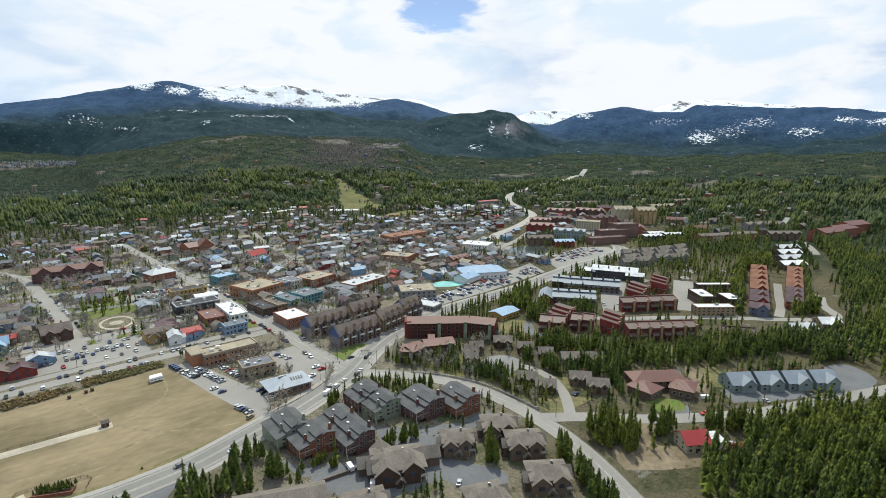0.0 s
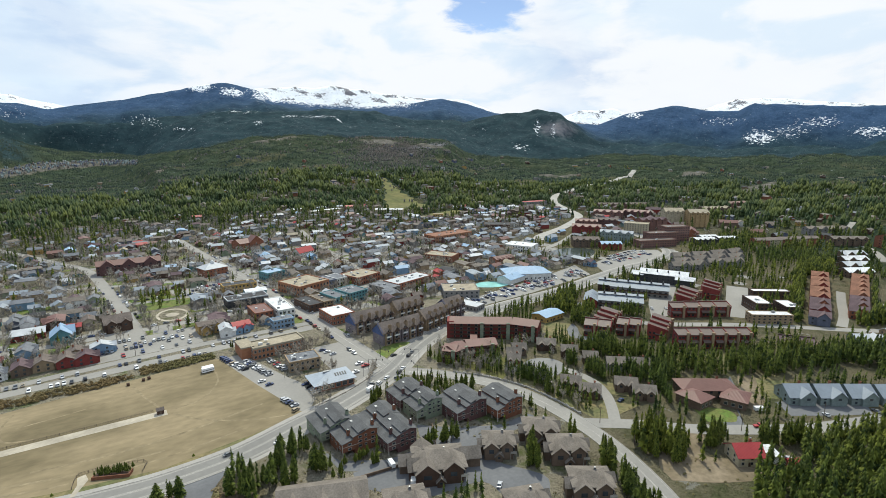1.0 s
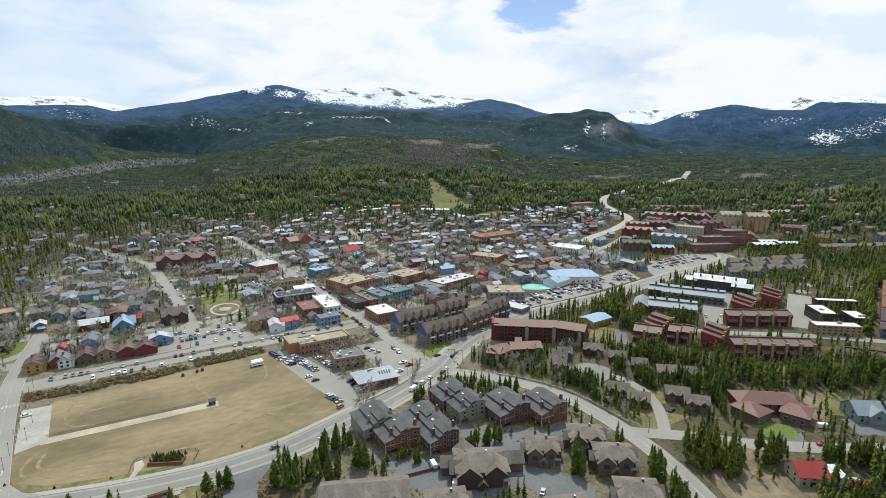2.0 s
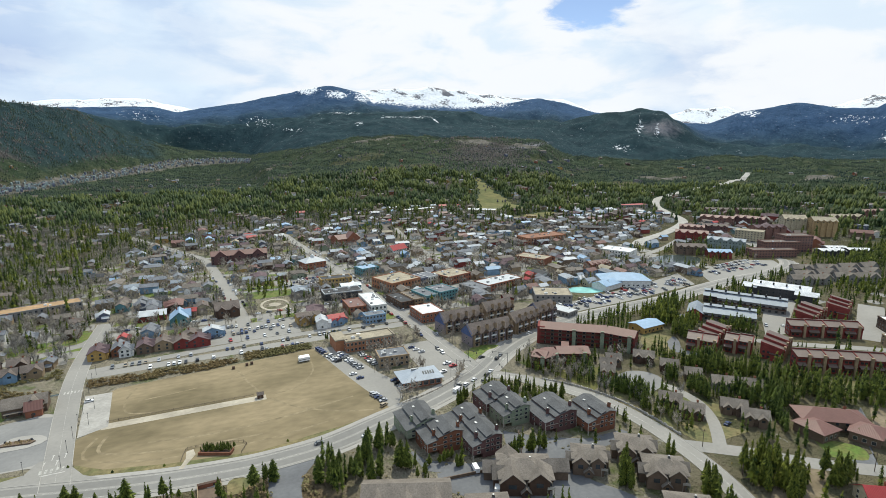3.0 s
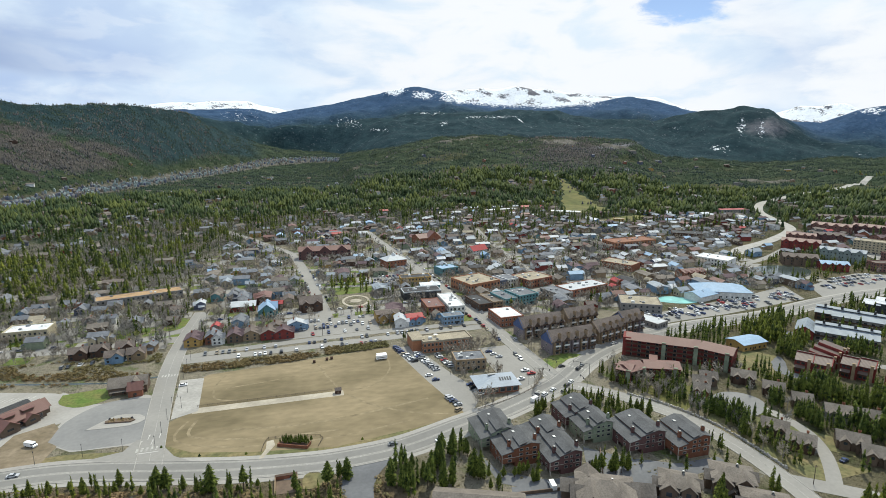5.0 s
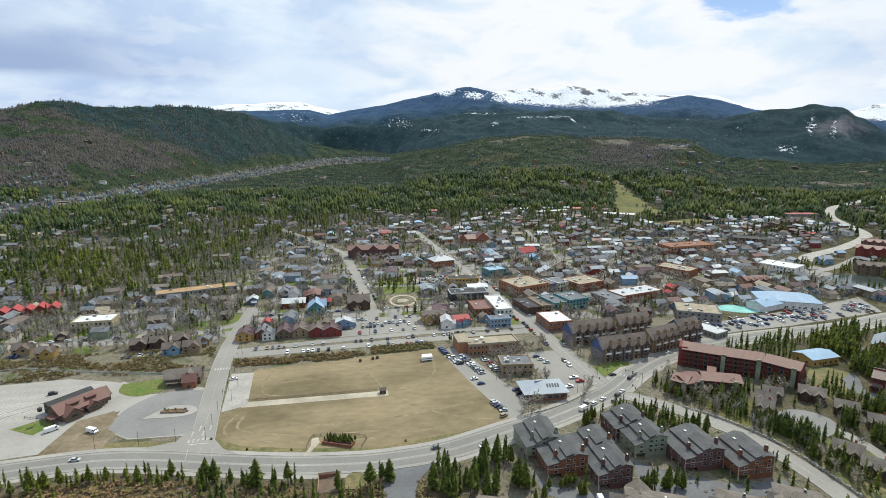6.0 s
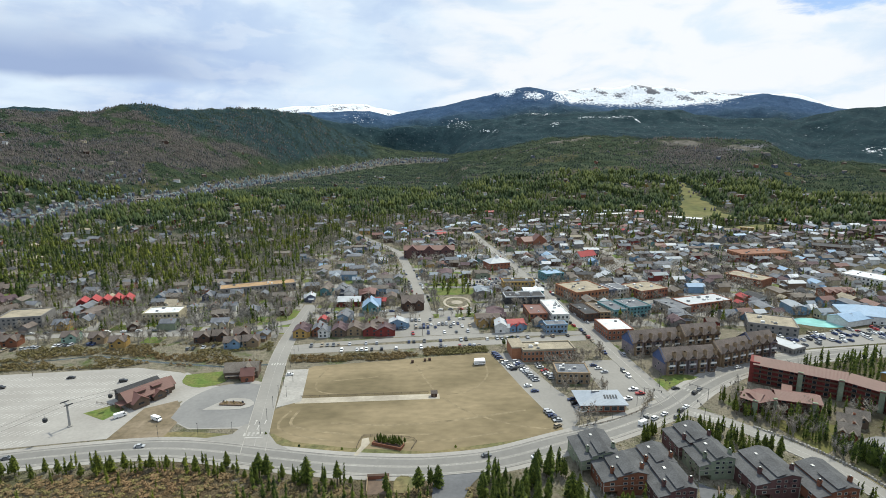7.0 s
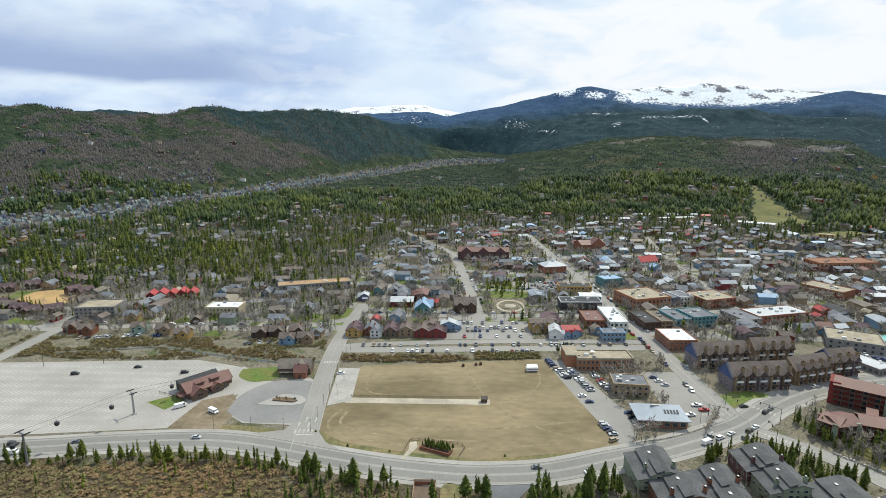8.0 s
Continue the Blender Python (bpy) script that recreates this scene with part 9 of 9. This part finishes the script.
def cabin(f, seg, s):
    a, b = Vector(ROPE[seg]), Vector(ROPE[seg + 1])
    d = Vector((b.x - a.x, b.y - a.y, 0)).normalized()
    p = a + (b - a) * f + Vector((d.y, -d.x, 0)) * s
    ob = thing("gondola_cabin", pose(p.x, p.y, p.z - 3.4, 0, 0, math.degrees(math.atan2(d.y, d.x))), "dark rounded gondola cabin hanging from the cable", "gondola", "gondola cabins")
    part("shell", Soup().tube(0, 0, 0.0, 0.5, 0.75, 1.05, 10).tube(0, 0, 0.5, 1.0, 1.05, 1.1, 10), M["dark_metal"], ob)
    part("glazing", Soup().tube(0, 0, 1.0, 1.8, 1.09, 1.0, 10), M["glass"], ob)
    part("cabin_roof", Soup().tube(0, 0, 1.8, 2.1, 1.04, 0.5, 10), M["dark_metal"], ob)
    part("hanger", Soup().beam((0, 0, 2.0), (0, 0, 4.0), 0.07), M["metal"], ob)


for f, seg, s in ((0.25, 1, -2.5), (0.7, 1, 2.5), (0.05, 2, -2.5), (0.45, 0, 2.5), (0.3, 2, 2.5)):
    cabin(f, seg, s)

# ---- field hut, planter, fences, islands ----
hut = thing("wooden_hut", pose(23, 295, 0.08, 0, 0, 0), "small dark wooden hut at the track's end", "hut")
part("wall", gable_body(3.2, 2.6, 2.2, 1.0), W["dark brown"], hut)
part("roof", gable_roof(3.2, 2.6, 2.2, 1.0, 0.3, 0.12), RF["brown shingle"], hut)
part("door", Soup().box(0, -1.33, 0, 0.9, 0.06, 1.9), W["log brown"], hut)
pt = thing("planter", pose(-1.5, 246.6, 0, 0, 0, -24), "long red-brown timber retaining wall before young firs", "planter")
part("timber_wall", Soup().box(0, -1.0, 0, 14.6, 0.35, 1.5).box(7.2, 1.0, 0, 0.35, 4, 1.5).box(-7.2, 0.6, 0, 0.35, 3, 1.0), W["rust red"], pt)
part("soil", Soup().box(0, 0.9, 0, 14.2, 3.4, 0.5), W["dark brown"], pt)
isl = thing("stone_planter", pose(-85, 293, 0.22, 0, 0, -8), "low stone planter with rusty shrubs on the island", "planter")
part("stone_ring", Soup().prism([(-6.5, -1.6), (5.5, -1.6), (7, 0.4), (2.5, 2.4), (-4, 2.0), (-7, 0.2)], 0, 0.6), W["log brown"], isl)
SHR = Soup()
for q_ in range(34):
    a_ = random.Random(q_ + 300)
    SHR.tube(a_.uniform(-5.5, 5.2), a_.uniform(-1.0, 1.5), 0.6, 0.9 + a_.uniform(0, 0.7), a_.uniform(0.3, 0.7), 0.1, 6)
part("shrubs", SHR, M["brush"], isl)
for u_ in (-5.5, 0, 5):
    part("boulder", Soup().tube(u_, 1.6, 0.3, 1.3, 0.8, 0.4, 6), M["dark_metal"], isl)


def fence(pts, gap, h, label, mat="bark"):
    ob = thing("fence", pose(0, 0, 0), label, "fence", "fences")
    ln = glide(pts, gap)
    for p in ln:
        part("post", Soup().box(p.x, p.y, 0, 0.16, 0.16, h), M[mat], ob)
    for z in (h * 0.5, h * 0.85):
        part("rail", ribbon(ln, -0.05, 0.05, z - 0.1, z), M[mat], ob)


fence([(-50, 299), (20, 299)], 5.0, 1.1, "low wooden rail fence along the dirt track")
fence([(-158, 300), (-148, 296), (-138, 290)], 3.0, 1.2, "wooden rail fence beside the gondola lawn")
fence([(-15.5, 246), (-13.7, 254.7), (-9.5, 256), (11, 252), (9.5, 243)], 3.0, 1.2, "short wooden fence beside the planter")
sheet("dirt_path", [(-16.6, 240), (-14.8, 240), (-9.6, 250), (-10.5, 255), (-13.5, 254), (-13.6, 248)], "path_dirt", "pale gravel path from the highway to the timber wall", "path", 0.085, block=False)
fence([(92, 256), (112, 262), (130, 271), (142, 284)], 4.0, 0.9, "low rail along the pavement edge")

# small shrubs and posts at the field's rim
for k, (x, y) in enumerate([(12, 341), (20, 343), (23, 344), (-60, 262), (-42, 250), (-22, 246), (30, 244)]):
    ob = thing("hay_bale" if k < 3 else "shrub", pose(x, y, 0.05), "round brown bale lying on the field" if k < 3 else "dark clipped shrub beside the kerb", "bale" if k < 3 else "shrub")
    if k < 3:
        part("bale", Soup().beam((-0.8, 0, 0.9), (0.8, 0, 0.9), 0.9, 12), W["dark brown"], ob)
    else:
        part("leaves", Soup().tube(0, 0, 0, 1.1, 0.7, 0.15, 7), M["conifer"], ob)

# bay lines of the gravel car park, worn and faint
lot = bpy.data.objects["gravel_lot"]
S = Soup()
for row in range(9):
    y0 = 262 + 9.0 * row
    for k in range(70):
        x = -330 + 2.7 * k + row * 0.6
        if -330 < x < -150 + row * 2 and 250 + (x + 209) * 0.055 < y0 < 336 and not (x > -170 and y0 < 290):
            S.box(x, y0, 0.05, 0.34, 5.4, 0.012, -32)
part("bay_lines", S, M["faint_paint"], lot)["kind"] = "stuff"

# plaza ring in the town park
ring = thing("plaza_ring", pose(53, 468, 0.06, 0, 0, -6), "round paved plaza with a pale sand ring", "plaza", kind="structure")
S = Soup()
for k in range(28):
    a, b = 6.2832 * k / 28, 6.2832 * (k + 1) / 28
    S.poly([(10 * math.cos(a), 14 * math.sin(a), 0.05), (12 * math.cos(a), 17 * math.sin(a), 0.05), (12 * math.cos(b), 17 * math.sin(b), 0.05), (10 * math.cos(b), 14 * math.sin(b), 0.05)])
part("ring_path", S, M["path_dirt"], ring)
part("plaza_centre", Soup().tube(0, 0, 0, 0.04, 5, 5, 20), M["path_dirt"], ring)

# masts on the far hill
for x, y in ((-1500, 1760), (-1512, 1748)):
    ob = thing("radio_mast", pose(x, y, float(ground_z(x, y))), "thin lattice radio mast on the hilltop", "mast", "radio masts")
    part("mast", Soup().tube(0, 0, 0, 46, 0.9, 0.4, 6), M["metal"], ob)


# wheel tracks and scraped strips on the bare field
fld = bpy.data.objects["field"]
TRACKS = [[(-40, 336), (-44, 322), (-42, 306), (-30, 301)], [(-52, 284), (-56, 272), (-50, 262), (-20, 252), (20, 250), (60, 256)], [(-48, 284), (-50, 272), (-44, 266), (-16, 258), (20, 256)], [(30, 296), (44, 300), (56, 318), (58, 338)],
          [(28, 292), (40, 276), (60, 262), (78, 256)], [(-30, 270), (0, 266), (30, 268), (70, 276)], [(-38, 318), (-10, 322), (20, 330), (40, 340)], [(24, 300), (18, 320), (14, 338)]]
for k, tr_ in enumerate(TRACKS):
    part("wheel_track", ribbon(glide(tr_, 4), -0.6 - 0.2 * (k % 3), 0.5, 0.0, 0.056 + 0.0012 * k), M["mortar"], fld)


# ---- boulder wall under the grassy bank ----
def boulder_wall():
    root = tagged(new("retaining_wall"), "low retaining wall of pale rough boulders along the bank", "wall")
    rs = random.Random(91)
    shapes = []
    for k in range(4):
        S = Soup()
        q = [rs.uniform(0.75, 1.15) for _ in range(12)]
        S.v = [(math.cos(1.047 * i) * 0.6 * q[i], math.sin(1.047 * i) * 0.5 * q[i], 0) for i in range(6)] + [(math.cos(1.047 * i) * 0.5 * q[6 + i], math.sin(1.047 * i) * 0.4 * q[6 + i], 0.8 * q[i]) for i in range(6)]
        S.f = [(i, (i + 1) % 6, 6 + (i + 1) % 6, 6 + i) for i in range(6)] + [tuple(range(6, 12))]
        shapes.append(S.mesh("boulder"))
    line = glide([(178, 250), (190, 235), (199.5, 214), (203, 192), (203, 172)], 1.25)
    for k, p in enumerate(line):
        part("boulder", shapes[k % 4], M["concrete"], root, at=pose(p.x + rs.uniform(-0.2, 0.2), p.y, 0, 0, 0, rs.uniform(0, 360)) @ Matrix.Diagonal((1.2, 1.2, rs.uniform(0.9, 1.5), 1)))


boulder_wall()
